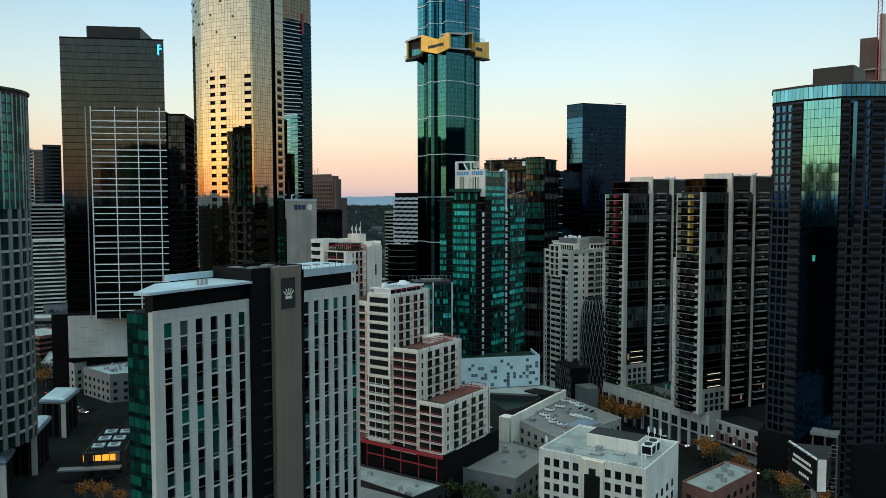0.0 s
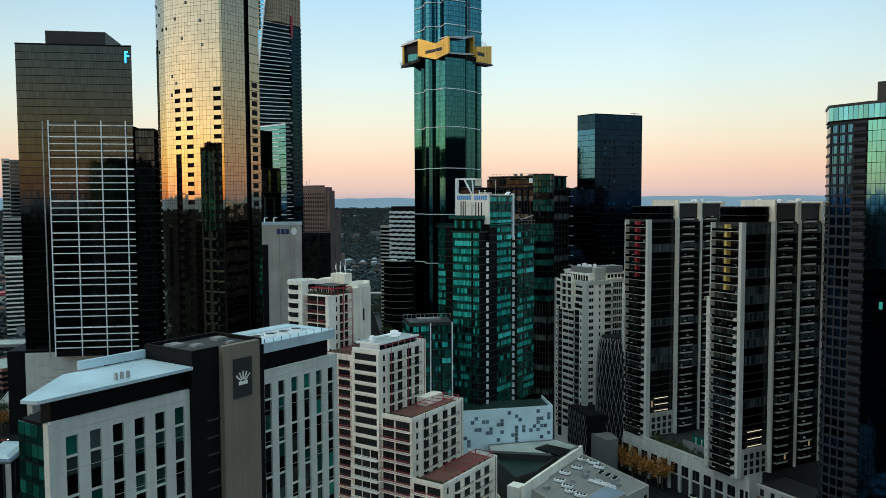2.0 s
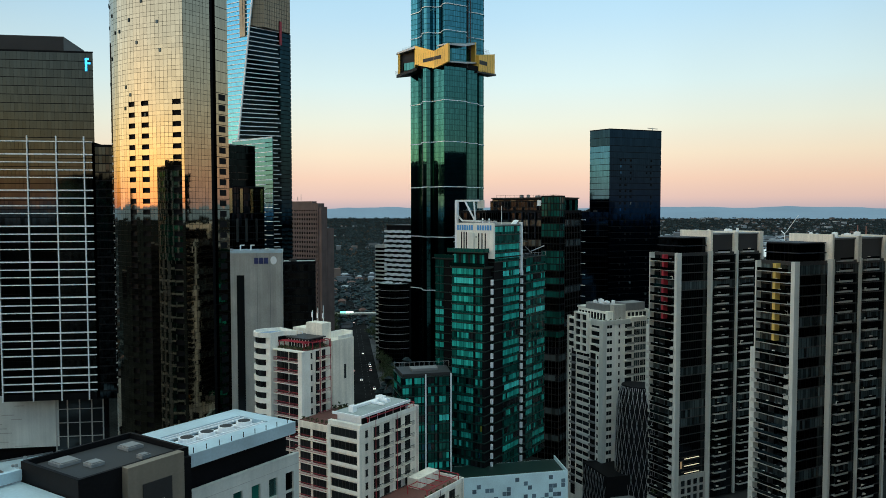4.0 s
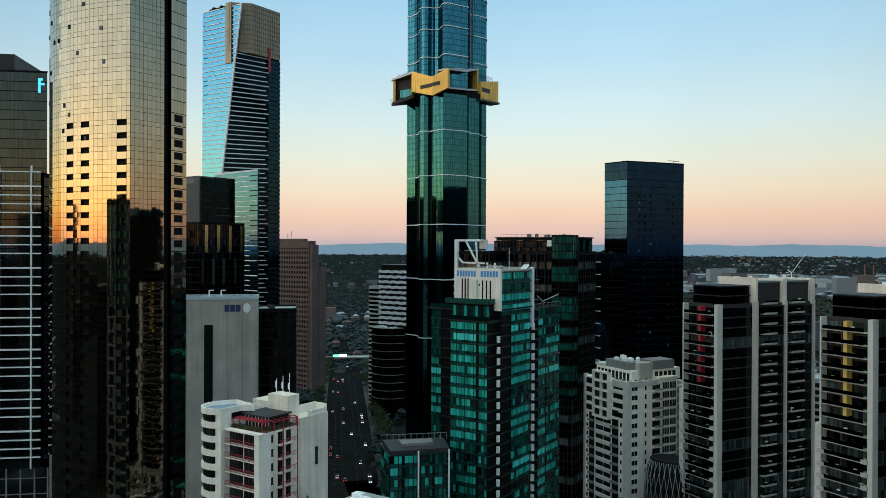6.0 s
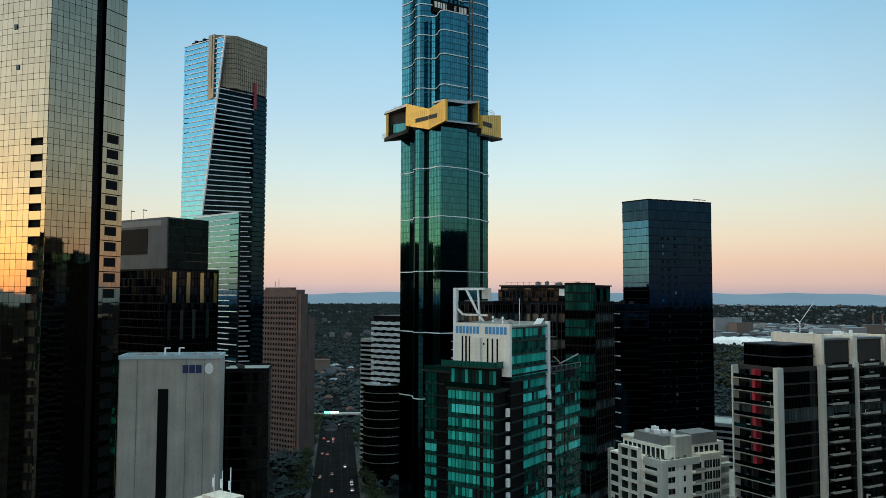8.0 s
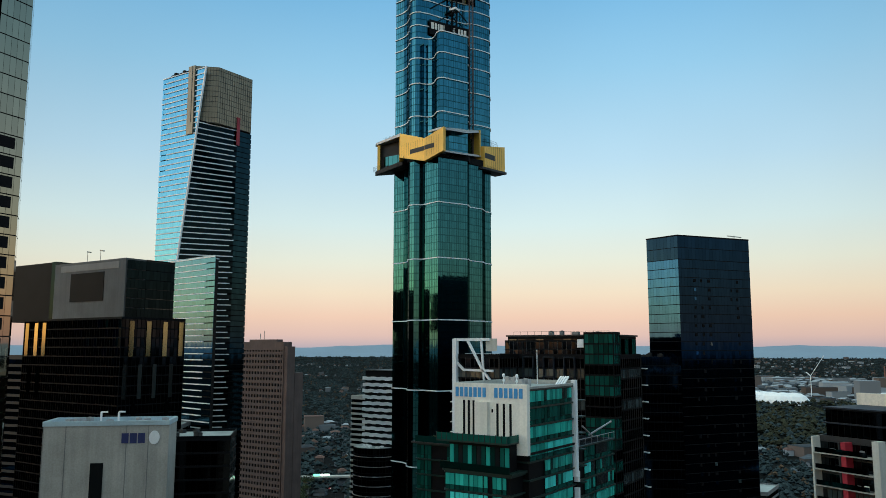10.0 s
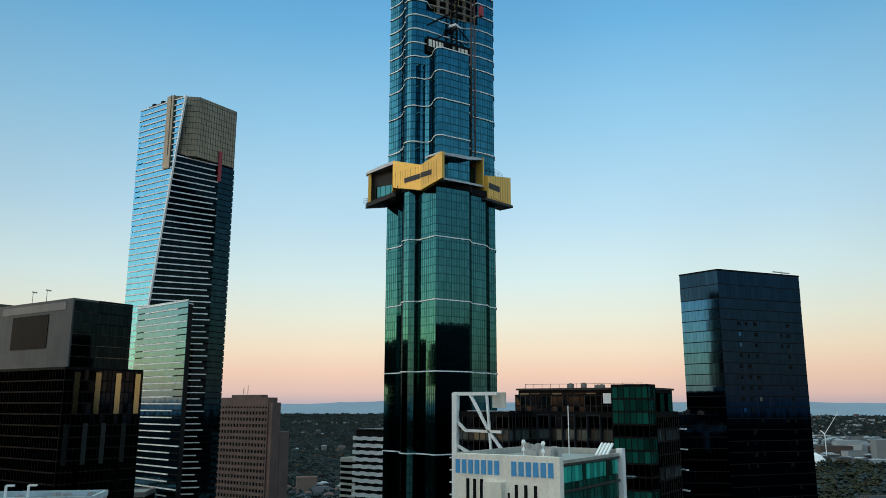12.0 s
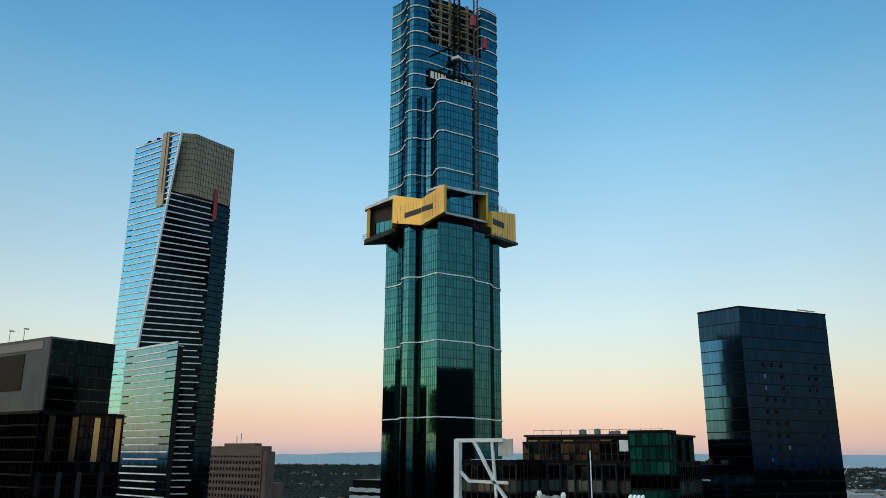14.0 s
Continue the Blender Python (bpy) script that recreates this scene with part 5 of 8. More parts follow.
    prow("gold_wall", [(-302.0, 444.4), (-290.4, 441.6), (-290.2, 443.0), (-302.0, 446.6)], [212.0, 214.6, 214.6, 212.0], [202.0, 204.3, 204.3, 202.0])
    part("slot_window", Shape().wall((-318.0, 448.0), (-302.0, 444.4), 7.0, 16.2, 206.6, 208.6, 0, 0.08), M["darkgrey"], col)
    part("slot_window", Shape().wall((-302.0, 444.4), (-290.4, 441.6), 0.0, 6.2, 206.8, 208.8, 0, 0.08), M["darkgrey"], col)
    j = Shape()
    for k in range(1, 11):
        j.wall((-318.0, 448.0), (-302.0, 444.4), k * 1.5, k * 1.5 + 0.06, 206.0, 212.0, 0.0, 0.04)
    for k in range(1, 7):
        j.wall((-302.0, 444.4), (-290.4, 441.6), k * 1.5, k * 1.5 + 0.06, 204.0, 212.0, 0.0, 0.04)
    part("panel_joints", j, M["darkgrey"], gold1)
    # open box facing +x: gold rim, dark glass inside
    prow("soffit", [(-300, 444.5), (-292.2, 442.6), (-289.0, 457.0), (-291.0, 473.5), (-297, 473.5)], [205.2, 205.2, 206.2, 209.0, 209.0], [204.5, 204.5, 205.4, 208.2, 208.2], "steel")
    prow("box_roof", [(-300, 444.5), (-292.2, 442.6), (-289.0, 457.0), (-291.0, 473.5), (-297, 473.5)], [215.0, 215.0, 216.0, 220.4, 220.4], [214.2, 214.2, 215.2, 219.6, 219.6], "steel")
    prow("gold_end", [(-296, 471.4), (-290.6, 471.4), (-290.6, 472.4), (-296, 472.4)], [220.3, 220.3, 220.4, 220.4], [208.4, 208.4, 208.6, 208.6])
    for k in range(8):
        part("pane", Shape().box(-294.6, 447 + k * 3.2, 206.8, -294.4, 450 + k * 3.2, 216.4), M["g_teal"], col)
    # left open box
    prow("gold_rim", [(-332.2, 450.0), (-330.6, 448.2), (-329.6, 448.8), (-331.2, 450.6)], [213.8, 213.8, 213.8, 213.8], [201.4, 201.4, 201.4, 201.4])
    prow("box_roof", [(-333.2, 449.8), (-331.0, 447.8), (-318, 448.0), (-318, 456), (-329, 458)], [214.9, 214.9, 217.4, 217.4, 215.6], [213.9, 213.9, 216.0, 216.0, 214.6], "steel")
    prow("soffit", [(-333.2, 449.8), (-331.0, 447.8), (-318, 450.0), (-318, 456), (-329, 458)], [201.8, 201.8, 205.4, 205.4, 203.6], [200.2, 200.2, 203.4, 203.4, 201.8], "darkgrey")
    prow("gold_back", [(-331.6, 450.4), (-318.0, 452.8), (-318.0, 453.4), (-331.2, 451.2)], [214.2, 216.4, 216.4, 214.2], [201.4, 204.2, 204.2, 201.4], "darkgrey")
    prow("gold_rim", [(-319.6, 449.6), (-318.2, 448.2), (-317.8, 450.6), (-318.6, 451.6)], [216.6, 216.6, 216.6, 216.6], [205.0, 205.0, 205.0, 205.0])
    g = Shape()
    for k in range(4):
        g.box(-328.8 + k * 2.5, 450.8, 204.2, -326.5 + k * 2.5, 451.0, 208.6)
    part("glass_screen", g, M["g_teal"], col)
    # right gold block
    blk = prow("gold_block", [(-294, 472.6), (-289.4, 473.8), (-288.6, 491.0), (-294, 492.4)], [213.4, 213.0, 216.2, 216.2], [202.6, 202.6, 203.8, 203.8])
    j = Shape()
    for k in range(1, 9):
        j.wall((-289.4, 473.8), (-288.6, 491.0), k * 1.8, k * 1.8 + 0.08, 203.6, 215.0, 0, 0.04)
    part("panel_joints", j, M["darkgrey"], blk)
    part("slot_window", Shape().wall((-289.4, 473.8), (-288.6, 491.0), 0.3, 8.4, 207.8, 210.2, 0, 0.08), M["darkgrey"], blk)
    prow("soffit", [(-296, 470), (-289.4, 472), (-288.0, 491.6), (-295, 493)], [203.4, 203.4, 204.2, 204.2], [202.6, 202.4, 203.2, 203.2], "darkgrey")
    sc = Shape()
    for k in range(26):
        a = k / 25
        x, y = -333 + a * 15, 448.4 + 1.4 * a
        sc.bar((x, y, 201.6), (x, y, 204.0), 0.07)
    for z in (202.4, 203.2, 204.0):
        sc.bar((-333, 448.4, z), (-318, 449.8, z), 0.07)
    for k in range(14):
        a = k / 13
        sc.bar((-288.9, 474 + 17 * a, 202.6), (-288.9, 474 + 17 * a, 204.6), 0.07)
        sc.bar((-292, 476 + 14 * a, 214.0), (-292, 476 + 14 * a, 218.2), 0.07)
        sc.bar((-330 + 10 * a, 452, 215.5 + a), (-330 + 10 * a, 452, 218 + a), 0.07)
    for z in (218.4, 219.5):
        sc.bar((-292, 476, z - 1), (-292, 490, z - 1), 0.07)
    part("scaffold_rails", sc, M["black"], col)
    for k in range(10):
        part("bracket", Shape().bar((-316 + k * 2.2, 449.6, 203.6), (-315 + k * 2.2, 447.0, 206.2), 0.25), M["darkgrey"], col)
        part("bracket", Shape().bar((-293.6, 447 + k * 2.6, 203.6), (-291.4, 448 + k * 2.6, 206.0), 0.25), M["darkgrey"], col)


make_green_tower()
make_framed_block()
make_wavy_block()
make_supertall()


def make_navy_tower():
    home = thing("skyscraper", "black and navy glass residential tower with a flat top", "skyscraper", (-192, 465))
    poly = [(-207.0, 447.6), (-194.6, 443.2), (-177.0, 469.2), (-186.0, 484.0), (-200.0, 478.0)]
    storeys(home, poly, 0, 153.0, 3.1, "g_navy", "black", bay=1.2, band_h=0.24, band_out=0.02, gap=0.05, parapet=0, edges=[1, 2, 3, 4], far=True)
    # left face in the lighter copy: its sky reflection is put into the colour
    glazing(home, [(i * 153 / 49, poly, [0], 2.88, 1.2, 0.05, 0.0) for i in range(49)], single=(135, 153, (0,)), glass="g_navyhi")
    storeys(home, offset(poly, 0.05), 153.0, 161.0, 4.0, "g_navy", "black", bay=1.5, band_h=0.2, band_out=0.03, gap=0.05, parapet=0.3)
    rng = random.Random(2)
    p, q = poly[1], poly[2]
    col = {"black": Shape(), "g_curtain": Shape(), "g_navyhi": Shape()}
    for i in range(42):                              # the ragged balcony columns
        for s0 in (6.0, 9.0, 12.2, 22.0, 24.6):
            if rng.random() < 0.75:
                m = "black" if rng.random() < 0.72 else ("g_navyhi" if rng.random() < 0.75 else "g_curtain")
                col[m].wall(p, q, s0 + rng.uniform(0, 0.4), s0 + rng.uniform(0.8, 1.3), 18 + i * 3.1, 19.1 + i * 3.1, -0.1, 0.1)
    for m, sh in col.items():
        part("balcony_panel", sh, M[m], home, kind="stuff")
    s = Shape().bar((-182, 470, 161.3), (-182, 470, 163.2), 0.2).bar((-184, 468, 163), (-180, 472, 162.6), 0.3)
    part("roof_davit", s, M["grey"], home)
    low = thing("apartment_block", "black slab with thin white floor edges", "apartments", (-208, 436))
    P = [(-211.0, 438.6), (-206.0, 436.2), (-194.8, 443.0), (-207.0, 447.4)]
    part("core", Shape().prism(P, 0, 119.5), M["black"], low)
    e = Shape().wall(P[0], P[1], -0.4, length(P[0], P[1]) + 2.6, 0, 0.35, 0, 0.7).mesh("slab_edge", M["whitesteel"])
    for i in range(18):
        part("slab_edge", e, None, low).location.z = 22 + i * 5.5
    part("pane", Shape().wall(P[0], P[1], 0.2, 5.0, 20, 118, 0, 0.1), M["g_black"], low)
    glazing(low, [(2 + i * 3.1, P, [1], 2.8, 1.2, 0.06, 0.02) for i in range(38)], glass="g_navy")
    rooftop_units(low, P, 119.5, 7, 9, "darkgrey")


def make_pale_flats():
    home = thing("apartment_block", "pale apartment block with grey corner pier, stacked balconies and roof terrace", "apartments", (-160, 365))
    A, B = Vector((0.88, -0.475)).normalized(), Vector((0.475, 0.88)).normalized()
    C = Vector((-160.97, 354.15))

    def box(s, a0, b0, z0, a1, b1, z1):
        c = [C + A * a + B * b for a, b in ((a0, b0), (a1, b0), (a1, b1), (a0, b1))]
        return s.prism([(v.x, v.y) for v in c], z0, z1)

    def one(name, a0, b0, z0, a1, b1, z1, mat):
        return part(name, box(Shape(), a0, b0, z0, a1, b1, z1), M[mat], home)

    def stack(name, a0, b0, a1, b1, h, mat, levels, up=0.0):
        me = box(Shape(), a0, b0, 0, a1, b1, h).mesh(name, M[mat])
        for z in levels:
            part(name, me, None, home).location.z = z + up
    ZT, fh = 76.8, 3.1
    zs = [ZT - fh * (k + 1) for k in range(22)]
    low = zs[4:]
    one("tower_wall", -22.4, 0, 0, 0, 22, ZT, "white")
    one("end_pier", -22.7, -0.25, 0, -21.9, 1.5, ZT + 0.6, "grey")
    one("corner_pier", -1.9, -0.3, 0, 0.25, 1.5, ZT + 0.9, "offwhite")
    one("terrace_fascia", -7.4, -0.3, ZT - 1.4, -1.9, 0.4, ZT + 0.9, "offwhite")
    one("terrace_fascia", -0.4, 1.5, ZT - 1.0, 0.25, 13.4, ZT + 0.9, "offwhite")
    # -B face
    stack("window", -21.4, -0.06, -18.2, 0.2, 1.9, "g_dark", zs[:4], 0.7)
    one("recess", -19.8, -0.05, 4, -17.0, 0.2, ZT - 4 * fh, "black")
    stack("balcony_slab", -19.8, -0.9, -17.0, 0, 0.7, "midgrey", low)
    stack("window", -21.3, -0.06, -20.5, 0.2, 1.2, "g_dark", low, 0.9)
    stack("window", -16.2, -0.06, -12.3, 0.2, 1.5, "g_dark", low, 0.95)
    stack("window", -12.0, -0.06, -8.3, 0.2, 1.5, "g_dark", low, 0.95)
    stack("sill_band", -16.6, -0.3, -8.0, 0, 0.95, "white", low)
    one("recess", -7.6, -0.05, 4, -4.4, 0.2, ZT - 3 * fh, "black")
    stack("balcony_slab", -7.6, -1.0, -4.4, 0, 0.7, "midgrey", low)
    stack("window", -3.5, -0.06, -2.7, 0.2, 1.3, "g_dark", low, 0.9)
    stack("window", -7.0, -0.06, -2.2, 0.2, 1.8, "g_dark", zs[:4], 0.7)
    stack("sill_band", -7.4, -0.5, -1.9, 0, 0.8, "white", zs[:4])
    # projecting white frame over the upper storeys
    for k in range(6):
        one("frame_beam", -16.8, -1.3, 63.6 + k * 3.1, -8.4, 0, 64.3 + k * 3.1, "white")
    for a in (-16.8, -12.7, -8.9):
        one("frame_post", a, -1.28, 63.6, a + 0.5, 0, 79.8, "white")
    one("frame_glass", -16.3, -0.4, 64, -8.9, 0, 79.4, "g_dark")
    # A face
    for z in zs:
        for b0 in (1.9, 3.2):
            part("window", box(Shape(), -0.2, b0, z + 0.9, 0.06, b0 + 1.15, z + 2.4), M["g_dark"], home)
    stack("window", -0.2, 7.6, 0.06, 8.3, 1.6, "g_dark", zs, 0.8)
    stack("balcony_door", -0.2, 10.9, 0.05, 14.3, 2.3, "g_dark", zs, 0.1)
    stack("balcony_slab", 0, 10.6, 1.5, 14.6, 0.4, "white", zs)
    stack("railing", 1.42, 10.6, 1.5, 14.6, 0.7, "grey", zs, 0.4)
    stack("window", -0.2, 15.5, 0.06, 18.4, 2.2, "g_curtain", zs, 0.5)
    stack("window", -0.2, 18.8, 0.06, 21.5, 2.2, "g_curtain", zs, 0.5)
    s = Shape()
    for z in zs:
        for b0 in (16.4, 17.4, 19.7, 20.6):
            box(s, 0.06, b0, z + 0.5, 0.12, b0 + 0.1, z + 2.7)
    part("window_bars", s, M["cream"], home, kind="stuff")
    one("raised_parapet", -2.5, 13.6, ZT, 0.1, 22.2, ZT + 1.4, "cream")
    one("rear_wall", -9, 22.0, 0, -2.4, 28, ZT - 1, "grey")
    stack("balcony_slab", -2.4, 22.6, -0.6, 27.4, 0.9, "offwhite", zs)
    # penthouse and roof boxes
    one("penthouse", -21.0, 4.2, ZT, -2.6, 26, ZT + 3.8, "white")
    for k in range(9):
        one("pane", -20.2 + k * 1.9, 4.1, ZT + 0.3, -19.0 + k * 1.9, 4.3, ZT + 2.9, "g_dark")
    for k in range(5):
        one("pane", -2.7, 14.4 + k * 2.0, ZT + 0.4, -2.5, 15.8 + k * 2.0, ZT + 3.0, "g_dark")
    one("roof_plant", -16.5, 4.6, ZT + 3.8, -4.6, 11.5, ZT + 6.4, "midgrey")
    one("stair_block", -4.5, 7.0, ZT, -2.2, 13.0, ZT + 6.4, "grey")
    one("roof_plant", -9.0, 13.1, ZT + 3.8, -2.3, 23, ZT + 6.8, "midgrey")
    one("roof_lip", -21.4, 3.9, ZT + 3.8, -16.6, 12, ZT + 4.6, "offwhite")
    o = [C + A * a + B * b for a, b in ((-15.5, 5.2), (-5, 5.2), (-5, 11), (-15.5, 11))]
    rooftop_units(home, [(v.x, v.y) for v in o], ZT + 6.4, 6, 14, "whitesteel")
    for k in range(11):
        v = C + (A * (-7.0 + k) + B * 0.9 if k < 7 else A * -0.9 + B * (1.8 + 2.4 * (k - 7)))
        bush(v.x, v.y, ZT + 0.1, 0.75, home)
    # lattice-clad pod
    pod = thing("car_park", "rounded black car park drum with a pale diagonal lattice", "car park", (-146, 352))
    prof = [(0, 0.86), (8, 0.93), (20, 0.99), (34, 1.0), (46, 0.95), (52, 0.86), (55, 0.74)]
    N = 28
    ring = [(math.cos(2 * math.pi * i / N) * 8.6, math.sin(2 * math.pi * i / N) * 7.0) for i in range(N)]
    part("drum", Shape().sections([[(-146.2 + x * k, 353 + y * k) for x, y in ring] for _, k in prof], [z for z, _ in prof]), M["black"], pod)

    def at(a, z):
        k = np.interp(z, [p[0] for p in prof], [p[1] for p in prof])
        return (-146.2 + 8.75 * k * math.cos(a), 353 + 7.15 * k * math.sin(a), z)
    s = Shape()
    for i in range(N):
        for sgn in (-1, 1):
            for j in range(14):
                z0, z1 = j * 3.9, (j + 1) * 3.9
                a0 = 2 * math.pi * i / N + sgn * (j * 0.085)
                a1 = a0 + sgn * 0.085
                s.bar(at(a0, z0), at(a1, z1), 0.11)
    part("lattice", s, M["steel"], pod, kind="stuff")
    box = thing("car_park", "low black car park box with diamond lattice beside a white slab", "car park", (-158, 346))
    part("wall", Shape().prism([(-168, 352), (-153, 340), (-146, 348), (-160, 361)], 0, 22), M["black"], box)
    s = Shape()
    p, q = (-168, 352), (-153, 340)
    for k in range(-6, 10):
        for sg in (1, -1):
            for j in range(6):
                a0, a1 = k * 2.4 + sg * j * 1.2, k * 2.4 + sg * (j + 1) * 1.2
                if 0 <= a0 <= 19 and 0 <= a1 <= 19:
                    d = (Vector(q) - Vector(p)).normalized()
                    n = Vector((d.y, -d.x)) * 0.15
                    u, v = Vector(p) + d * a0 + n, Vector(p) + d * a1 + n
                    s.bar((u.x, u.y, j * 3.6), (v.x, v.y, (j + 1) * 3.6), 0.14)
    part("lattice", s, M["steel"], box, kind="stuff")
    part("white_slab", Shape().prism([(-152, 340.5), (-143, 335.5), (-140, 340), (-146, 347.5)], 0, 14.5), M["midgrey"], box)


def make_balcony_tower(cx, cy, accent, seed):
    """Dark tower with pale blade walls; (cx, cy) is its front corner."""
    A, B = Vector((0.88, -0.475)).normalized(), Vector((0.475, 0.88)).normalized()
    home = thing("apartment_tower", "dark apartment tower with pale blade walls, %s accent panel" % accent, "tower", (cx, cy), group="pair of balcony towers")
    C = Vector((cx, cy))

    def pt(a, b):
        v = C + A * a + B * b
        return (v.x, v.y)
    ZT, fh, z0 = 104.6, 3.08, 16.0
    n = 29
    outline = [pt(-13.6, 0.6), pt(-0.6, 0.6), pt(-0.6, 14), pt(0.6, 14), pt(0.6, 40), pt(-13.6, 40)]
    storeys(home, outline, z0, ZT, fh, "g_smoke", "darkgrey", bay=1.1, band_h=0.4, band_out=0.03, mull="black", mull_w=0.05, mull_out=0.05, parapet=0.8, pane_alt="g_curtain")
    # blade walls
    for a0, a1, b0, b1, top in ((-13.8, -13.4, -1.6, 1.0, ZT + 0.6), (-15.0, -13.3, -1.7, 0.4, ZT - 26.0), (-1.2, 0.1, -1.6, 0.5, ZT + 0.8), (-0.4, 1.3, 13.5, 14.4, ZT + 1.2), (-0.4, 1.4, 26.5, 27.2, ZT + 1.2), (-0.4, 1.4, 39.6, 40.3, ZT + 1.2)):
        part("blade_wall", Shape().prism([pt(a0, b0), pt(a1, b0), pt(a1, b1), pt(a0, b1)], z0, top), M["offwhite"], home)
    # balconies of the end face
    rng = random.Random(seed)
    slab = Shape().prism([pt(-13.3, -1.9), pt(-1.2, -1.9), pt(-1.2, 0.7), pt(-13.3, 0.7)], -0.16, 0).mesh("balcony_slab", M["grey"])
    slab2 = Shape().prism([pt(-14.3, -2.0), pt(-12.3, -2.0), pt(-12.3, -0.2), pt(-14.3, -0.2)], -0.25, 0.8).mesh("balcony_upstand", M["grey"])
    slab3 = Shape().prism([pt(-2.6, -2.0), pt(-1.0, -2.0), pt(-1.0, -0.2), pt(-2.6, -0.2)], -0.25, 0.8).mesh("balcony_upstand", M["grey"])
    rail = Shape().prism([pt(-12.9, -1.9), pt(-2.0, -1.9), pt(-2.0, -1.85), pt(-12.9, -1.85)], 0.1, 1.0).mesh("glass_balustrade", M["g_smoke"])
    for i in range(n):
        z = z0 + i * fh
        low = i < 19
        part("balcony_slab", slab, None, home).location.z = z
        part("glass_balustrade", rail, None, home).location.z = z
        if low:
            part("balcony_upstand", slab2, None, home).location.z = z
            part("balcony_upstand", slab3, None, home).location.z = z
        for _ in range(3):                           # chairs and pots on the balconies, in one lump each
            if rng.random() < 0.75:
                a = rng.uniform(-12, -3)
                part("balcony_furniture", Shape().prism([pt(a, -1.5), pt(a + 0.7, -1.5), pt(a + 0.7, -0.9), pt(a, -0.9)], z, z + rng.uniform(0.5, 1.2)), M[rng.choice(("white", "grey", "white", "midgrey"))], home)
    part("divider", Shape().prism([pt(-8.0, -1.7), pt(-7.7, -1.7), pt(-7.7, 0.6), pt(-8.0, 0.6)], z0, ZT), M["darkgrey"], home)
    acc = Shape().prism([pt(-7.5, -1.6), pt(-6.5, -1.6), pt(-6.5, 0.5), pt(-7.5, 0.5)], ZT - 23.0, ZT)
    part("accent_panel", acc, M["red" if accent == "red" else "yellowpaint"], home, accent + " accent panel")
    # side balconies
    for b0 in (16.0, 28.6):
        prof = ((0.4, -0.2), (2.02, -0.2), (2.02, 0.42), (1.9, 0.42), (1.9, 0.0), (0.4, 0.0))
        ends = [[(*pt(a, b), z) for a, z in prof] for b in (b0, b0 + 6.0)]
        sl = Shape().add(ends[0] + ends[1], [tuple(range(6)), tuple(range(11, 5, -1))] + [(i, i + 6, (i + 1) % 6 + 6, (i + 1) % 6) for i in range(6)])
        me = sl.mesh("balcony_slab", M["grey"])
        rl = Shape().prism([pt(1.94, b0), pt(2.0, b0), pt(2.0, b0 + 6.0), pt(1.94, b0 + 6.0)], 0, 1.0).mesh("glass_balustrade", M["g_smoke"])
        for i in range(n):
            z = z0 + 3 + i * fh
            part("balcony_slab", me, None, home).location.z = z
            part("glass_balustrade", rl, None, home).location.z = z
            if rng.random() < 0.85:
                b = b0 + rng.uniform(0.5, 4.8)
                part("balcony_furniture", Shape().prism([pt(0.9, b), pt(1.6, b), pt(1.6, b + 0.7), pt(0.9, b + 0.7)], z, z + rng.uniform(0.5, 1.3)), M[rng.choice(("white", "grey", "cream"))], home)
    # crown
    part("crown_box", Shape().prism([pt(-12.8, 2.0), pt(-1.2, 2.0), pt(-1.2, 13.0), pt(-12.8, 13.0)], ZT, ZT + 6.0), M["black"], home)
    crown = [pt(-12.9, 1.9), pt(-1.1, 1.9), pt(-1.1, 13.1), pt(-12.9, 13.1)]
    part("crown_glazing", pane_row(crown, 2.5, 1.3, 0.16, 0.0, [0, 1], ZT + 0.5), M["g_black"], home, kind="stuff")
    part("crown_glazing", pane_row(crown, 2.3, 1.3, 0.16, 0.0, [0, 1], ZT + 3.4), M["g_black"], home, kind="stuff")
    part("crown_band", Shape().prism(offset(crown, 0.3), ZT + 3.05, ZT + 3.3), M["slate"], home)
    part("crown_lip", Shape().prism(offset(crown, 0.2), ZT + 6.0, ZT + 6.25), M["slate"], home)
    part("crown_box", Shape().prism([pt(-12.8, 14.4), pt(-0.2, 14.4), pt(-0.2, 39.6), pt(-12.8, 39.6)], ZT, ZT + 7.0), M["darkgrey"], home)
    part("crown_wall", Shape().prism([pt(-14.0, 13.6), pt(1.0, 13.6), pt(1.0, 14.4), pt(-14.0, 14.4)], ZT, ZT + 8.6), M["cream"], home)
    for b in (25.6, 38.8):
        part("crown_fin", Shape().prism([pt(-14.0, b), pt(1.0, b), pt(1.0, b + 1.7), pt(-14.0, b + 1.7)], ZT, ZT + 8.0), M["cream"], home)
    part("roof_slab", Shape().prism([pt(-14.0, 14.4), pt(0.2, 14.4), pt(0.2, 40.0), pt(-14.0, 40.0)], ZT + 7.0, ZT + 7.5), M["midgrey"], home)
    rooftop_units(home, [pt(-12, 16), pt(-2, 16), pt(-2, 36), pt(-12, 36)], ZT + 7.5, 6, seed + 40, "whitesteel")
    # lit strips over the podium
    for i in range(3):
        part("light_strip", Shape().prism([pt(0.0, 3.2), pt(0.1, 3.2), pt(0.1, 10.4), pt(0.0, 10.4)], 26.5 + i * 2.6, 26.75 + i * 2.6), M["striplamp"], home)
    g = Shape()
    for i in range(3):
        for k in range(4):
            g.prism([pt(0.0, 1.8 + k * 3), pt(0.12, 1.8 + k * 3), pt(0.12, 3.4 + k * 3), pt(0.0, 3.4 + k * 3)], 16.5 + i * 2.8, 18.4 + i * 2.8)
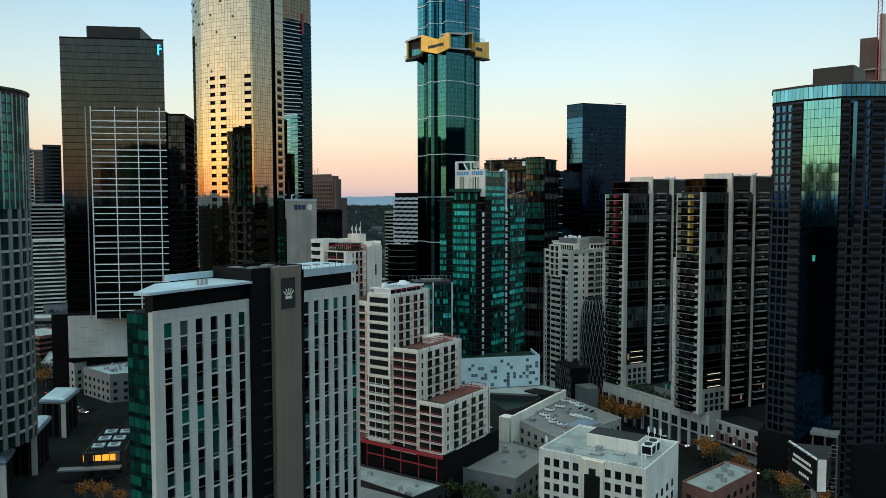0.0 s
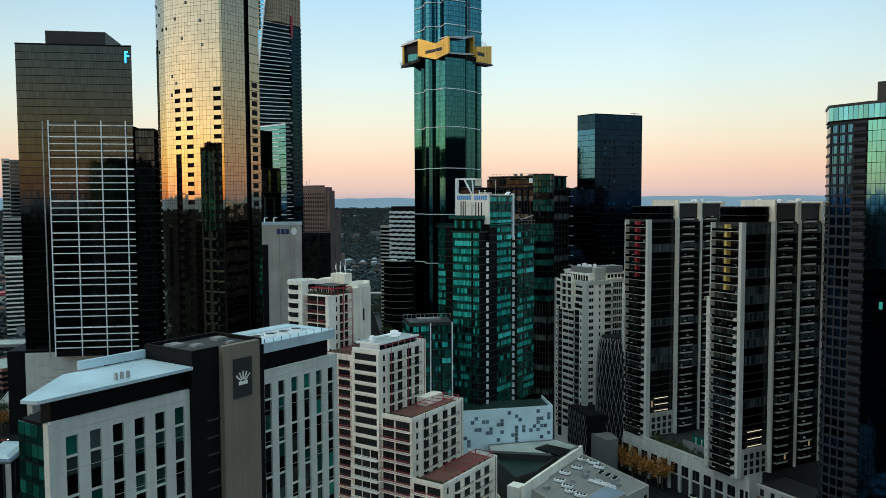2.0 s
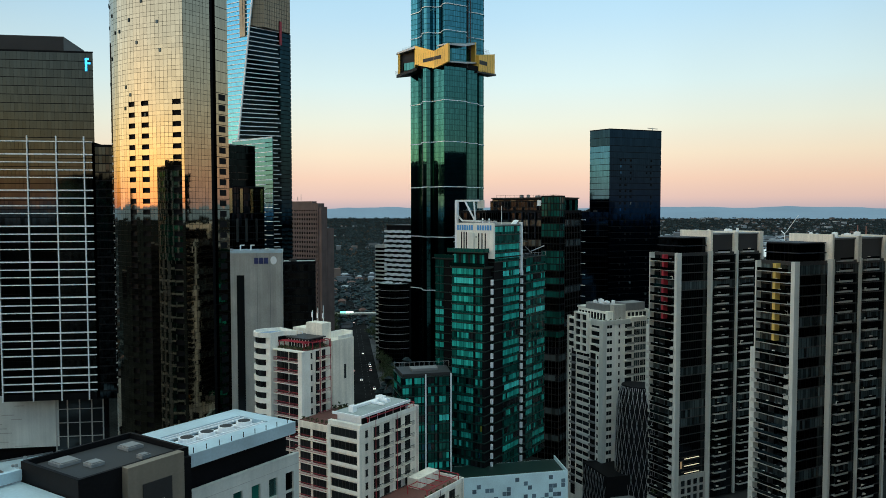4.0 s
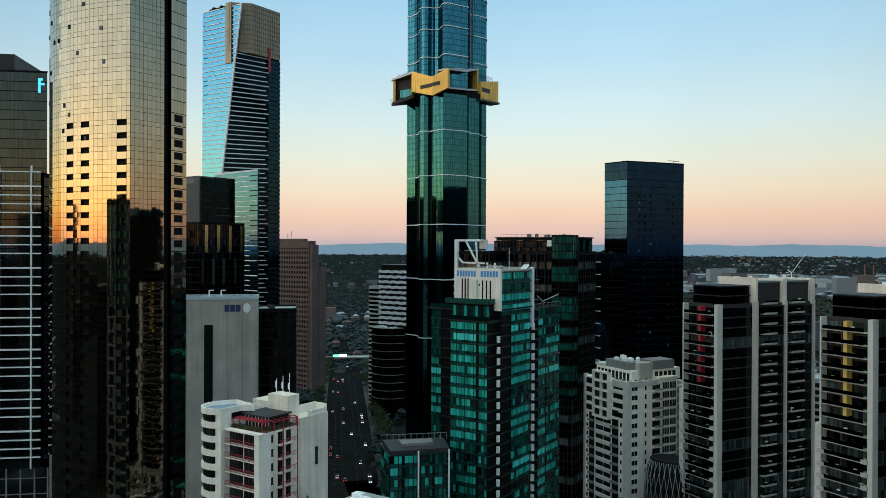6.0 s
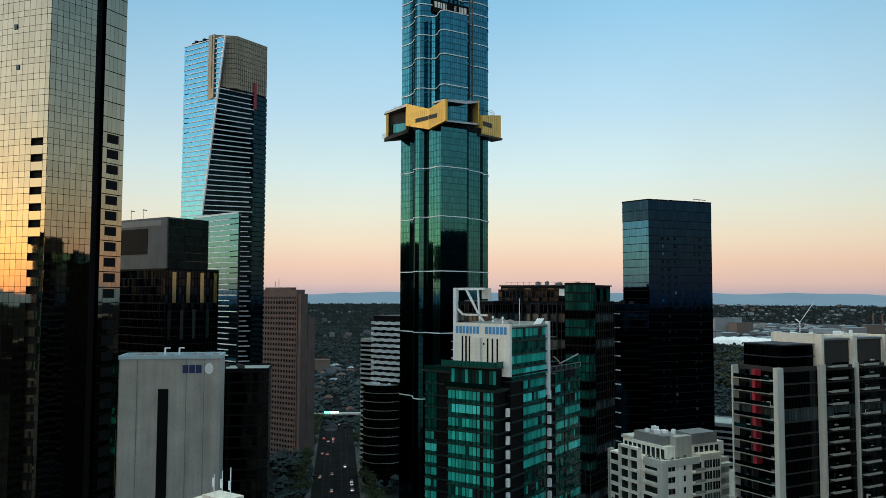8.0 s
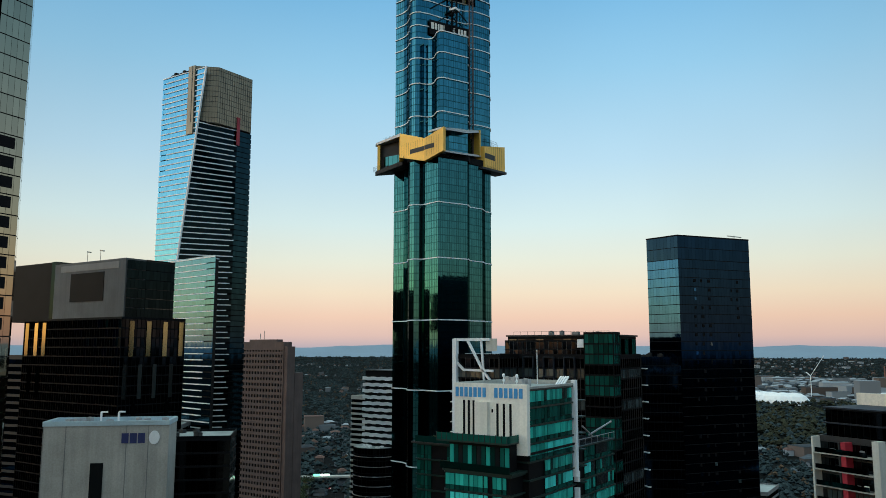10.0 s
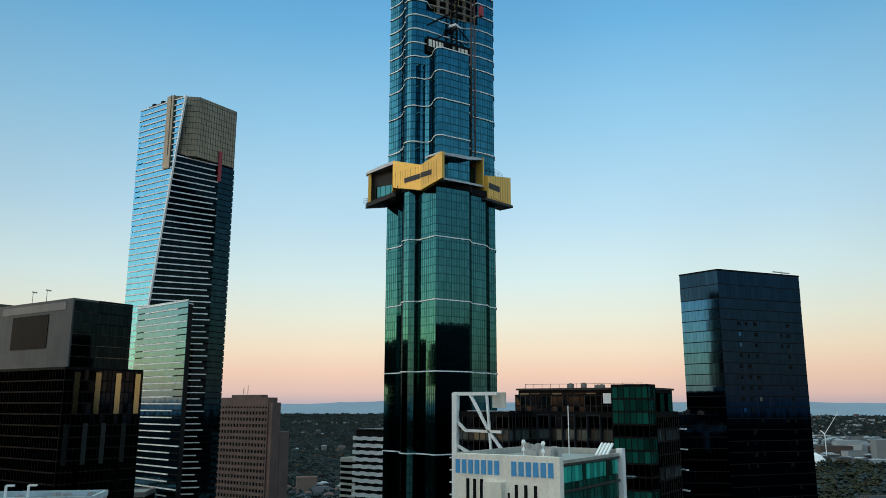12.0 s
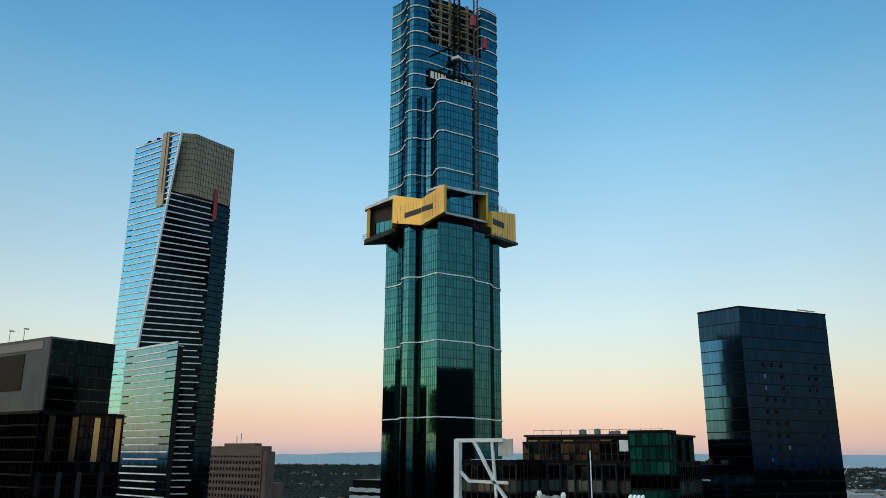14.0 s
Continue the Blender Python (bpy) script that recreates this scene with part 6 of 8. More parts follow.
    part("base_wall", Shape().prism([pt(-1.4, 0.8), pt(-0.05, 0.8), pt(-0.05, 13.6), pt(-1.4, 13.6)], z0, 25.8), M["grey"], home)
    part("base_glazing", g, M["g_dark"], home, kind="stuff")


def make_tower_podium():
    A, B = Vector((0.88, -0.475)).normalized(), Vector((0.475, 0.88)).normalized()
    C = Vector((-84.5, 318.0))

    def pt(a, b):
        v = C + A * a + B * b
        return (v.x, v.y)
    home = thing("podium", "pale concrete podium with dark openings below two towers", "podium", (-110, 340))
    part("podium_wall", Shape().prism([pt(-82, 0), pt(0, 0), pt(0, 55), pt(-82, 55)], 0, 10.5), M["darkgrey"], home)
    part("podium_deck", Shape().prism([pt(-82, 0), pt(0, 0), pt(0, 55), pt(-82, 55)], 10.5, 15.6), M["darkgrey"], home)
    for i in range(15):
        a = -82 + i * 5.6
        part("pier", Shape().prism([pt(a, -0.7), pt(a + 1.3, -0.7), pt(a + 1.3, 0), pt(a, 0)], 0, 15.8), M["offwhite"], home)
        part("panel", Shape().prism([pt(a + 1.32, -0.45), pt(a + 5.58, -0.45), pt(a + 5.58, 0), pt(a + 1.32, 0)], 6.4, 15.4), M["offwhite"], home)
        win = part("opening", Shape().prism([pt(a + 1.75, -0.52), pt(a + 5.15, -0.52), pt(a + 5.15, -0.45), pt(a + 1.75, -0.45)], 7.2, 11.0), M["black"], home)
        part("mullion", Shape().prism([pt(a + 3.4, -0.58), pt(a + 3.5, -0.58), pt(a + 3.5, -0.52), pt(a + 3.4, -0.52)], 7.2, 11.0), M["midgrey"], win)
    part("parapet", Shape().prism([pt(-82, -0.3), pt(0.4, -0.3), pt(0.4, 0.1), pt(-82, 0.1)], 15.6, 16.6), M["offwhite"], home)
    part("end_wall", Shape().prism([pt(0, -0.7), pt(0.5, -0.7), pt(0.5, 8), pt(0, 8)], 0, 16.6), M["offwhite"], home)
    # pool terrace
    part("pool_screen", Shape().prism([pt(-33, 8), pt(-14, 8), pt(-14, 8.2), pt(-33, 8.2)], 16, 21.0), M["g_green"], home)
    s = Shape()
    for i in range(6):
        s.prism([pt(-31 + i * 3.0, 7.8), pt(-30.7 + i * 3.0, 7.8), pt(-30.7 + i * 3.0, 7.98), pt(-31 + i * 3.0, 7.98)], 17.5, 20.4)
    part("terrace_lights", s, M["whitesteel"], home)
    part("terrace_wall", Shape().prism([pt(-34, 4), pt(-13, 4), pt(-13, 4.6), pt(-34, 4.6)], 15.6, 19.4), M["midgrey"], home)
    for k in range(44):
        bush(*pt(-80 + k * 1.8, 1.4 + (k * 7 % 5)), 15.7, 1.0 + 0.3 * (k % 3), home, "foliage")
    shops = thing("shop_row", "low pale rendered shop row with red panels and square windows", "shops", (-68, 316))
    W = [(-82.0, 322.5), (-58.5, 310.0), (-51.5, 323.0), (-75.0, 336.0)]
    part("wall", Shape().prism(W, 0, 12.4), M["grey"], shops)
    part("roof", Shape().prism(offset(W, -0.3), 12.4, 12.5), M["darkgrey"], shops)
    part("coping", Shape().wall(W[0], W[1], 0, 26.6, 12.4, 13.0, -0.3, 0.15), M["offwhite"], shops)
    for k in range(6):
        a = 0.8 + k * 4.4
        part("window", Shape().wall(W[0], W[1], a + 1.2, a + 2.8, 9.0, 11.4, 0, 0.06), M["g_dark"], shops)
        part("red_panel", Shape().wall(W[0], W[1], a, a + 1.9, 4.6, 8.4, 0, 0.1), M["redbrick"], shops)
        part("window", Shape().wall(W[0], W[1], a + 2.1, a + 3.9, 4.8, 7.6, 0, 0.06), M["g_dark"], shops)
    part("awning", Shape().wall(W[0], W[1], 0.4, 26.0, 3.6, 4.0, 0, 1.6), M["black"], shops)


def make_blue_tower():
    """The big dark tower with the blue glass crown."""
    home = thing("apartment_tower", "tall dark glass tower with turquoise crown and balcony columns", "tower", (-38, 318))
    poly = [(-60.5, 312.0), (-58.2, 301.2), (-47.4, 296.0), (-35.6, 294.2), (-29.0, 297.5), (-14.0, 310.0), (-14.0, 340.0), (-60.5, 340.0)]
    part("core", Shape().prism(offset(poly, -0.4), 0, 138), M["black"], home)
    fh = 3.1
    n = 44
    rings = [Shape().wall(poly[e], poly[e + 1], 0, length(poly[e], poly[e + 1]), -0.75, 0, -0.2, 0.25).mesh("spandrel", M["slate"]) for e in (0, 1, 3, 4)]
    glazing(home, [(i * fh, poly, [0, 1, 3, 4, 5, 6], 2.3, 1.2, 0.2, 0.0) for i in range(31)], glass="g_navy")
    # upper windows lighter: the reflected sky is put into their tint
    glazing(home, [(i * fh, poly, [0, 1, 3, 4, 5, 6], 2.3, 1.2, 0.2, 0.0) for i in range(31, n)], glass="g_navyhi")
    # middle bay aqua above, navy below: mirrored sky and skyline put into the tints
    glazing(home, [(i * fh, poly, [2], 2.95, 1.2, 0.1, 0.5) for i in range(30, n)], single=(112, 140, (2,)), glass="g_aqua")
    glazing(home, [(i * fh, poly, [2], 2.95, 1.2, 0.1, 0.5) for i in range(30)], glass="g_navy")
    part("glass_strip", pane_row([(-32.4, 295.2), (-31.2, 295.8)], 42, 1.2, 0.1, 0.9, [0], 93), M["g_aqua"], home)
    for e, a, b in ((1, 7.6, 11.8), (3, 0.2, 2.4), (3, 4.6, 7.2), (4, 2.6, 7.0), (4, 11.0, 16.0)):
        p, q = poly[e], poly[e + 1]
        part("recess", Shape().wall(p, q, a, b, 0, 136, 0.02, 0.2), M["black"], home)
        front = Shape().wall(p, q, a, b, 0.1, 1.15, 0.1, 1.0).mesh("balcony_front", M["slate"])
        for i in range(n):
            part("balcony_front", front, None, home).location.z = i * fh
    for e, at in ((1, (0.2, 2.6, 5.0, 7.4)), (3, (2.6, 4.4, 7.3)), (4, (0.2, 2.4, 7.2, 9.0, 10.8, 16.2))):
        for a in at:
            part("pilaster", Shape().wall(poly[e], poly[e + 1], a, a + 0.45, 0, 136, -0.1, 0.35), M["slate"], home)
    for i in range(n):
        for me in rings:
            part("spandrel", me, None, home).location.z = (i + 1) * fh
    part("lit_window", Shape().wall(poly[2], poly[3], 4.2, 5.2, 81, 83.2, 0.5, 0.56), M["g_greenhi"], home)
    crown = offset(poly, 0.5)
    part("crown_core", Shape().prism(offset(poly, -0.2), 136.4, 141.0), M["black"], home)
    part("crown_glass", pane_row(crown, 4.0, 1.6, 0.15, z=137.0), M["g_crown"], home, kind="stuff")
    part("crown_cap", Shape().prism(offset(poly, 0.7), 141.0, 141.8), M["darkgrey"], home)
    part("plant_room", Shape().prism([(-46, 303), (-33, 301), (-31, 316), (-44, 318)], 141.8, 148.2), M["darkgrey"], home)
    part("podium", Shape().box(-60, 296, 0, -14, 342, 18), M["black"], home)
    part("canopy", Shape().box(-41.5, 288, 22.0, -33, 300, 23.0), M["midgrey"], home)
    s = Shape()
    for k in range(3):
        s.box(-41 + k * 3.8, 288.5, 0, -40.4 + k * 3.8, 289.1, 22)
    part("canopy_posts", s, M["brick"], home)
    con = thing("construction_tower", "brown concrete tower core under construction with a crane", "tower", (-33, 432))
    part("core", Shape().box(-43.5, 418, 0, -36.5, 430, 178), M["brick"], con)
    part("core", Shape().box(-35.5, 416, 0, -20, 436, 188), M["grey"], con)
    for i in range(14):
        part("floor_slab", Shape().box(-46.5, 415.5, 90 + i * 5.6, -19, 436, 90.5 + i * 5.6), M["grey"], con)
    c = Shape()
    for dx in (0, 1.6):
        for dy in (0, 1.6):
            c.bar((-36.2 + dx, 414 + dy, 120), (-36.2 + dx, 414 + dy, 196), 0.25)
    for i in range(38):
        c.bar((-36.2, 414, 120 + 2 * i), (-34.6, 414, 122 + 2 * i), 0.18)
    part("crane_mast", c, M["red"], con)


def make_office_tower():
    """The dark office tower with the white grid in front."""
    home = thing("office_tower", "grey mirror-glass office tower with lower white-gridded front", "office", (-385, 270))
    P = turned(-405.4, 236.8, 42.6, 53.4, 40)
    P[2] = (P[1][0] - 40.0, P[1][1] + 20.0)
    storeys(home, P, 30, 189.6, 3.7, "g_grey", "black", bay=1.5, band_h=0.3, band_out=0.02, gap=0.05, parapet=0.5)
    cap = turned(*Vector(P[0]).lerp(Vector(P[1]), 0.26), 42.6, 27.6, 30)
    part("roof_plant", Shape().prism(cap, 189.6, 196.2), M["darkgrey"], home)
    u = Vector((math.cos(radians(42.6)), math.sin(radians(42.6))))
    nrm = Vector((u.y, -u.x))
    b = Vector(P[1]) - u * 3.2 + nrm * 0.2
    s = Shape()
    for k, (w, h, dz) in enumerate(((0.9, 5.4, 0), (2.3, 0.9, 3.0), (1.7, 0.9, 4.8))):
        c = [b + nrm * 0.2, b + u * w + nrm * 0.2, b + u * w, b]
        s.prism([(q.x, q.y) for q in c], 181.5 + dz, 181.5 + dz + h)
    part("logo", s, M["bluelamp"], home, "small glowing blue logo mark")
    # gridded front
    G = turned(-379.9, 237.2, 42.1, 37.9, 26)
    front = part("front_core", Shape().prism(offset(G, -0.3), 40, 149.4), M["black"], home)
    fh = 3.55
    L = length(G[0], G[1])
    n = 30
    glazing(home, [(43 + i * fh, G, [0], 3.3, 1.5, 0.08, 0.0) for i in range(n)], single=(132, 150, (0,)), glass="g_grey")
    glazing(home, [(43 + i * fh, G, [1, 2, 3], 3.3, 1.5, 0.08, 0.0) for i in range(n)], glass="g_black")
    cols = [0.5, L * 0.33, L * 0.63, L * 0.92]
    for c in cols:
        part("white_upright", Shape().wall(G[0], G[1], c - 0.22, c + 0.22, 40, 151.5, 0.3, 0.9), M["whitesteel"], home)
    part("white_upright", Shape().wall(G[0], G[1], -2.2, -1.8, 40, 151.0, 0.3, 1.0), M["steel"], home)
    hm = Shape().wall(G[0], G[1], 0.3, L + 0.3, 0, 0.42, 0.3, 0.8).mesh("white_transom", M["whitesteel"])
    hk = Shape().wall(G[0], G[1], 0.3, L + 0.3, 0, 0.56, 0.3, 0.85).mesh("white_transom", M["whitesteel"])
    z = 44.0
    for i in range(29):
        part("white_transom", hk if i % 4 == 3 else hm, None, home).location.z = z
        z += 5.4 if i % 4 == 3 else 3.2
    S = turned(G[1][0] + 0.5, G[1][1] + 1.0, 42.1, 8.5, 30)
    storeys(home, S, 40, 147.6, 3.6, "g_smoke", "black", bay=1.5, band_h=0.5, band_out=0.02, parapet=0.6)
    part("lower_wall", Shape().prism(turned(-408, 229, 42.1, 46, 44), 0, 41), M["black"], home)
    part("screen_wall", Shape().prism(turned(-397.6, 232.2, 42.1, 36, 1.0), 18, 40.6), M["offwhite"], home, "pale blank screen wall with thin slots")
    sl = Shape()
    rng = random.Random(6)
    W = turned(-397.6, 232.2, 42.1, 36, 1.0)
    for k in range(11):
        a = rng.uniform(2, 22)
        sl.wall(W[0], W[1], a, a + rng.uniform(3, 6), 18.5 + k * 1.95, 18.9 + k * 1.95, 0, 0.06)
    part("slots", sl, M["grey"], home)
    part("side_box", Shape().prism(turned(-372.0, 255.5, 42.1, 20, 8), 0, 40.0), M["g_dark"], home)
    SB = turned(-372.0, 255.5, 42.1, 20, 8)
    for a in (0.3, 5.0, 10.0, 15.0, 19.7):
        part("base_upright", Shape().wall(SB[0], SB[1], a - 0.25, a + 0.25, 0, 40.0, 0, 0.3), M["grey"], home)
    for z in (16.0, 22.0, 28.0, 34.0, 39.6):
        part("base_transom", Shape().wall(SB[0], SB[1], 0, 20, z, z + 0.3, 0, 0.2), M["grey"], home)


def make_gold_tower():
    home = thing("skyscraper", "bronze and gold mirror-glass skyscraper with rounded sides and recessed balconies", "skyscraper", (-268, 248))
    # outline: swelling -y side, flat corner, +x side with a dark slot
    pts = []
    for a in np.linspace(0, 1, 15):
        x = -291.6 + 41.4 * a
        pts.append((x, 229.2 - 4.2 * math.sin(math.pi * min(1.0, a * 0.94 + 0.06)) + 4.5 * (1 - a) ** 6))
    pts += [(-249.3, 229.6), (-248.6, 239.4), (-251.4, 239.7), (-251.6, 241.4), (-248.6, 241.6), (-249.6, 247.4), (-254.0, 250.0), (-290.0, 252.0), (-294.8, 242.0)]
    fh, n = 3.45, 74
    part("core", Shape().prism(offset(pts, -0.5), 0, 253.8), M["black"], home)
    front = list(range(14))
    ring = Shape().prism(offset(pts, 0.0), -0.16, 0).mesh("floor_joint", M["black"])
    rng = random.Random(9)
    bal = [e for e in front if e not in (1, 7, 9, 13)]
    rows = []
    half = Shape()
    for i in range(n):
        z = i * fh
        holes = i < 45
        rows.append((z, pts, (bal if holes else front) + [14, 15], 2.08, 1.3, 0.09, 0.06))
        rows.append((z + 2.17, pts, (bal if holes else front) + [14, 15], 1.2, 1.3, 0.09, 0.06))
        rows.append((z, pts, [19, 20, 21, 22, 23], 3.25, 1.3, 0.05, 0.06))
        if holes:                                   # glass beside the recessed balconies
            for e in (1, 7, 9, 13):
                p, q = pts[e], pts[e + 1]
                L = length(p, q)
                half.pane(p, q, 0.03, L - 0.03, z, z + 1.8, -0.04, 0.06)
        part("floor_joint", ring, None, home).location.z = z
    glazing(home, rows, single=(122, 134, (11, 12, 13, 14, 15)), glass="g_gold")
    part("balcony_glazing", half, M["g_gold"], home, kind="stuff")
    glazing(home, [(i * fh, pts, [16, 17, 18], 3.25, 1.3, 0.05, 0.0) for i in range(n)], glass="g_black")
    part("dark_slot", Shape().box(-251.0, 239.7, 0, -249.6, 241.4, 253.8), M["black"], home)
    # opened vents, tilted out a little
    for i in range(30):
        e = rng.choice(front)
        p, q = pts[e], pts[e + 1]
        z = rng.uniform(150, 200)
        a = rng.uniform(0.3, 1.6)
        part("open_vent", Shape().wall(p, q, a, a + 0.8, z, z + 1.1, 0.06, 0.22), M["g_smoke"], home)
    b = Shape().wall(pts[19], pts[20], 1.2, 4.4, 0, 2.0, 0.0, 0.09).mesh("balcony_opening", M["black"])
    for i in range(46):
        part("balcony_opening", b, None, home).location.z = 1 + i * fh
    part("podium", Shape().prism(offset(pts, 9), 0, 14), M["darkgrey"], home)
    part("podium_roof", Shape().prism(offset(pts, 9), 14, 14.3), M["roof"], home)
    part("roof_cap", Shape().prism(offset(pts, -0.2), 253.8, 255), M["darkgrey"], home)


def make_gold_crowned():
    """The striped blue tower with the gold crown and red streak."""
    home = thing("skyscraper", "blue striped glass skyscraper with gold crown and red streak", "skyscraper", (-486, 480))
    z0, zt = 0.0, 282.6
    YB = 460.0
    fh, n = 3.14, 90

    def cx(z):
        return -487.5 + 22.0 * (z - 150) / (zt - 150) if z > 150 else -487.5

    def outline(z):
        c = cx(z)
        return [(-505.0, YB), (c, YB), (-466.8, YB + 25.0), (-466.6, 495.8), (-505, 500)]
    zs = [0.0, 150.0] + [150 + (252 - 150) * k / 8 for k in range(1, 9)]
    part("core", Shape().sections([offset(outline(a), -0.4) for a in zs], zs), M["black"], home)
    part("core_top", Shape().prism([(-504.6, YB + 0.4), (-480, YB + 0.4), (-478, 470), (-469, 473), (-469, 495), (-504, 499)], 252, 281), M["black"], home)
    rng = random.Random(5)
    left, dark, side = [], [], []
    for i in range(n):
        z = i * fh
        o = outline(z)
        left.append((z, [o[0], o[1]], [0], 2.55, 1.6, 0.06, 0.0))
        a = o[0][0] + (rng.choice((0.3, 3.0, 6.5)) if i % 3 else 0.2)
        part("white_stripe", Shape().box(a, YB - 0.4, z + 2.5, cx(z) - 0.3, YB + 0.2, z + 3.1), M["whitesteel"], home)
        if z < 250:
            p, q, r = o[1], o[2], o[3]
            dark.append((z, [p, q], [0], 2.2, 1.6, 0.06, 0.0))
            side.append((z, [q, r], [0], 2.7, 1.6, 0.06, 0.0))
            part("white_stripe", Shape().wall(p, q, 0.0, length(p, q) * (0.92, 1.0, 0.96)[i % 3], z + 2.3, z + 2.85, -0.2, 0.5), M["whitesteel"], home)
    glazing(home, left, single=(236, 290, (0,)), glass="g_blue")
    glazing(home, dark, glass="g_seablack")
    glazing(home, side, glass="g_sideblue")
    # gold crown
    cr = part("gold_crown", Shape().prism([(-477.0, 458.8), (-466.0, 469.0), (-466.0, 494.8), (-474, 495.5), (-479, 470)], 251.5, 285.0), M["goldglass"], home, "gold glass crown")
    g = Shape()
    for p, q in (((-477.0, 458.8), (-466.0, 469.0)), ((-466.0, 469.0), (-466.0, 494.8))):
        L = length(p, q)
        for k in range(int(L / 1.7) + 1):
            g.wall(p, q, k * 1.7, k * 1.7 + 0.12, 251.5, 285.0, 0, 0.1)
        for k in range(11):
            g.wall(p, q, 0, L, 251.5 + k * 3.14, 251.7 + k * 3.14, 0, 0.1)
    part("crown_joints", g, M["darkgrey"], cr)
    part("gold_strip", Shape().box(-480.5, 459.0, 244.5, -475.0, 459.9, 285.0), M["goldglass"], home)
    part("white_edge", Shape().bar((cx(282.6), YB - 0.6, 282.6), (cx(150), YB - 0.6, 150), 0.9), M["whitesteel"], home)
    part("red_streak", Shape().box(-465.95, 483.6, 241.5, -465.4, 485.8, 258.5), M["red"], home, "red painted streak")
    s = Shape()
    for k in range(9):
        s.box(-503 + k * 2.6, 462, 282, -501 + k * 2.6, 472, 283.6 + (k * 7 % 3))
    part("roof_plant", s, M["black"], home)
    # lower glass block in front
    low = thing("apartment_block", "lower striped blue glass block before the gold-crowned tower", "tower", (-470, 452))
    P = [(-483.2, 453.0), (-435.4, 446.3), (-446.6, 454.7), (-448.0, 459.4), (-479.0, 459.6)]
    part("core", Shape().prism(offset(P, -0.3), 0, 170.0), M["black"], low)
    glazing(low, [(170.0 - (i + 1) * 3.14, P, [0, 1], 2.6, 1.6, 0.06, 0.0) for i in range(54)], single=(150, 171, (0,)), glass="g_lowblue")
    for i in range(54):
        z = 170.0 - (i + 1) * 3.14
        x0, x1 = ((0.0, 48.0) if i % 3 == 0 else (9.0, 40.0))
        part("white_stripe", Shape().wall(P[0], P[1], x0, x1, z + 2.45, z + 3.0, -0.1, 0.4), M["whitesteel"], low)
    part("roof", Shape().prism(P, 170.0, 170.4), M["roofpale"], low)


def make_grey_crown_block():
    home = thing("office_block", "dark glass office block with grey concrete crown", "office", (-385, 370))
    part("lower_core", Shape().box(-446, 355.6, 0, -378.4, 383.4, 133.4), M["black"], home)
    P = rect(-446, 355.2, -378.0, 384.0)
    storeys(home, P, 0, 133.6, 3.6, "g_black", "black", bay=1.7, band_h=0.5, band_out=0.02, parapet=0.4, mull="black", mull_w=0.08)
    for y in (358.5, 366.0, 373.5, 381.0):
        part("gold_pane", Shape().box(-377.9, y, 119.0, -377.7, y + 2.0, 132.5), M["g_amber"], home)
    for y in (356.4, 363.0, 369.5, 377.0):
        part("pale_pane", Shape().box(-377.9, y, 103, -377.7, y + 1.7, 116.0), M["g_curtain"], home)
    for y in (361.0, 376.0):
        part("pale_pane", Shape().box(-377.9, y, 94, -377.7, y + 1.5, 101.5), M["g_smoke"], home)
    for x in (-444.5, -437.5, -431.5):
        part("gold_pane", Shape().box(x, 354.9, 119.0, x + 2.6, 355.1, 132.5), M["g_amber"], home)
    for x in (-441, -434.5):
        part("pale_pane", Shape().box(x, 354.9, 103, x + 2.4, 355.1, 114.5), M["g_smoke"], home)
    crown = part("concrete_crown", Shape().box(-428.5, 357, 133.6, -380.0, 366, 156.6), M["crowngrey"], home, "grey concrete crown with dark square opening")
    part("dark_opening", Shape().box(-416.4, 356.8, 140.6, -393.6, 357, 152.0), M["black"], crown)
    part("pale_band", Shape().box(-424, 356.85, 153.0, -384, 357, 155.6), M["midgrey"], crown)
    part("dark_crown", Shape().box(-475, 360, 133.6, -431.6, 384, 158.4), M["black"], home)
    part("gold_side", Shape().box(-431.5, 357.2, 133.6, -428.6, 366, 158), M["g_smoke"], home)
    storeys(home, rect(-428, 366.2, -379.6, 379), 133.6, 156.4, 3.8, "g_smoke", "black", bay=1.7, band_h=0.4, band_out=0.02, parapet=0.2)
    glazing(home, [(134 + i * 3.7, [(-379.6, 357.4), (-379.6, 379)], [0], 3.4, 1.7, 0.1, 0.12) for i in range(6)], glass="g_seablack")
    for x in (-400, -409):
        s = Shape().bar((x, 359, 156.6), (x, 359, 161.0), 0.14).bar((x - 0.3, 359, 161), (x + 2.2, 359, 160.6), 0.5)
        part("roof_mast", s, M["grey"], home)


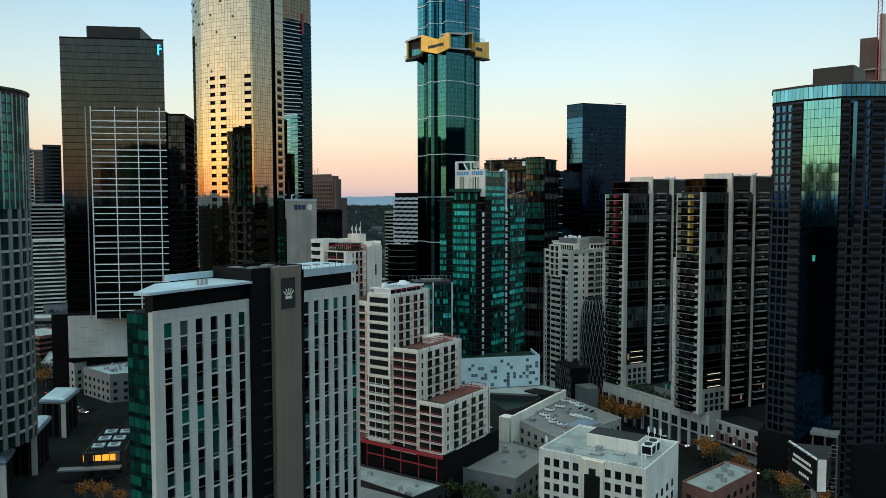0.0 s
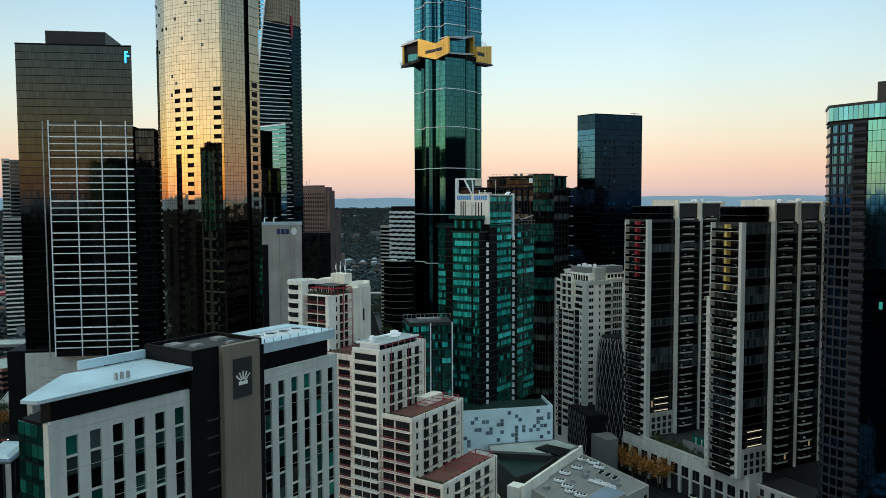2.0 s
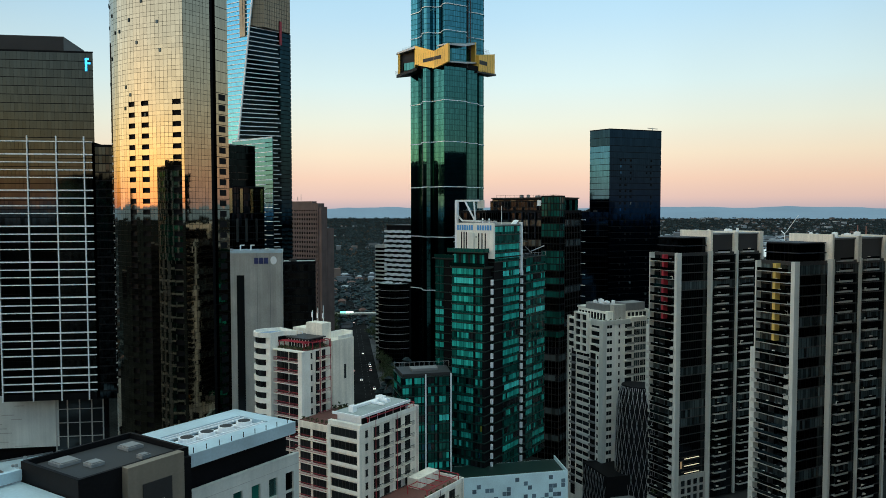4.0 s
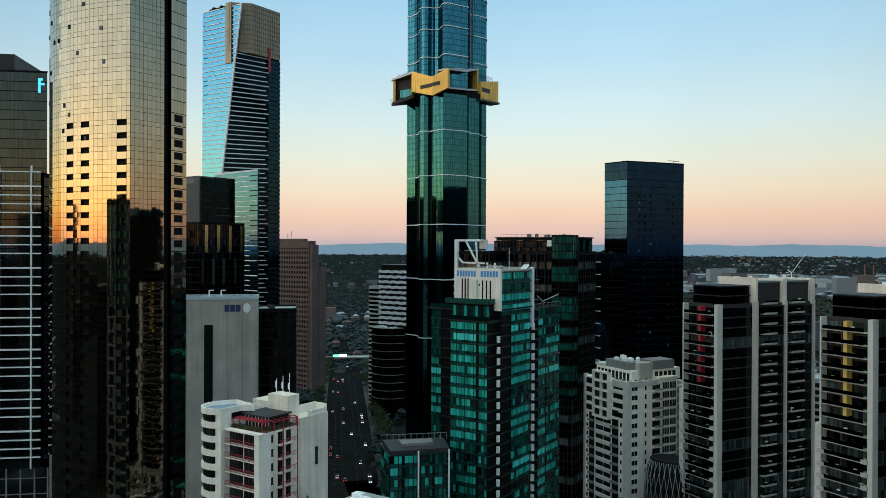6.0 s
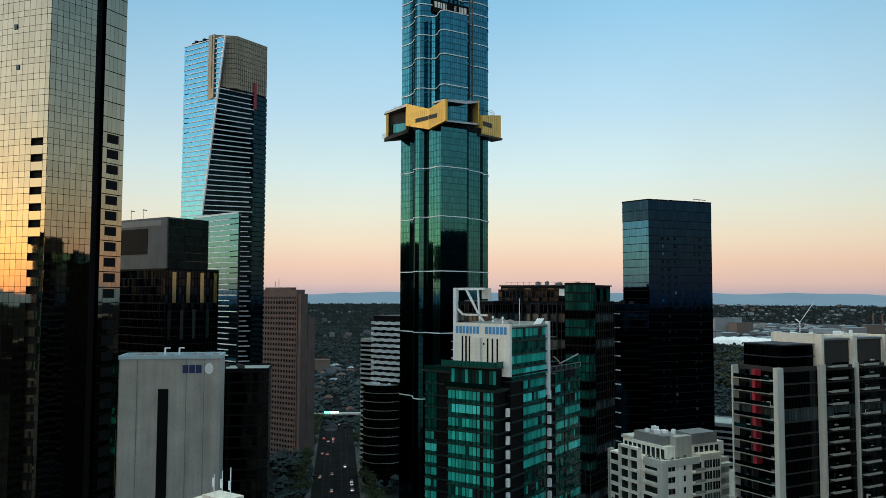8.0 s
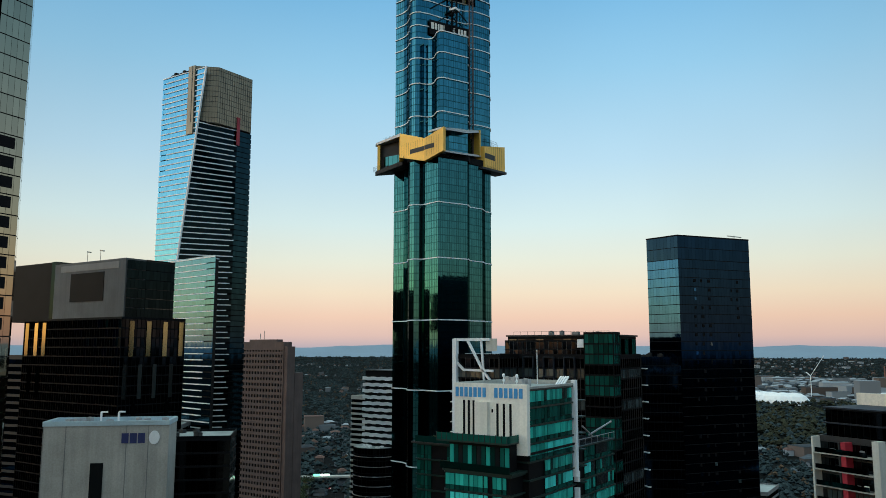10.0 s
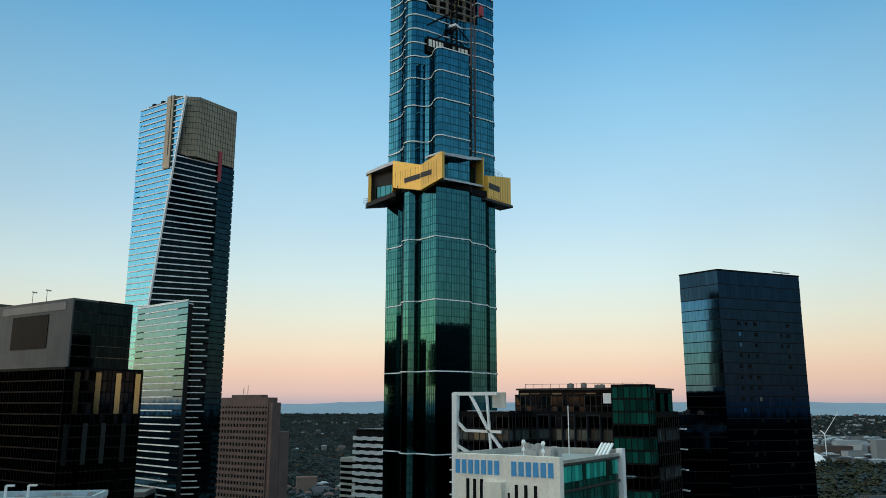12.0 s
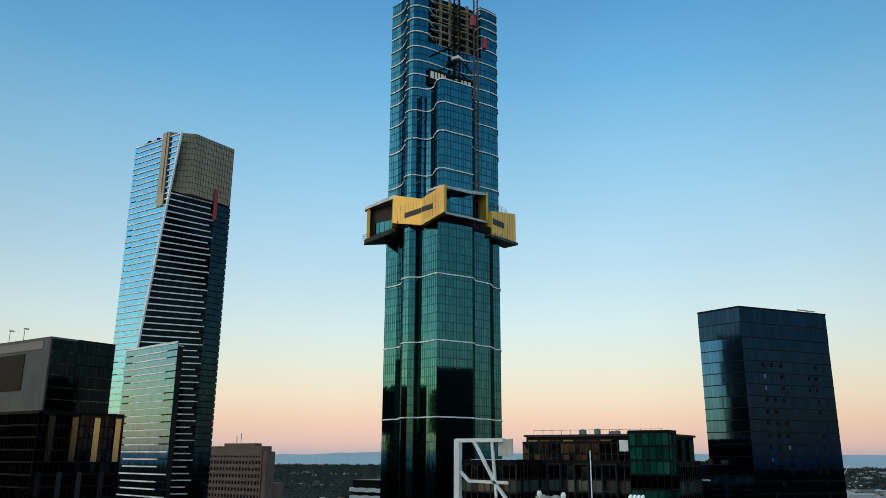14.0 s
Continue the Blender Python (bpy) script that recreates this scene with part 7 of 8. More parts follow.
def make_cpa_block():
    home = thing("office_block", "blank grey office block with pale roof and round emblem", "office", (-308, 308))
    P = turned(-314.6, 291.4, 43.7, 31.2, 13.0)
    p, q = P[0], P[1]
    part("tower_wall", Shape().prism(P, 0, 102.0), M["grey"], home)
    part("dark_slot", Shape().wall(p, q, 12.0, 15.2, 20, 92.5, 0, 0.15), M["g_dark"], home)
    s = Shape()
    for a in (0.05, 5.5, 20.5, 26.0):
        s.wall(p, q, a, a + 0.18, 0, 102.0, 0, 0.06)
    part("panel_joints", s, M["midgrey"], home)
    s = Shape()
    for i in range(4):
        s.wall(P[i], P[(i + 1) % 4], 0, length(P[i], P[(i + 1) % 4]), 102.0, 103.2, -0.4, 0.2)
    part("parapet", s, M["roofpale"], home)
    part("roof_skin", Shape().prism(offset(P, -0.5), 102.0, 102.15), M["roofblue"], home)
    rooftop_units(home, P, 102.15, 12, 8)
    u = (Vector(q) - Vector(p)).normalized()
    for a in (13.6, 18.0):
        c = Vector(p) + u * a + Vector((-u.y, u.x)) * 2.0
        part("roof_vent", Shape().bar((c.x, c.y, 102), (c.x, c.y, 105.4), 0.4).bar((c.x, c.y, 105.4), (c.x + 1.2, c.y + 1.1, 105.4), 0.4), M["whitesteel"], home)
    a = Vector(p) + u * 19.4
    for k in range(3):
        c = a + u * (k * 2.05)
        letters(home, "lettering", (c.x, c.y), u, 97.4, [1.75], 2.6, M["navyletter"], 0.3)
    N = 14
    c0 = Vector(p) + u * 27.6
    n = Vector((u.y, -u.x))
    ring = [(1.35 * math.cos(2 * math.pi * k / N), 1.8 * math.sin(2 * math.pi * k / N)) for k in range(N)]
    vs = [(c0.x + u.x * a + n.x * o, c0.y + u.y * a + n.y * o, 98.8 + b) for o in (0.25, 0.0) for a, b in ring]
    part("emblem", Shape().add(vs, [tuple(range(N))] + [(i, i + N, (i + 1) % N + N, (i + 1) % N) for i in range(N)]), M["whitesteel"], home, "round white emblem")
    off = thing("office_block", "low black glass office block with lit strips", "office", (-305, 335))
    O = turned(-315.0, 314.0, 43.7, 30.4, 20)
    storeys(off, O, 0, 96.4, 3.7, "g_black", "black", bay=1.8, band_h=0.6, parapet=0.8)
    rooftop_units(off, O, 96.5, 8, 18, "darkgrey")
    base = thing("low_building", "low blue-roofed building at the foot of the grey block", "building", (-262, 280))
    part("wall", Shape().box(-300, 262, 0, -262, 288, 24), M["darkgrey"], base)
    part("roof", Shape().box(-300.5, 261.5, 24, -261.5, 288, 24.5), M["roofblue"], base)
    rooftop_units(base, rect(-296, 265, -266, 285), 24.5, 8, 41)


def make_brown_tower():
    home = thing("office_tower", "brown precast office tower with small square windows", "office", (-540, 594))
    P = rect(-566.0, 577.0, -516.0, 585)
    part("core", Shape().prism(offset(P, -0.5), 0, 126), M["g_dark"], home)
    n = 31
    fh = 126 / n
    ring = Shape().prism(P, 0, fh * 0.5).mesh("spandrel", M["brick"])
    for i in range(n):
        part("spandrel", ring, None, home).location.z = i * fh
    for e in (0, 1):
        p, q = P[e], P[e + 1]
        L = length(p, q)
        k = round(L / 2.9)
        for j in range(k + 1):
            c = min(max(j * L / k, 0.55), L - 0.55)
            part("pier", Shape().wall(p, q, c - 0.55, c + 0.55, 0, 126, -0.5, 0.06), M["brick"], home)
    part("top_wall", Shape().box(-566.1, 576.9, 121, -515.9, 585, 126.8), M["brick"], home)
    part("roof_plant", Shape().box(-552, 578, 126.8, -524, 584, 128.6), M["brick"], home)
    part("wing", Shape().box(-515.9, 577.6, 0, -512.6, 585, 123.6), M["brick"], home)
    part("wing", Shape().box(-517, 585.1, 0, -512.4, 593.5, 105), M["brick"], home)
    s = Shape().bar((-541, 582, 129), (-541, 582, 135), 0.3).bar((-545, 582, 129), (-545, 582, 133), 0.4)
    part("antennas", s, M["grey"], home)


def make_round_hotel():
    """The rounded tower at the edge of the view."""
    home = thing("hotel_tower", "rounded hotel tower, green glass above pale precast", "hotel", (-282, 127))
    cx, cy, r = -282.0, 127.0, 22.0
    poly = [(cx + r * math.cos(radians(a)), cy + r * math.sin(radians(a))) for a in range(0, 360, 12)]
    storeys(home, poly, 99.5, 137.5, 3.3, "g_green", "darkgrey", bay=2.3, band_h=0.6, band_out=0.1, mull="steel", mull_w=0.25, mull_out=0.25, core="black", parapet=1.0, pane_alt="g_teal")
    part("crown_ring", Shape().prism(offset(poly, 0.8), 138.4, 139.2), M["darkgrey"], home)
    part("plant_room", Shape().cyl(cx, cy, 138, 142, 14, 14, 20), M["black"], home)
    part("lower_core", Shape().prism(offset(poly, -0.5), 20, 99.5), M["g_hotel"], home)
    ring = Shape().prism(poly, 0, 0.8).mesh("spandrel", M["grey"])
    for i in range(15):
        part("spandrel", ring, None, home).location.z = 24 + i * 5.1
    for j in range(30):
        p, q = poly[j], poly[(j + 1) % 30]
        L = length(p, q)
        part("pier", Shape().wall(p, q, L * 0.35, L * 0.68, 20, 99.5, -0.4, 0.1), M["midgrey"], home)
    part("base", Shape().prism(offset(poly, -10), 0, 22), M["black"], home)


make_navy_tower()
make_pale_flats()
make_balcony_tower(-128.3, 343.4, "red", 1)
make_balcony_tower(-85.7, 315.2, "yellow", 2)
make_tower_podium()
make_blue_tower()
make_office_tower()
make_gold_tower()
make_gold_crowned()
make_grey_crown_block()
make_cpa_block()
make_brown_tower()
make_round_hotel()


# ---- low buildings, streets and planting ----
def make_white_office():
    home = thing("office_building", "low white office building with square windows and flat roof", "office", (-91, 232))
    X0, X1, Y0, Y1, Z = -109.0, -74.4, 217.0, 248.0, 23.4
    part("wall", Shape().box(X0, Y0, 0, X1, Y1, Z), M["white"], home)
    s = Shape().box(X0, Y0 - 0.05, Z, X1, Y0 + 0.35, Z + 0.9).box(X0, Y1 - 0.35, Z, X1, Y1, Z + 0.9).box(X0, Y0 + 0.35, Z, X0 + 0.35, Y1 - 0.35, Z + 0.9).box(X1 - 0.35, Y0 + 0.35, Z, X1, Y1 - 0.35, Z + 0.9)
    part("parapet", s, M["white"], home)
    part("roof", Shape().box(X0 + 0.35, Y0 + 0.35, Z, X1 - 0.35, Y1 - 0.35, Z + 0.1), M["roof"], home)
    zs = [Z - 3.9 - 3.9 * i for i in range(6)]
    cols = [(X0 + 2.0 + 3.2 * i, X0 + 3.9 + 3.2 * i) for i in range(4)] + [(X1 - 12.6 + 3.2 * i, X1 - 10.7 + 3.2 * i) for i in range(4)]
    windows_y(home, Y0, cols, zs, 2.2)
    windows_x(home, X1, [(Y0 + 4 + 5 * i, Y0 + 6 + 5 * i) for i in range(5)], zs[2:], 2.0)
    part("stair_bay", Shape().box(-94.2, Y0 - 0.8, 0, -87.2, Y0, Z + 0.4), M["cream"], home)
    part("stair_glass", Shape().box(-93.2, Y0 - 0.95, 0, -88.2, Y0 - 0.8, 19.4), M["g_dark"], home)
    part("stair_glass", Shape().box(-91.8, Y0 - 0.95, 19.4, -89.6, Y0 - 0.8, 21.4), M["g_dark"], home)
    s = Shape()
    for k in range(5):
        s.box(-93.2 + k * 1.2, Y0 - 1.0, 0, -93.1 + k * 1.2, Y0 - 0.95, 19.4)
    for k in range(9):
        s.box(-93.2, Y0 - 1.0, 2 * k + 1, -88.2, Y0 - 0.95, 2 * k + 1.1)
    part("stair_mullions", s, M["black"], home)
    part("roof_room", Shape().box(-98.5, 230, Z, -81.5, 238.5, Z + 4.2), M["white"], home)
    part("roof_room_top", Shape().box(-98.2, 230.3, Z + 4.2, -81.8, 238.2, Z + 4.3), M["darkgrey"], home)
    for x, y in ((-94, 222), (-88, 226)):
        part("skylight", Shape().box(x, y, Z + 0.1, x + 3.4, y + 2.2, Z + 0.7), M["steel"], home)
    part("roof_seam", Shape().box(X0 + 0.4, 226.0, Z + 0.1, X1 - 0.4, 226.2, Z + 0.14), M["midgrey"], home)
    for x, y in ((-80.4, 229.8), (-80.4, 234.2)):
        s = Shape().box(x, y, Z + 0.5, x + 3.4, y + 3.0, Z + 3.6)
        ct = part("cooling_tower", s, M["whitesteel"], home)
        part("fan_ring", Shape().cyl(x + 1.7, y + 1.5, Z + 3.6, Z + 4.0, 1.2, 1.2, 14), M["darkgrey"], ct)
        part("louvre", Shape().box(x + 0.3, y - 0.06, Z + 0.9, x + 3.1, y, Z + 3.2), M["black"], ct)
        part("louvre", Shape().box(x + 3.4, y + 0.3, Z + 0.9, x + 3.46, y + 2.7, Z + 3.2), M["black"], ct)
    rooftop_units(home, rect(-106, 219, -77, 229), Z + 0.1, 5, 52)
    s = Shape()
    for x, y in ((-75.6, 219.6), (-76.2, 218.6), (-107.4, 219), (-82, 247), (-80, 247), (-84, 247)):
        s.bar((x, y, Z), (x, y, Z + 4.6), 0.12).box(x - 0.22, y - 0.3, Z + 2.6, x + 0.22, y - 0.12, Z + 4.4).box(x + 0.12, y - 0.1, Z + 2.4, x + 0.3, y + 0.3, Z + 4.0)
    part("cell_antennas", s, M["whitesteel"], home)


def flat_building(label, poly, z, wall, roofm, units, seed, cat="building", win=True, parapet=0.8, unit="steel"):
    c = (sum(p[0] for p in poly) / len(poly), sum(p[1] for p in poly) / len(poly))
    home = thing("low_building", label, cat, c)
    part("wall", Shape().prism(poly, 0, z), M[wall], home)
    part("roof", Shape().prism(offset(poly, -0.3), z, z + 0.08), M[roofm], home)
    if parapet:
        s = Shape()
        for i in range(len(poly)):
            p, q = poly[i], poly[(i + 1) % len(poly)]
            s.wall(p, q, 0, length(p, q), z - 0.02, z + parapet, -0.3, 0.04)
        part("parapet", s, M[wall], home)
    if win:
        for i in range(len(poly)):
            p, q = poly[i], poly[(i + 1) % len(poly)]
            L = length(p, q)
            k = int(L / 4.2)
            if (q[1] - p[1]) * (-30 - p[0]) - (q[0] - p[0]) * (30 - p[1]) < 0:
                continue                            # the far side, never seen
            for lv in range(max(1, int(z / 3.8))):
                for j in range(k):
                    a = (j + 0.5) * L / k
                    part("window", Shape().wall(p, q, a - 0.9, a + 0.9, 1.2 + lv * 3.8, 3.0 + lv * 3.8, 0, 0.05), M["g_dark"], home)
    if units:
        rooftop_units(home, poly, z + 0.08, units, seed, unit)
    return home


def parked_car(x, y, z, a, mat, lamp=True):
    home = thing("car", "parked car on the asphalt" if not lamp else "car with lights on in the street", "car", (x, y), z)
    u, v = Vector((math.cos(a), math.sin(a))), Vector((-math.sin(a), math.cos(a)))

    def block(x0, x1, w0, w1, z0, z1):
        c = Vector((x, y))
        lo = [c + u * i + v * j for i, j in ((x0, -w0), (x1, -w0), (x1, w0), (x0, w0))]
        d = (x1 - x0) * 0.12
        hi = [c + u * i + v * j for i, j in ((x0 + d, -w1), (x1 - d, -w1), (x1 - d, w1), (x0 + d, w1))]
        return Shape().loft([tuple(p) for p in lo], [tuple(p) for p in hi], z + z0, z + z1)
    part("body", block(-2.2, 2.2, 0.9, 0.85, 0.3, 0.85), M[mat], home)
    part("cabin", block(-1.3, 1.0, 0.8, 0.65, 0.85, 1.45), M["g_dark"], home)
    for i in (-1.35, 1.35):
        for j in (-0.85, 0.75):
            c = Vector((x, y)) + u * i + v * j
            part("wheel", Shape().bar((c.x, c.y, z + 0.33), (c.x + v.x * 0.15, c.y + v.y * 0.15, z + 0.33), 0.62), M["black"], home)
    if lamp:
        for j in (-0.6, 0.6):
            c, d = Vector((x, y)) + u * 2.15 + v * j, Vector((x, y)) - u * 2.2 + v * j
            part("headlight", Shape().box(c.x - 0.15, c.y - 0.15, z + 0.5, c.x + 0.15, c.y + 0.15, z + 0.75), M["whitelamp"], home)
            part("tail_light", Shape().box(d.x - 0.12, d.y - 0.12, z + 0.6, d.x + 0.12, d.y + 0.12, z + 0.8), M["redlamp"], home)
    return home


def tree(x, y, z, h, mat, seed):
    """Tapered trunk, limbs and a ragged crown of small leaf blades."""
    rng = random.Random(seed)
    home = thing("tree", "autumn street tree with thinning orange leaves" if mat == "autumn" else "dark leafy street tree", "tree", (x, y), z)
    s = Shape().cyl(x, y, z, z + h * 0.45, h * 0.03, h * 0.018, 7)
    tips = []
    for i in range(6):
        a = 2 * math.pi * i / 6 + rng.uniform(-0.4, 0.4)
        e = Vector((x + math.cos(a) * h * 0.26, y + math.sin(a) * h * 0.26, z + h * rng.uniform(0.55, 0.85)))
        s.bar((x, y, z + h * rng.uniform(0.3, 0.44)), e, h * 0.016)
        tips.append(e)
    tips.append(Vector((x, y, z + h * 0.85)))
    s.bar((x, y, z + h * 0.4), tips[-1], h * 0.018)
    part("trunk", s, M["bark"], home)
    c = Shape()
    for _ in range(520):
        t = rng.choice(tips)
        p = t + Vector((rng.gauss(0, 1), rng.gauss(0, 1), rng.gauss(0, 0.8))) * h * 0.11
        w = h * rng.uniform(0.024, 0.046)
        a = Vector((rng.gauss(0, 1), rng.gauss(0, 1), rng.gauss(0, 1))).normalized() * w
        b = a.cross(Vector((rng.gauss(0, 1), rng.gauss(0, 1), rng.gauss(0, 1)))).normalized() * w * 0.7
        c.add([p - a, p + b, p + a, p - b], [(0, 1, 2, 3)])
    part("crown", c, M[mat], home)
    return home


def make_foreground():
    make_white_office()
    flat_building("grey car park building with rooftop units and bays", [(-140.9, 263.5), (-116.9, 250.1), (-109, 288), (-140.6, 306)], 16.5, "grey", "midgrey", 16, 61, unit="steel")
    flat_building("long low building with flat grey metal roof", [(-148, 221), (-120, 222), (-121, 246), (-128, 254), (-144.5, 258.5), (-150, 252)], 10.0, "midgrey", "midgrey", 5, 62)
    flat_building("low shed with pale blue roof", [(-158, 258), (-148.5, 252.5), (-146.5, 257), (-155, 266)], 11.0, "white", "roofblue", 0, 63, win=False)
    court = flat_building("walled sports court with green floor", [(-166.5, 280.0), (-146, 262), (-143, 272), (-144, 290)], 18.0, "darkgrey", "greenslab", 0, 64, win=False, parapet=2.4)
    roof = flat_building("flat grey roof beside the sports court", [(-166.3, 280.5), (-144, 290.6), (-141.4, 303.3), (-151.8, 306.6), (-170.6, 286.2)], 20.6, "midgrey", "roof", 0, 69, win=False, parapet=0.4)
    part("white_ramp", Shape().prism([(-141.0, 257), (-140.2, 257), (-141.0, 306.6), (-142.2, 306.6)], 0, 20.2), M["white"], court)
    part("black_skylight", Shape().prism([(-142.2, 288.5), (-142.0, 297.0), (-151.8, 297.8), (-153.6, 291.6)], 20.7, 21.3), M["black"], roof)
    deck = thing("roof_plant", "cooling plant on steel frames on a car park roof", "air conditioner", (-123, 283), 16.6)
    for k in range(3):
        x, y = -126.6 + 3.0 * k, 284.6 - 1.2 * k
        cab = part("cabinet", Shape().box(x, y, 17.0, x + 2.4, y + 3.4, 19.0), M["steel"], deck)
        for d in (0.9, 2.5):
            part("fan", Shape().cyl(x + 1.2, y + d, 19.0, 19.25, 0.7, 0.7, 12), M["black"], cab)
        part("base_frame", Shape().box(x - 0.2, y - 0.2, 16.58, x + 2.6, y + 3.6, 17.0), M["whitesteel"], deck)
    part("pipe_run", Shape().bar((-128, 282, 17.4), (-117, 279.4, 17.4), 0.35).bar((-128, 281.2, 17.2), (-117, 278.6, 17.2), 0.3), M["whitesteel"], deck)
    for x, y, a in ((-138, 300, 0), (-133.5, 299, 0), (-136.5, 291, 0.1), (-130.0, 296, 0.1), (-137.8, 283.5, 0), (-136.0, 275.6, 0.1), (-131.6, 272.0, 0.1), (-128.6, 268.4, 0.1), (-124.4, 267.0, 0.1)):
        unit = thing("air_conditioner", "white rooftop cooling unit with dark fans on a car park roof", "air conditioner", (x, y), 16.58)
        body = part("body", Shape().box(x - 1.9, y - 0.8, 16.9, x + 1.9, y + 0.8, 17.7), M["whitesteel"], unit)
        for d in (-1.1, 0.1, 1.2):
            part("fan", Shape().cyl(x + d, y, 17.7, 17.85, 0.48, 0.48, 10), M["black"], body)
        part("foot", Shape().box(x - 1.8, y - 0.7, 16.58, x - 1.5, y + 0.7, 16.9), M["darkgrey"], unit)
        part("foot", Shape().box(x + 1.5, y - 0.7, 16.58, x + 1.8, y + 0.7, 16.9), M["darkgrey"], unit)
    flat_building("low blue-grey metal roof against the car park", [(-121.0, 264.0), (-114.6, 261.2), (-111.6, 274.0), (-119.6, 276.4)], 18.4, "grey", "roofblue", 0, 78, win=False, parapet=0)
    part("gate_box", Shape().box(-146, 256.5, 0, -141.6, 261, 19.4), M["white"], court)
    flat_building("small brick building with grey roof and vents", [(-74, 251), (-63, 246), (-56, 276), (-67, 280)], 9.6, "redbrick", "roof", 9, 65)
    flat_building("low pale building by the corner", [(-70, 226), (-58, 224), (-56, 242), (-68, 246)], 7.0, "offwhite", "roofpale", 4, 66)
    flat_building("dark low building under the red frame", [(-175, 196), (-140, 192), (-138, 207), (-175, 207)], 9.0, "darkgrey", "roof", 5, 67)
    # round pale tent beside the white office
    t = thing("canopy", "small pale blue curved canopy", "canopy", (-70, 222))
    part("canopy_skin", Shape().cyl(-70, 218, 5, 6.5, 4.5, 3.0, 16).cyl(-70, 218, 6.5, 7.2, 3.0, 0.6, 16), M["roofpale"], t)
    part("posts", Shape().cyl(-73, 218, 0, 5.2, 0.2).cyl(-67, 218, 0, 5.2, 0.2).cyl(-70, 221, 0, 5.2, 0.2), M["steel"], t)
    # billboard
    b = thing("billboard", "three-sided billboard, black face with white lines of writing", "billboard", (-34, 240))
    P = [(-39.5, 238), (-30.4, 225.0), (-28.2, 226.2), (-29.0, 241.0)]
    part("frame", Shape().prism(P, 24.0, 32.6), M["darkgrey"], b)
    f = part("panel", Shape().wall(P[0], P[1], 0.4, 15.4, 24.5, 32.8, 0, 0.15), M["black"], b, "black advertising face")
    s = Shape()
    for i, (a, w) in enumerate(((2.6, 9.4), (2.2, 11.0), (6.2, 5.0))):
        z = (29.8, 28.2, 25.8)[i]
        k = 0
        while k < w:
            s.wall(P[0], P[1], a + k, a + k + 0.9, z, z + 0.8, 0.15, 0.2)
            k += 1.15
    part("writing", s, M["white"], f)
    part("panel", Shape().wall(P[1], P[2], 0.1, 2.3, 24.3, 33.0, 0, 0.12), M["white"], b)
    part("top_trim", Shape().wall(P[0], P[1], 0, 15.8, 32.8, 33.3, 0, 0.3), M["whitesteel"], b)
    s = Shape()
    for k in range(4):
        for p, q in ((P[0], P[1]), (P[2], P[3])):
            c = Vector(p).lerp(Vector(q), 0.12 + 0.25 * k)
            d = (Vector(q) - Vector(p)).normalized()
            n = Vector((d.y, -d.x))
            s.bar((c.x, c.y, 33.4), (c.x + n.x * 1.8, c.y + n.y * 1.8, 33.4), 0.12)
            s.bar((c.x, c.y, 24.1), (c.x + n.x * 1.8, c.y + n.y * 1.8, 24.1), 0.12)
    part("lamp_arms", s, M["steel"], b)
    part("mast", Shape().cyl(-32, 233, 0, 24.0, 1.0, 0.8, 14), M["steel"], b)
    # entertainment complex on the other side of the hotel
    g = flat_building("dark gaming hall with lit amber sign and panelled roof", [(-265.2, 159.3), (-255.9, 170.2), (-281.3, 192.8), (-288.9, 182.9)], 9.4, "darkgrey", "black", 0, 68, parapet=0.4)
    for x, y in ((-268.7, 168.1), (-265.0, 172.2), (-275.1, 174.8), (-271.0, 178.4), (-281.2, 181.5), (-276.8, 185.3)):
        T = turned(x - 0.6, y - 3.2, 48.6, 4.4, 4.8)
        panel = part("roof_panel", Shape().prism(T, 9.5, 9.9), M["roofpale"], g)
        c = (Vector(T[0]) + Vector(T[2])) / 2
        part("round_fan", Shape().cyl(c.x, c.y, 9.9, 10.3, 1.3, 1.2, 14), M["midgrey"], panel)
    part("sign_wall", Shape().wall((-266.7, 159.9), (-257.1, 168.6), 0, 12.9, 6.0, 9.6, 0, 0.4), M["bronze"], g)
    letters(g, "sign_light", (-266.2, 159.9), (9.6, 8.7), 6.7, [1.6, 1.6, 1.9, 2.2, 1.8], 2.1, M["crownlamp"], 0.5, 0.7)
    part("sign_light", Shape().box(-253.6, 172.4, 3.0, -253.0, 175.6, 8.6), M["crownlamp"], g)
    part("canopy", Shape().prism([(-272, 154), (-256, 168.6), (-253.4, 166), (-269.4, 151.4)], 4.2, 4.8), M["midgrey"], g)
    for k, (near, back, left) in enumerate((((-319, 184), (-334.7, 200.4), (-329.5, 178)), ((-284, 152.5), (-301, 168), (-292.5, 143.5)), ((-261, 129.6), (-271.6, 138.3), (-269.5, 120.6)))):
        n, b2, l2 = Vector(near), Vector(back), Vector(left)
        P = [tuple(q) for q in (n, b2, b2 + l2 - n, l2)]
        h = flat_building("low pavilion with pale folded roof and white piers", offset(P, -1.2), 14.6, "black", "roofblue", 0, 70 + k, win=False, parapet=0)
        part("roof_plate", Shape().loft(P, offset(P, -0.5), 15.6, 16.6), M["roofblue"], h)
        part("roof_fold", Shape().loft(offset(P, -0.7), offset(P, -2.4), 16.6, 17.3), M["roofpale"], h)
        part("eaves", Shape().prism(offset(P, -0.3), 14.7, 15.6), M["midgrey"], h)
        part("pier", Shape().wall(P[3], P[0], length(P[3], P[0]) - 2.2, length(P[3], P[0]) - 0.2, 0, 14.7, -0.7, -0.2), M["offwhite"], h, "broad white pier")
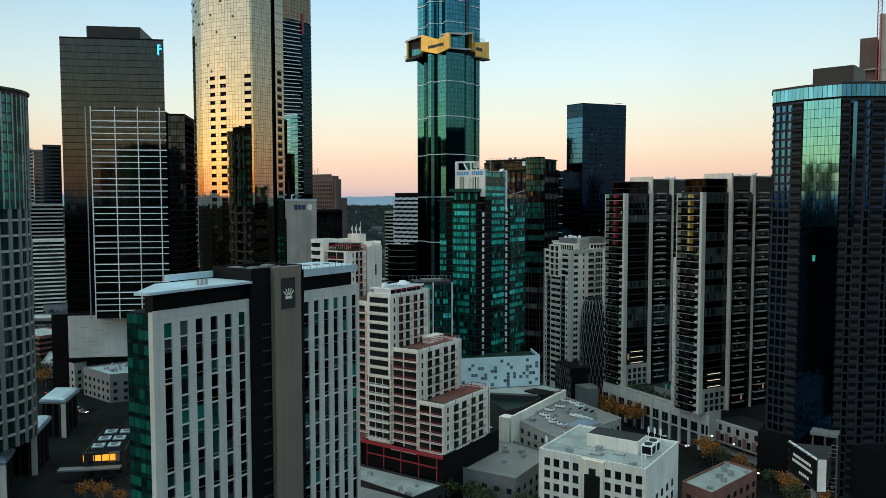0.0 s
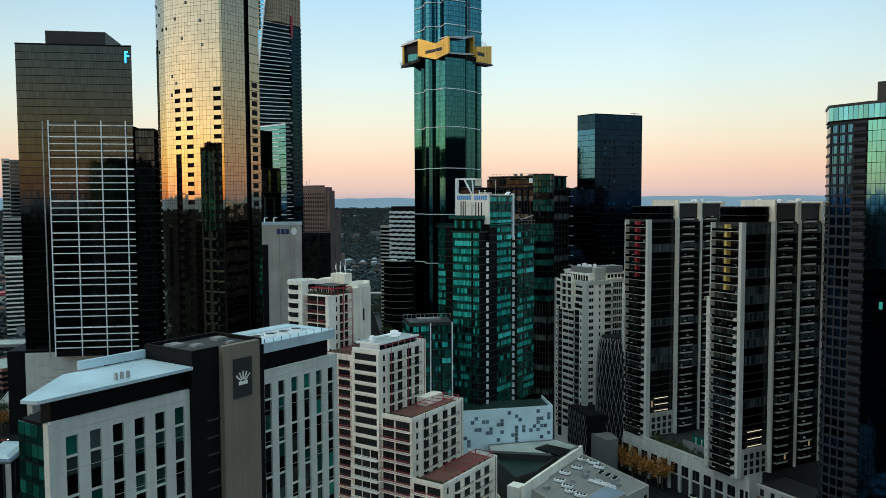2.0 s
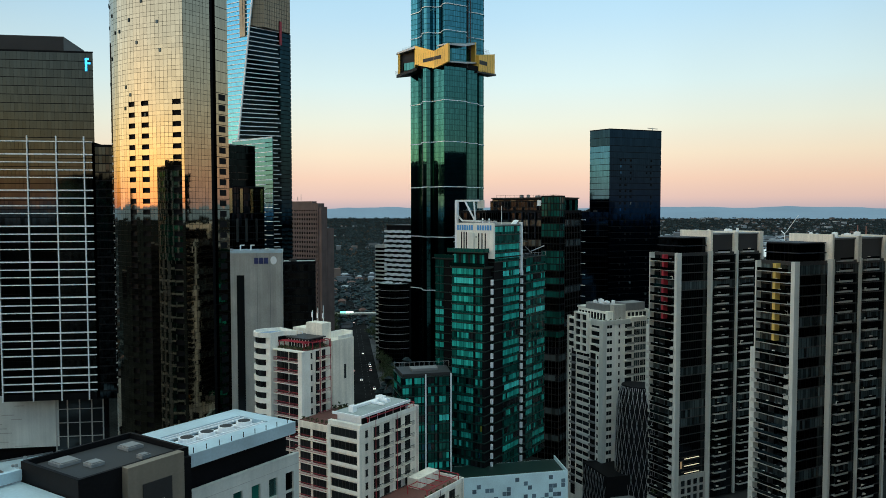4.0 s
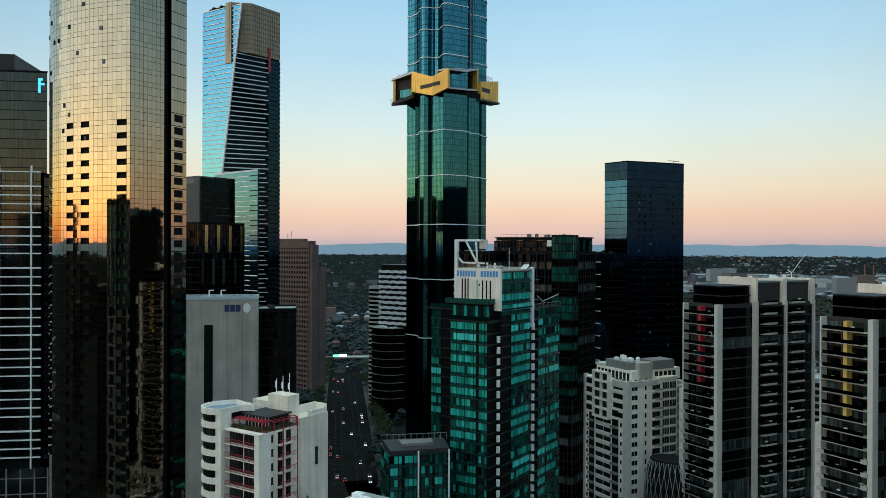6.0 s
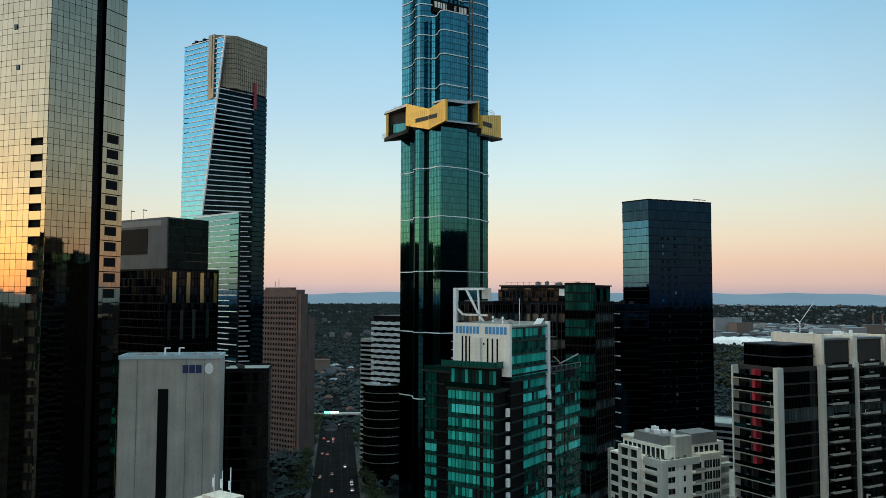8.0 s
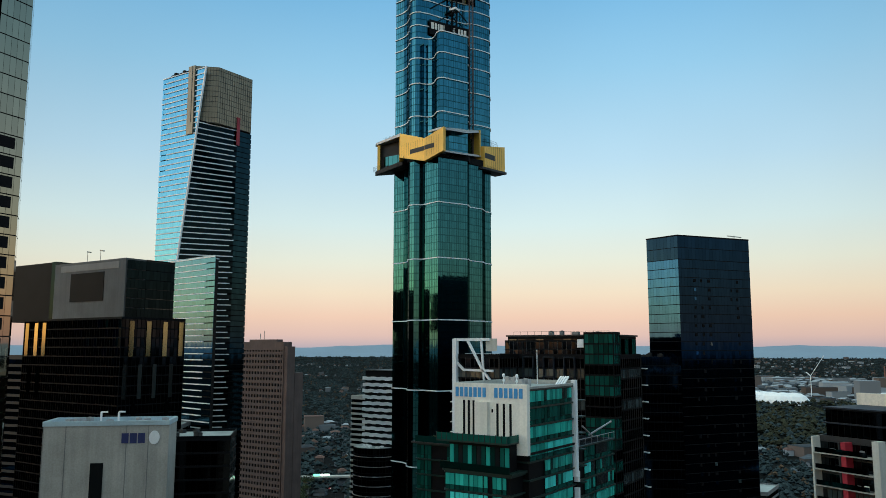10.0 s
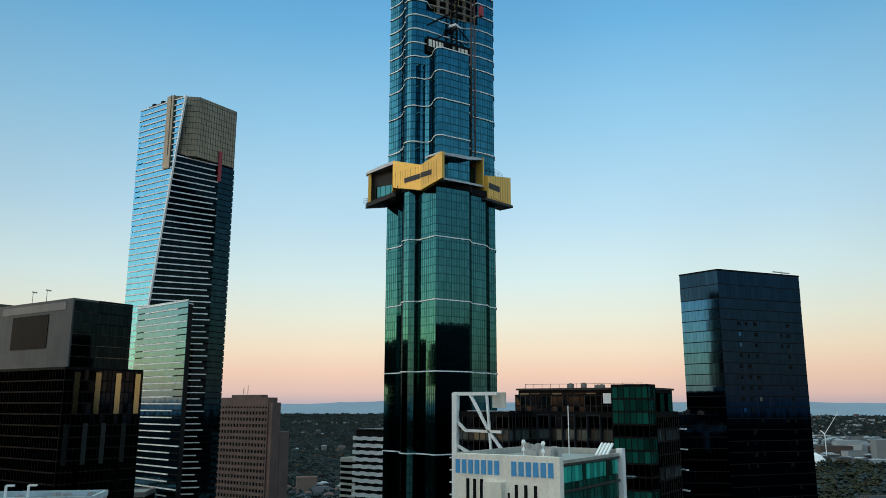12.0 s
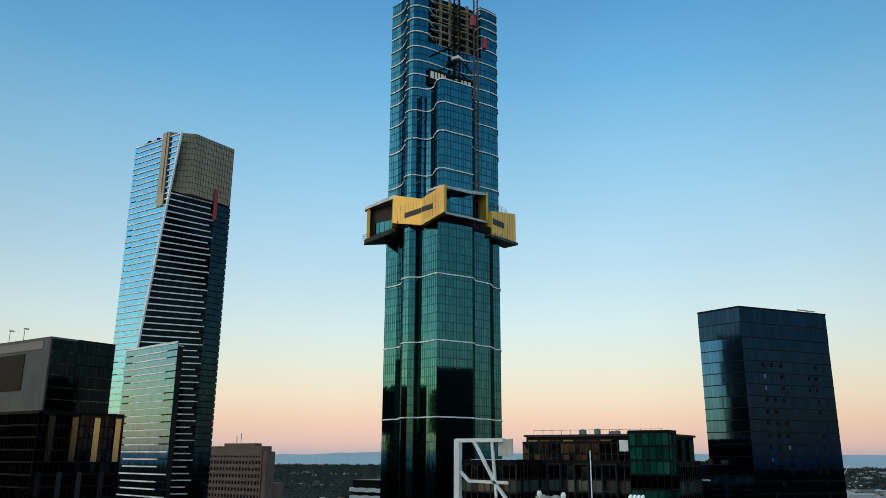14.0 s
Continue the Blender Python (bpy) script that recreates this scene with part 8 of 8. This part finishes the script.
        for e in (0, 3):
            p, q = P[e], P[(e + 1) % 4]
            for m in range(1, 4):
                a = length(p, q) * m / 4
                part("pier", Shape().wall(p, q, a - 0.25, a + 0.25, 0, 14.7, -0.8, -0.3), M["darkgrey"], h)
    flat_building("old white commercial building with arched bays", [(-384, 232), (-356, 229), (-346, 246), (-376, 256)], 14.0, "midgrey", "roofpale", 14, 75)
    flat_building("small stone building with pale roof", [(-418, 236), (-396, 234), (-394, 250), (-416, 254)], 14.0, "grey", "roofpale", 8, 76)
    flat_building("grey car park deck", [(-470, 262), (-440, 240), (-425, 255), (-455, 280)], 8.0, "grey", "roof", 4, 77)
    rng = random.Random(77)
    # trees: the autumn row by the podium, and dark ones in the near street
    k = 0
    for i in range(11):
        a = Vector((-154, 354)).lerp(Vector((-117, 333)), i / 10)
        tree(a.x + rng.uniform(-2, 2), a.y + rng.uniform(-2, 2) - 2, 0, rng.uniform(9, 12.5), "autumn", 100 + i)
    for i in range(12):
        a = Vector((-84, 306)).lerp(Vector((-38, 272)), i / 11)
        tree(a.x + rng.uniform(-3, 3), a.y + rng.uniform(-3, 3), 0, rng.uniform(7, 10), rng.choice(("autumn", "foliage")), 130 + i)
    for i in range(8):
        tree(-140 + i * 4.2 + rng.uniform(-1, 1), 215 + rng.uniform(-5, 5), 0, rng.uniform(6, 10), "foliage", 150 + i)
    for i in range(7):
        tree(-164 + i * 3.0 + rng.uniform(-1, 1), 250 + rng.uniform(-3, 5), 0, rng.uniform(7, 11), "foliage", 160 + i)
    for i in range(10):
        tree(-470 + i * 6 + rng.uniform(-2, 2), 246 + rng.uniform(-8, 8) - i * 2.5, 0, rng.uniform(7, 11), rng.choice(("autumn", "foliage")), 170 + i)
    for i in range(6):
        tree(-246 + i * 7, 148 + i * 2, 0, rng.uniform(5, 8), "autumn", 190 + i)
    for i in range(60):
        a = STREET_A + street_u * (10 + i * 6.5) + street_n * (rng.choice((-1, 1)) * rng.uniform(16, 27))
        tree(a.x, a.y, 0, rng.uniform(8, 13), "foliage", 210 + i)
    for x, y in ((-73, 312), (-62.5, 305), (-55, 300), (-58, 283), (-92, 300), (-33, 262), (-47, 294), (-83, 318)):
        lamp = thing("street_lamp", "slim grey street lamp with a small lit head", "street lamp", (x, y))
        part("pole", Shape().cyl(x, y, 0, 7.0, 0.1, 0.06, 8).bar((x, y, 7.0), (x + 1.2, y - 0.8, 7.2), 0.08), M["steel"], lamp)
        part("lamp_head", Shape().box(x + 0.9, y - 1.1, 7.1, x + 1.6, y - 0.6, 7.28), M["whitelamp"], lamp, "lit white lamp head")
    # traffic
    mats = ("white", "midgrey", "black", "grey", "red")
    for i in range(26):
        lane = rng.choice((-10.5, -6.5, -2.5, 2.5, 6.5, 10.5))
        d = rng.uniform(0, 420)
        p = STREET_A + street_u * d + street_n * lane
        ang = math.atan2(street_u.y, street_u.x) + (math.pi if lane > 0 else 0)
        parked_car(p.x, p.y, 0.06, ang, rng.choice(mats), True)
    for i in range(8):
        a = Vector((-170, 375)).lerp(Vector((-40, 282)), rng.random())
        parked_car(a.x, a.y, 0.06, math.atan2(-93, 130), rng.choice(mats), rng.random() < 0.5)
    for i in range(10):
        parked_car(-400 + i * 5.5, 222 - i * 1.2, 0.06, 0.2, rng.choice(mats), i % 3 == 0)
    # footbridge over the avenue with a lit sign
    br = thing("bridge", "road bridge across the avenue with green lit sign", "bridge", (-600, 719))
    c = Vector((-600, 719))
    a, b = c - street_n * 34, c + street_n * 34
    part("deck", Shape().bar((a.x, a.y, 8), (b.x, b.y, 8), 8, 1.4), M["grey"], br)
    for o in (-20, 0, 20):
        p = c + street_n * o
        part("pier", Shape().cyl(p.x, p.y, 0, 7.4, 0.9), M["grey"], br)
    a, b = c - street_n * 12 - street_u * 4.2, c + street_n * 2 - street_u * 4.2
    part("sign", Shape().bar((a.x, a.y, 10.2), (b.x, b.y, 10.2), 0.3, 1.8), M["greenlamp"], br)
    p, q = a.lerp(b, 0.45), b
    part("sign_face", Shape().bar((p.x - street_u.x * 0.3, p.y - street_u.y * 0.3, 10.2), (q.x - street_u.x * 0.3, q.y - street_u.y * 0.3, 10.2), 0.3, 1.8), M["whitelamp"], br)


make_foreground()


# ---- the city beyond ----
OCCUPIED = [(-150, 134, 50), (-175, 222, 45), (-196, 230, 40), (-186, 310, 48), (-228, 418, 45), (-370, 510, 45), (-312, 470, 45), (-192, 462, 40), (-160, 365, 40),
            (-120, 360, 50), (-80, 340, 50), (-38, 318, 50), (-390, 262, 60), (-268, 240, 45), (-486, 478, 50), (-410, 370, 65), (-300, 312, 45), (-540, 594, 45), (-408, 560, 40),
            (-282, 127, 50), (-92, 232, 40), (-135, 280, 60), (-60, 260, 40), (-150, 180, 60), (-100, 150, 90), (-60, 80, 90), (0, 0, 80), (-33, 428, 30)]


def free(x, y, pad=0):
    if any((x - a) ** 2 + (y - b) ** 2 < (r + pad) ** 2 for a, b, r in OCCUPIED):
        return False
    d = Vector((x, y)) - STREET_A
    if -80 < d.dot(street_u) < 360 and abs(d.dot(street_n)) < 22 + pad:
        return False
    return True


def make_suburbs():
    rng = random.Random(42)
    walls = {k: Shape() for k in ("farwall", "farwarm", "farlight")}
    roofs = {k: Shape() for k in ("farroof", "farpale", "farred")}
    woods, scrub, gardens = Shape(), Shape(), Shape()
    count = 0
    for _ in range(420):                            # the avenue's tree rows and the gardens behind
        p = STREET_A + street_u * rng.uniform(-30, 760) + street_n * (rng.choice((-1, 1)) * rng.uniform(17, 46))
        h = rng.uniform(7, 12)
        if any((p.x - a) ** 2 + (p.y - b) ** 2 < (r0 - 12) ** 2 for a, b, r0 in OCCUPIED):
            continue
        for _b in range(5):
            c = Vector((p.x + rng.gauss(0, h * 0.2), p.y + rng.gauss(0, h * 0.2), h * rng.uniform(0.35, 0.85)))
            w = h * rng.uniform(0.18, 0.3)
            vs = [c + Vector((w * math.cos(t + rng.uniform(-0.4, 0.4)), w * math.sin(t), rng.uniform(-0.25, 0.15) * w)) for t in (0, 1.26, 2.5, 3.77, 5.0)]
            woods.add(vs + [c + Vector((0, 0, w * rng.uniform(0.6, 0.9))), c - Vector((0, 0, w * 0.8))],
                      [(0, 1, 5), (1, 2, 5), (2, 3, 5), (3, 4, 5), (4, 0, 5), (1, 0, 6), (2, 1, 6), (3, 2, 6), (4, 3, 6), (0, 4, 6)])
    while count < 24000:
        a = radians(rng.uniform(60, 175))
        r = 560 + 3900 * rng.random() ** 1.15
        x, y = r * math.cos(a) - 60, r * math.sin(a) + 60
        if not free(x, y, 8):
            continue
        park = noise.noise((x / 420, y / 420, 3.1)) + 0.5 * noise.noise((x / 130, y / 130, 7.7))
        gz = rise(math.hypot(x + 150, y - 250)) - 0.3
        wooded = r > 1500 and 117 < math.degrees(a) < 150      # the parkland and bush beyond the avenue
        garden = 1180 < r < 2020 + 160 * park and math.degrees(a) < 113     # the botanic gardens
        works = not garden and 1900 < r < 2900 and math.degrees(a) < 113     # the belt of pale halls behind them
        share = 0.25 if works else (0.8 if r < 1300 else (0.62 if r > 2900 else 0.42))
        if garden or not works and park > (-0.25 if wooded else 0.12) or rng.random() < share:
            n = rng.choice((5, 6, 7) if garden else (3, 4, 5, 6))
            for _ in range(n):
                tx, ty, h = x + rng.gauss(0, 9), y + rng.gauss(0, 9), rng.uniform(6, 14) if garden else rng.uniform(4, 10)
                if not free(tx, ty, 4):
                    continue
                s = rng.choice((gardens, gardens, woods)) if garden else (woods if rng.random() < 0.93 else scrub)
                for _b in range(3):
                    c = Vector((tx + rng.gauss(0, h * 0.22), ty + rng.gauss(0, h * 0.22), gz + h * rng.uniform(0.35, 0.85)))
                    w = h * rng.uniform(0.2, 0.36)
                    vs = [c + Vector((w * math.cos(t + rng.uniform(-0.4, 0.4)), w * math.sin(t), rng.uniform(-0.25, 0.15) * w)) for t in (0, 1.26, 2.5, 3.77, 5.0)]
                    s.add(vs + [c + Vector((rng.gauss(0, w * 0.2), rng.gauss(0, w * 0.2), w * rng.uniform(0.6, 0.9))), c - Vector((0, 0, w * 0.8))],
                          [(0, 1, 5), (1, 2, 5), (2, 3, 5), (3, 4, 5), (4, 0, 5), (1, 0, 6), (2, 1, 6), (3, 2, 6), (4, 3, 6), (0, 4, 6)])
        else:
            big = rng.random()
            w, d = rng.uniform(7, 16), rng.uniform(7, 14)
            h = rng.uniform(3.5, 7)
            if big > 0.93:
                w, d, h = rng.uniform(18, 45), rng.uniform(14, 30), rng.uniform(7, 16)
            if big > 0.985 and r < 2600:
                h = rng.uniform(18, 34)
            if works:
                w, d, h = w * 1.7, d * 1.3, h * 1.5
            elif r > 2000:
                w, d, h = w * 0.7, d * 0.7, h * 0.8
            c = rng.uniform(-0.3, 0.3) + 0.72
            P = turned(x, y, math.degrees(c), w, d)
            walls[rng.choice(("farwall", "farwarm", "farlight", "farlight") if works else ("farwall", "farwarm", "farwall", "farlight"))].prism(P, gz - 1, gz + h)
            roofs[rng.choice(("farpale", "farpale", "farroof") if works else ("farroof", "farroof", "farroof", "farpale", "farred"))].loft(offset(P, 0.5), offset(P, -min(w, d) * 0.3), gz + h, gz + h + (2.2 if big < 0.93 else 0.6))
        count += 1
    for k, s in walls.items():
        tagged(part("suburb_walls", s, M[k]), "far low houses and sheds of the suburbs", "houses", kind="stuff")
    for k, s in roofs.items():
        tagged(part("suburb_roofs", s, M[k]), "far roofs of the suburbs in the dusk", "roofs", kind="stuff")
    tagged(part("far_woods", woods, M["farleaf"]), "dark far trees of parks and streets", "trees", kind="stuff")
    tagged(part("far_gardens", gardens, M["farpark"]), "dense olive-green trees of the far public gardens", "trees", kind="stuff")
    tagged(part("far_autumn_trees", scrub, M["farautumn"]), "scattered rusty autumn trees far off", "trees", kind="stuff")


def make_far_things():
    st = thing("stadium", "pale domed stadium roof far beyond the parkland", "stadium", (-505, 2010))
    for i in range(7):
        a = i * 0.9
        cx, cy = -560 + i * 22, 2020 + 18 * math.sin(a)
        N = 12
        s = Shape()
        prev = None
        for k in range(5):
            rr = 34 * math.cos(k / 4 * math.pi / 2 * 0.96)
            ring = [(cx + rr * math.cos(2 * math.pi * j / N), cy + 26 * rr / 34 * math.sin(2 * math.pi * j / N)) for j in range(N)]
            if prev:
                s.loft(prev[0], ring, prev[1], 4 + 26 * math.sin(k / 4 * math.pi / 2))
            prev = (ring, 4 + 26 * math.sin(k / 4 * math.pi / 2))
        part("roof_shell", s, M["whitesteel"], st)
    cr = thing("tower_crane", "far pale tower crane over the suburbs", "crane", (-415, 2150))
    s = Shape().bar((-415, 2150, 0), (-415, 2150, 62), 1.5).bar((-415, 2150, 62), (-385, 2150, 108), 1.1).bar((-415, 2150, 62), (-424, 2150, 70), 2.0)
    part("jib", s, M["whitesteel"], cr)
    for x, y in ((-300, 2600),):
        c2 = thing("chimney", "far thin brick stacks on the skyline", "chimney", (x, y))
        part("stack", Shape().cyl(x, y, 0, 78, 2.4, 1.6), M["redbrick"], c2)
        part("stack", Shape().cyl(x + 22, y, 0, 75, 2.4, 1.6), M["redbrick"], c2)
    # mid-distance blocks left of the gridded office tower
    rng = random.Random(13)
    specs = [(-505, 380, 22, 22, 118, "g_navy", "darkgrey"), (-520, 330, 26, 24, 60, "g_dark", "grey"), (-455, 420, 20, 20, 84, "g_smoke", "midgrey"), 
             (-430, 620, 26, 30, 60, "g_smoke", "redbrick"), (-560, 960, 70, 40, 34, "g_dark", "redbrick"), (-470, 800, 34, 30, 38, "g_dark", "grey"), (-560, 840, 34, 30, 26, "g_dark", "cream"),
             (-700, 1150, 60, 40, 30, "g_dark", "cream"), (-820, 1260, 60, 40, 36, "g_dark", "cream"), (-150, 560, 30, 24, 52, "g_grey", "grey"), (-100, 600, 50, 26, 30, "g_dark", "offwhite"),
             (-60, 480, 26, 26, 64, "g_smoke", "darkgrey"), (-250, 640, 40, 30, 44, "g_smoke", "midgrey"), (-320, 600, 30, 30, 54, "g_smoke", "cream"), (-230, 540, 26, 26, 48, "g_dark", "grey"),
             (-480, 300, 30, 18, 18, "g_dark", "cream"), (-530, 270, 34, 22, 14, "g_dark", "redbrick"), (-620, 290, 60, 24, 12, "g_dark", "midgrey")]
    for x, y, w, d, h, g, b in specs:
        far = thing("distant_building", "far %s city block with rows of windows" % {"redbrick": "red-brown", "redroof": "rusty red", "darkgrey": "dark", "grey": "grey", "midgrey": "grey"}.get(b, "pale"), "building", (x, y))
        P = turned(x, y, rng.choice((0, 12, 40)), w, d)
        storeys(far, P, 0, h, 3.6, g, b, bay=2.4, band_h=1.3, band_out=0.15, parapet=0.8, far=True)
    # towers and slabs at the far end of the street
    for x, y, w, d, h, g, b in ((-793.6, 424.5, 6.2, 20, 155, "g_dark", "offwhite"), (-790.4, 430.4, 9.0, 20, 154, "g_grey", "midgrey"), (-768.7, 428.3, 16.3, 18, 158, "g_navy", "darkgrey"),
                                (-722.6, 387.6, 28.3, 16, 99, "g_grey", "grey"), (-668.7, 361.1, 24.2, 18, 68, "g_dark", "white")):
        far = thing("distant_building", "far %s city block with rows of windows" % {"darkgrey": "dark blue glass", "grey": "grey", "midgrey": "grey-blue"}.get(b, "pale"), "building", (x, y))
        storeys(far, turned(x, y, 61, w, d), 0, h, 3.6, g, b, bay=2.4, band_h=1.3, band_out=0.15, parapet=0.8, far=True)
    # long far road lit red: its glow put into a red-painted shed shape
    rs = thing("shed", "long low red shape standing in for a red-lit road", "shed", (-915, 480))
    part("roof", Shape().bar((-880, 420, 12), (-955, 543, 12), 14, 3), M["red"], rs)
    part("wall", Shape().bar((-880, 420, 5), (-955, 543, 5), 12, 10), M["cream"], rs)


def make_city_behind():
    """Plain blocks of the city behind the camera, which the facades mirror."""
    rng = random.Random(23)
    n = 0
    while n < 84:
        a = radians(rng.uniform(178, 405))
        r = 300 + 1000 * rng.random()
        x, y = r * math.cos(a), r * math.sin(a)
        w, d = rng.uniform(16, 40), rng.uniform(16, 34)
        if not free(x, y, 24):
            continue
        n += 1
        OCCUPIED.append((x, y, 20))
        h = rng.uniform(35, 105)
        if rng.random() < 0.22:                     # a few slim towers stand out of the rest
            w, d, h = rng.uniform(12, 20), rng.uniform(12, 20), 105 + r * rng.uniform(0.03, 0.11)
        far = thing("distant_building", "dark city block behind the flight path", "building", (x, y))
        P = turned(x, y, rng.choice((0, 20, 45)), w, d)
        part("core", Shape().prism(P, 0, h), M["citydark"], far)
        s = Shape()
        for i in range(int(h / 3.8)):
            s.prism(offset(P, 0.2), 1.2 + i * 3.8, 3.1 + i * 3.8)
        part("window_bands", s, M["citypane"], far, kind="stuff")


make_suburbs()
make_far_things()
make_city_behind()
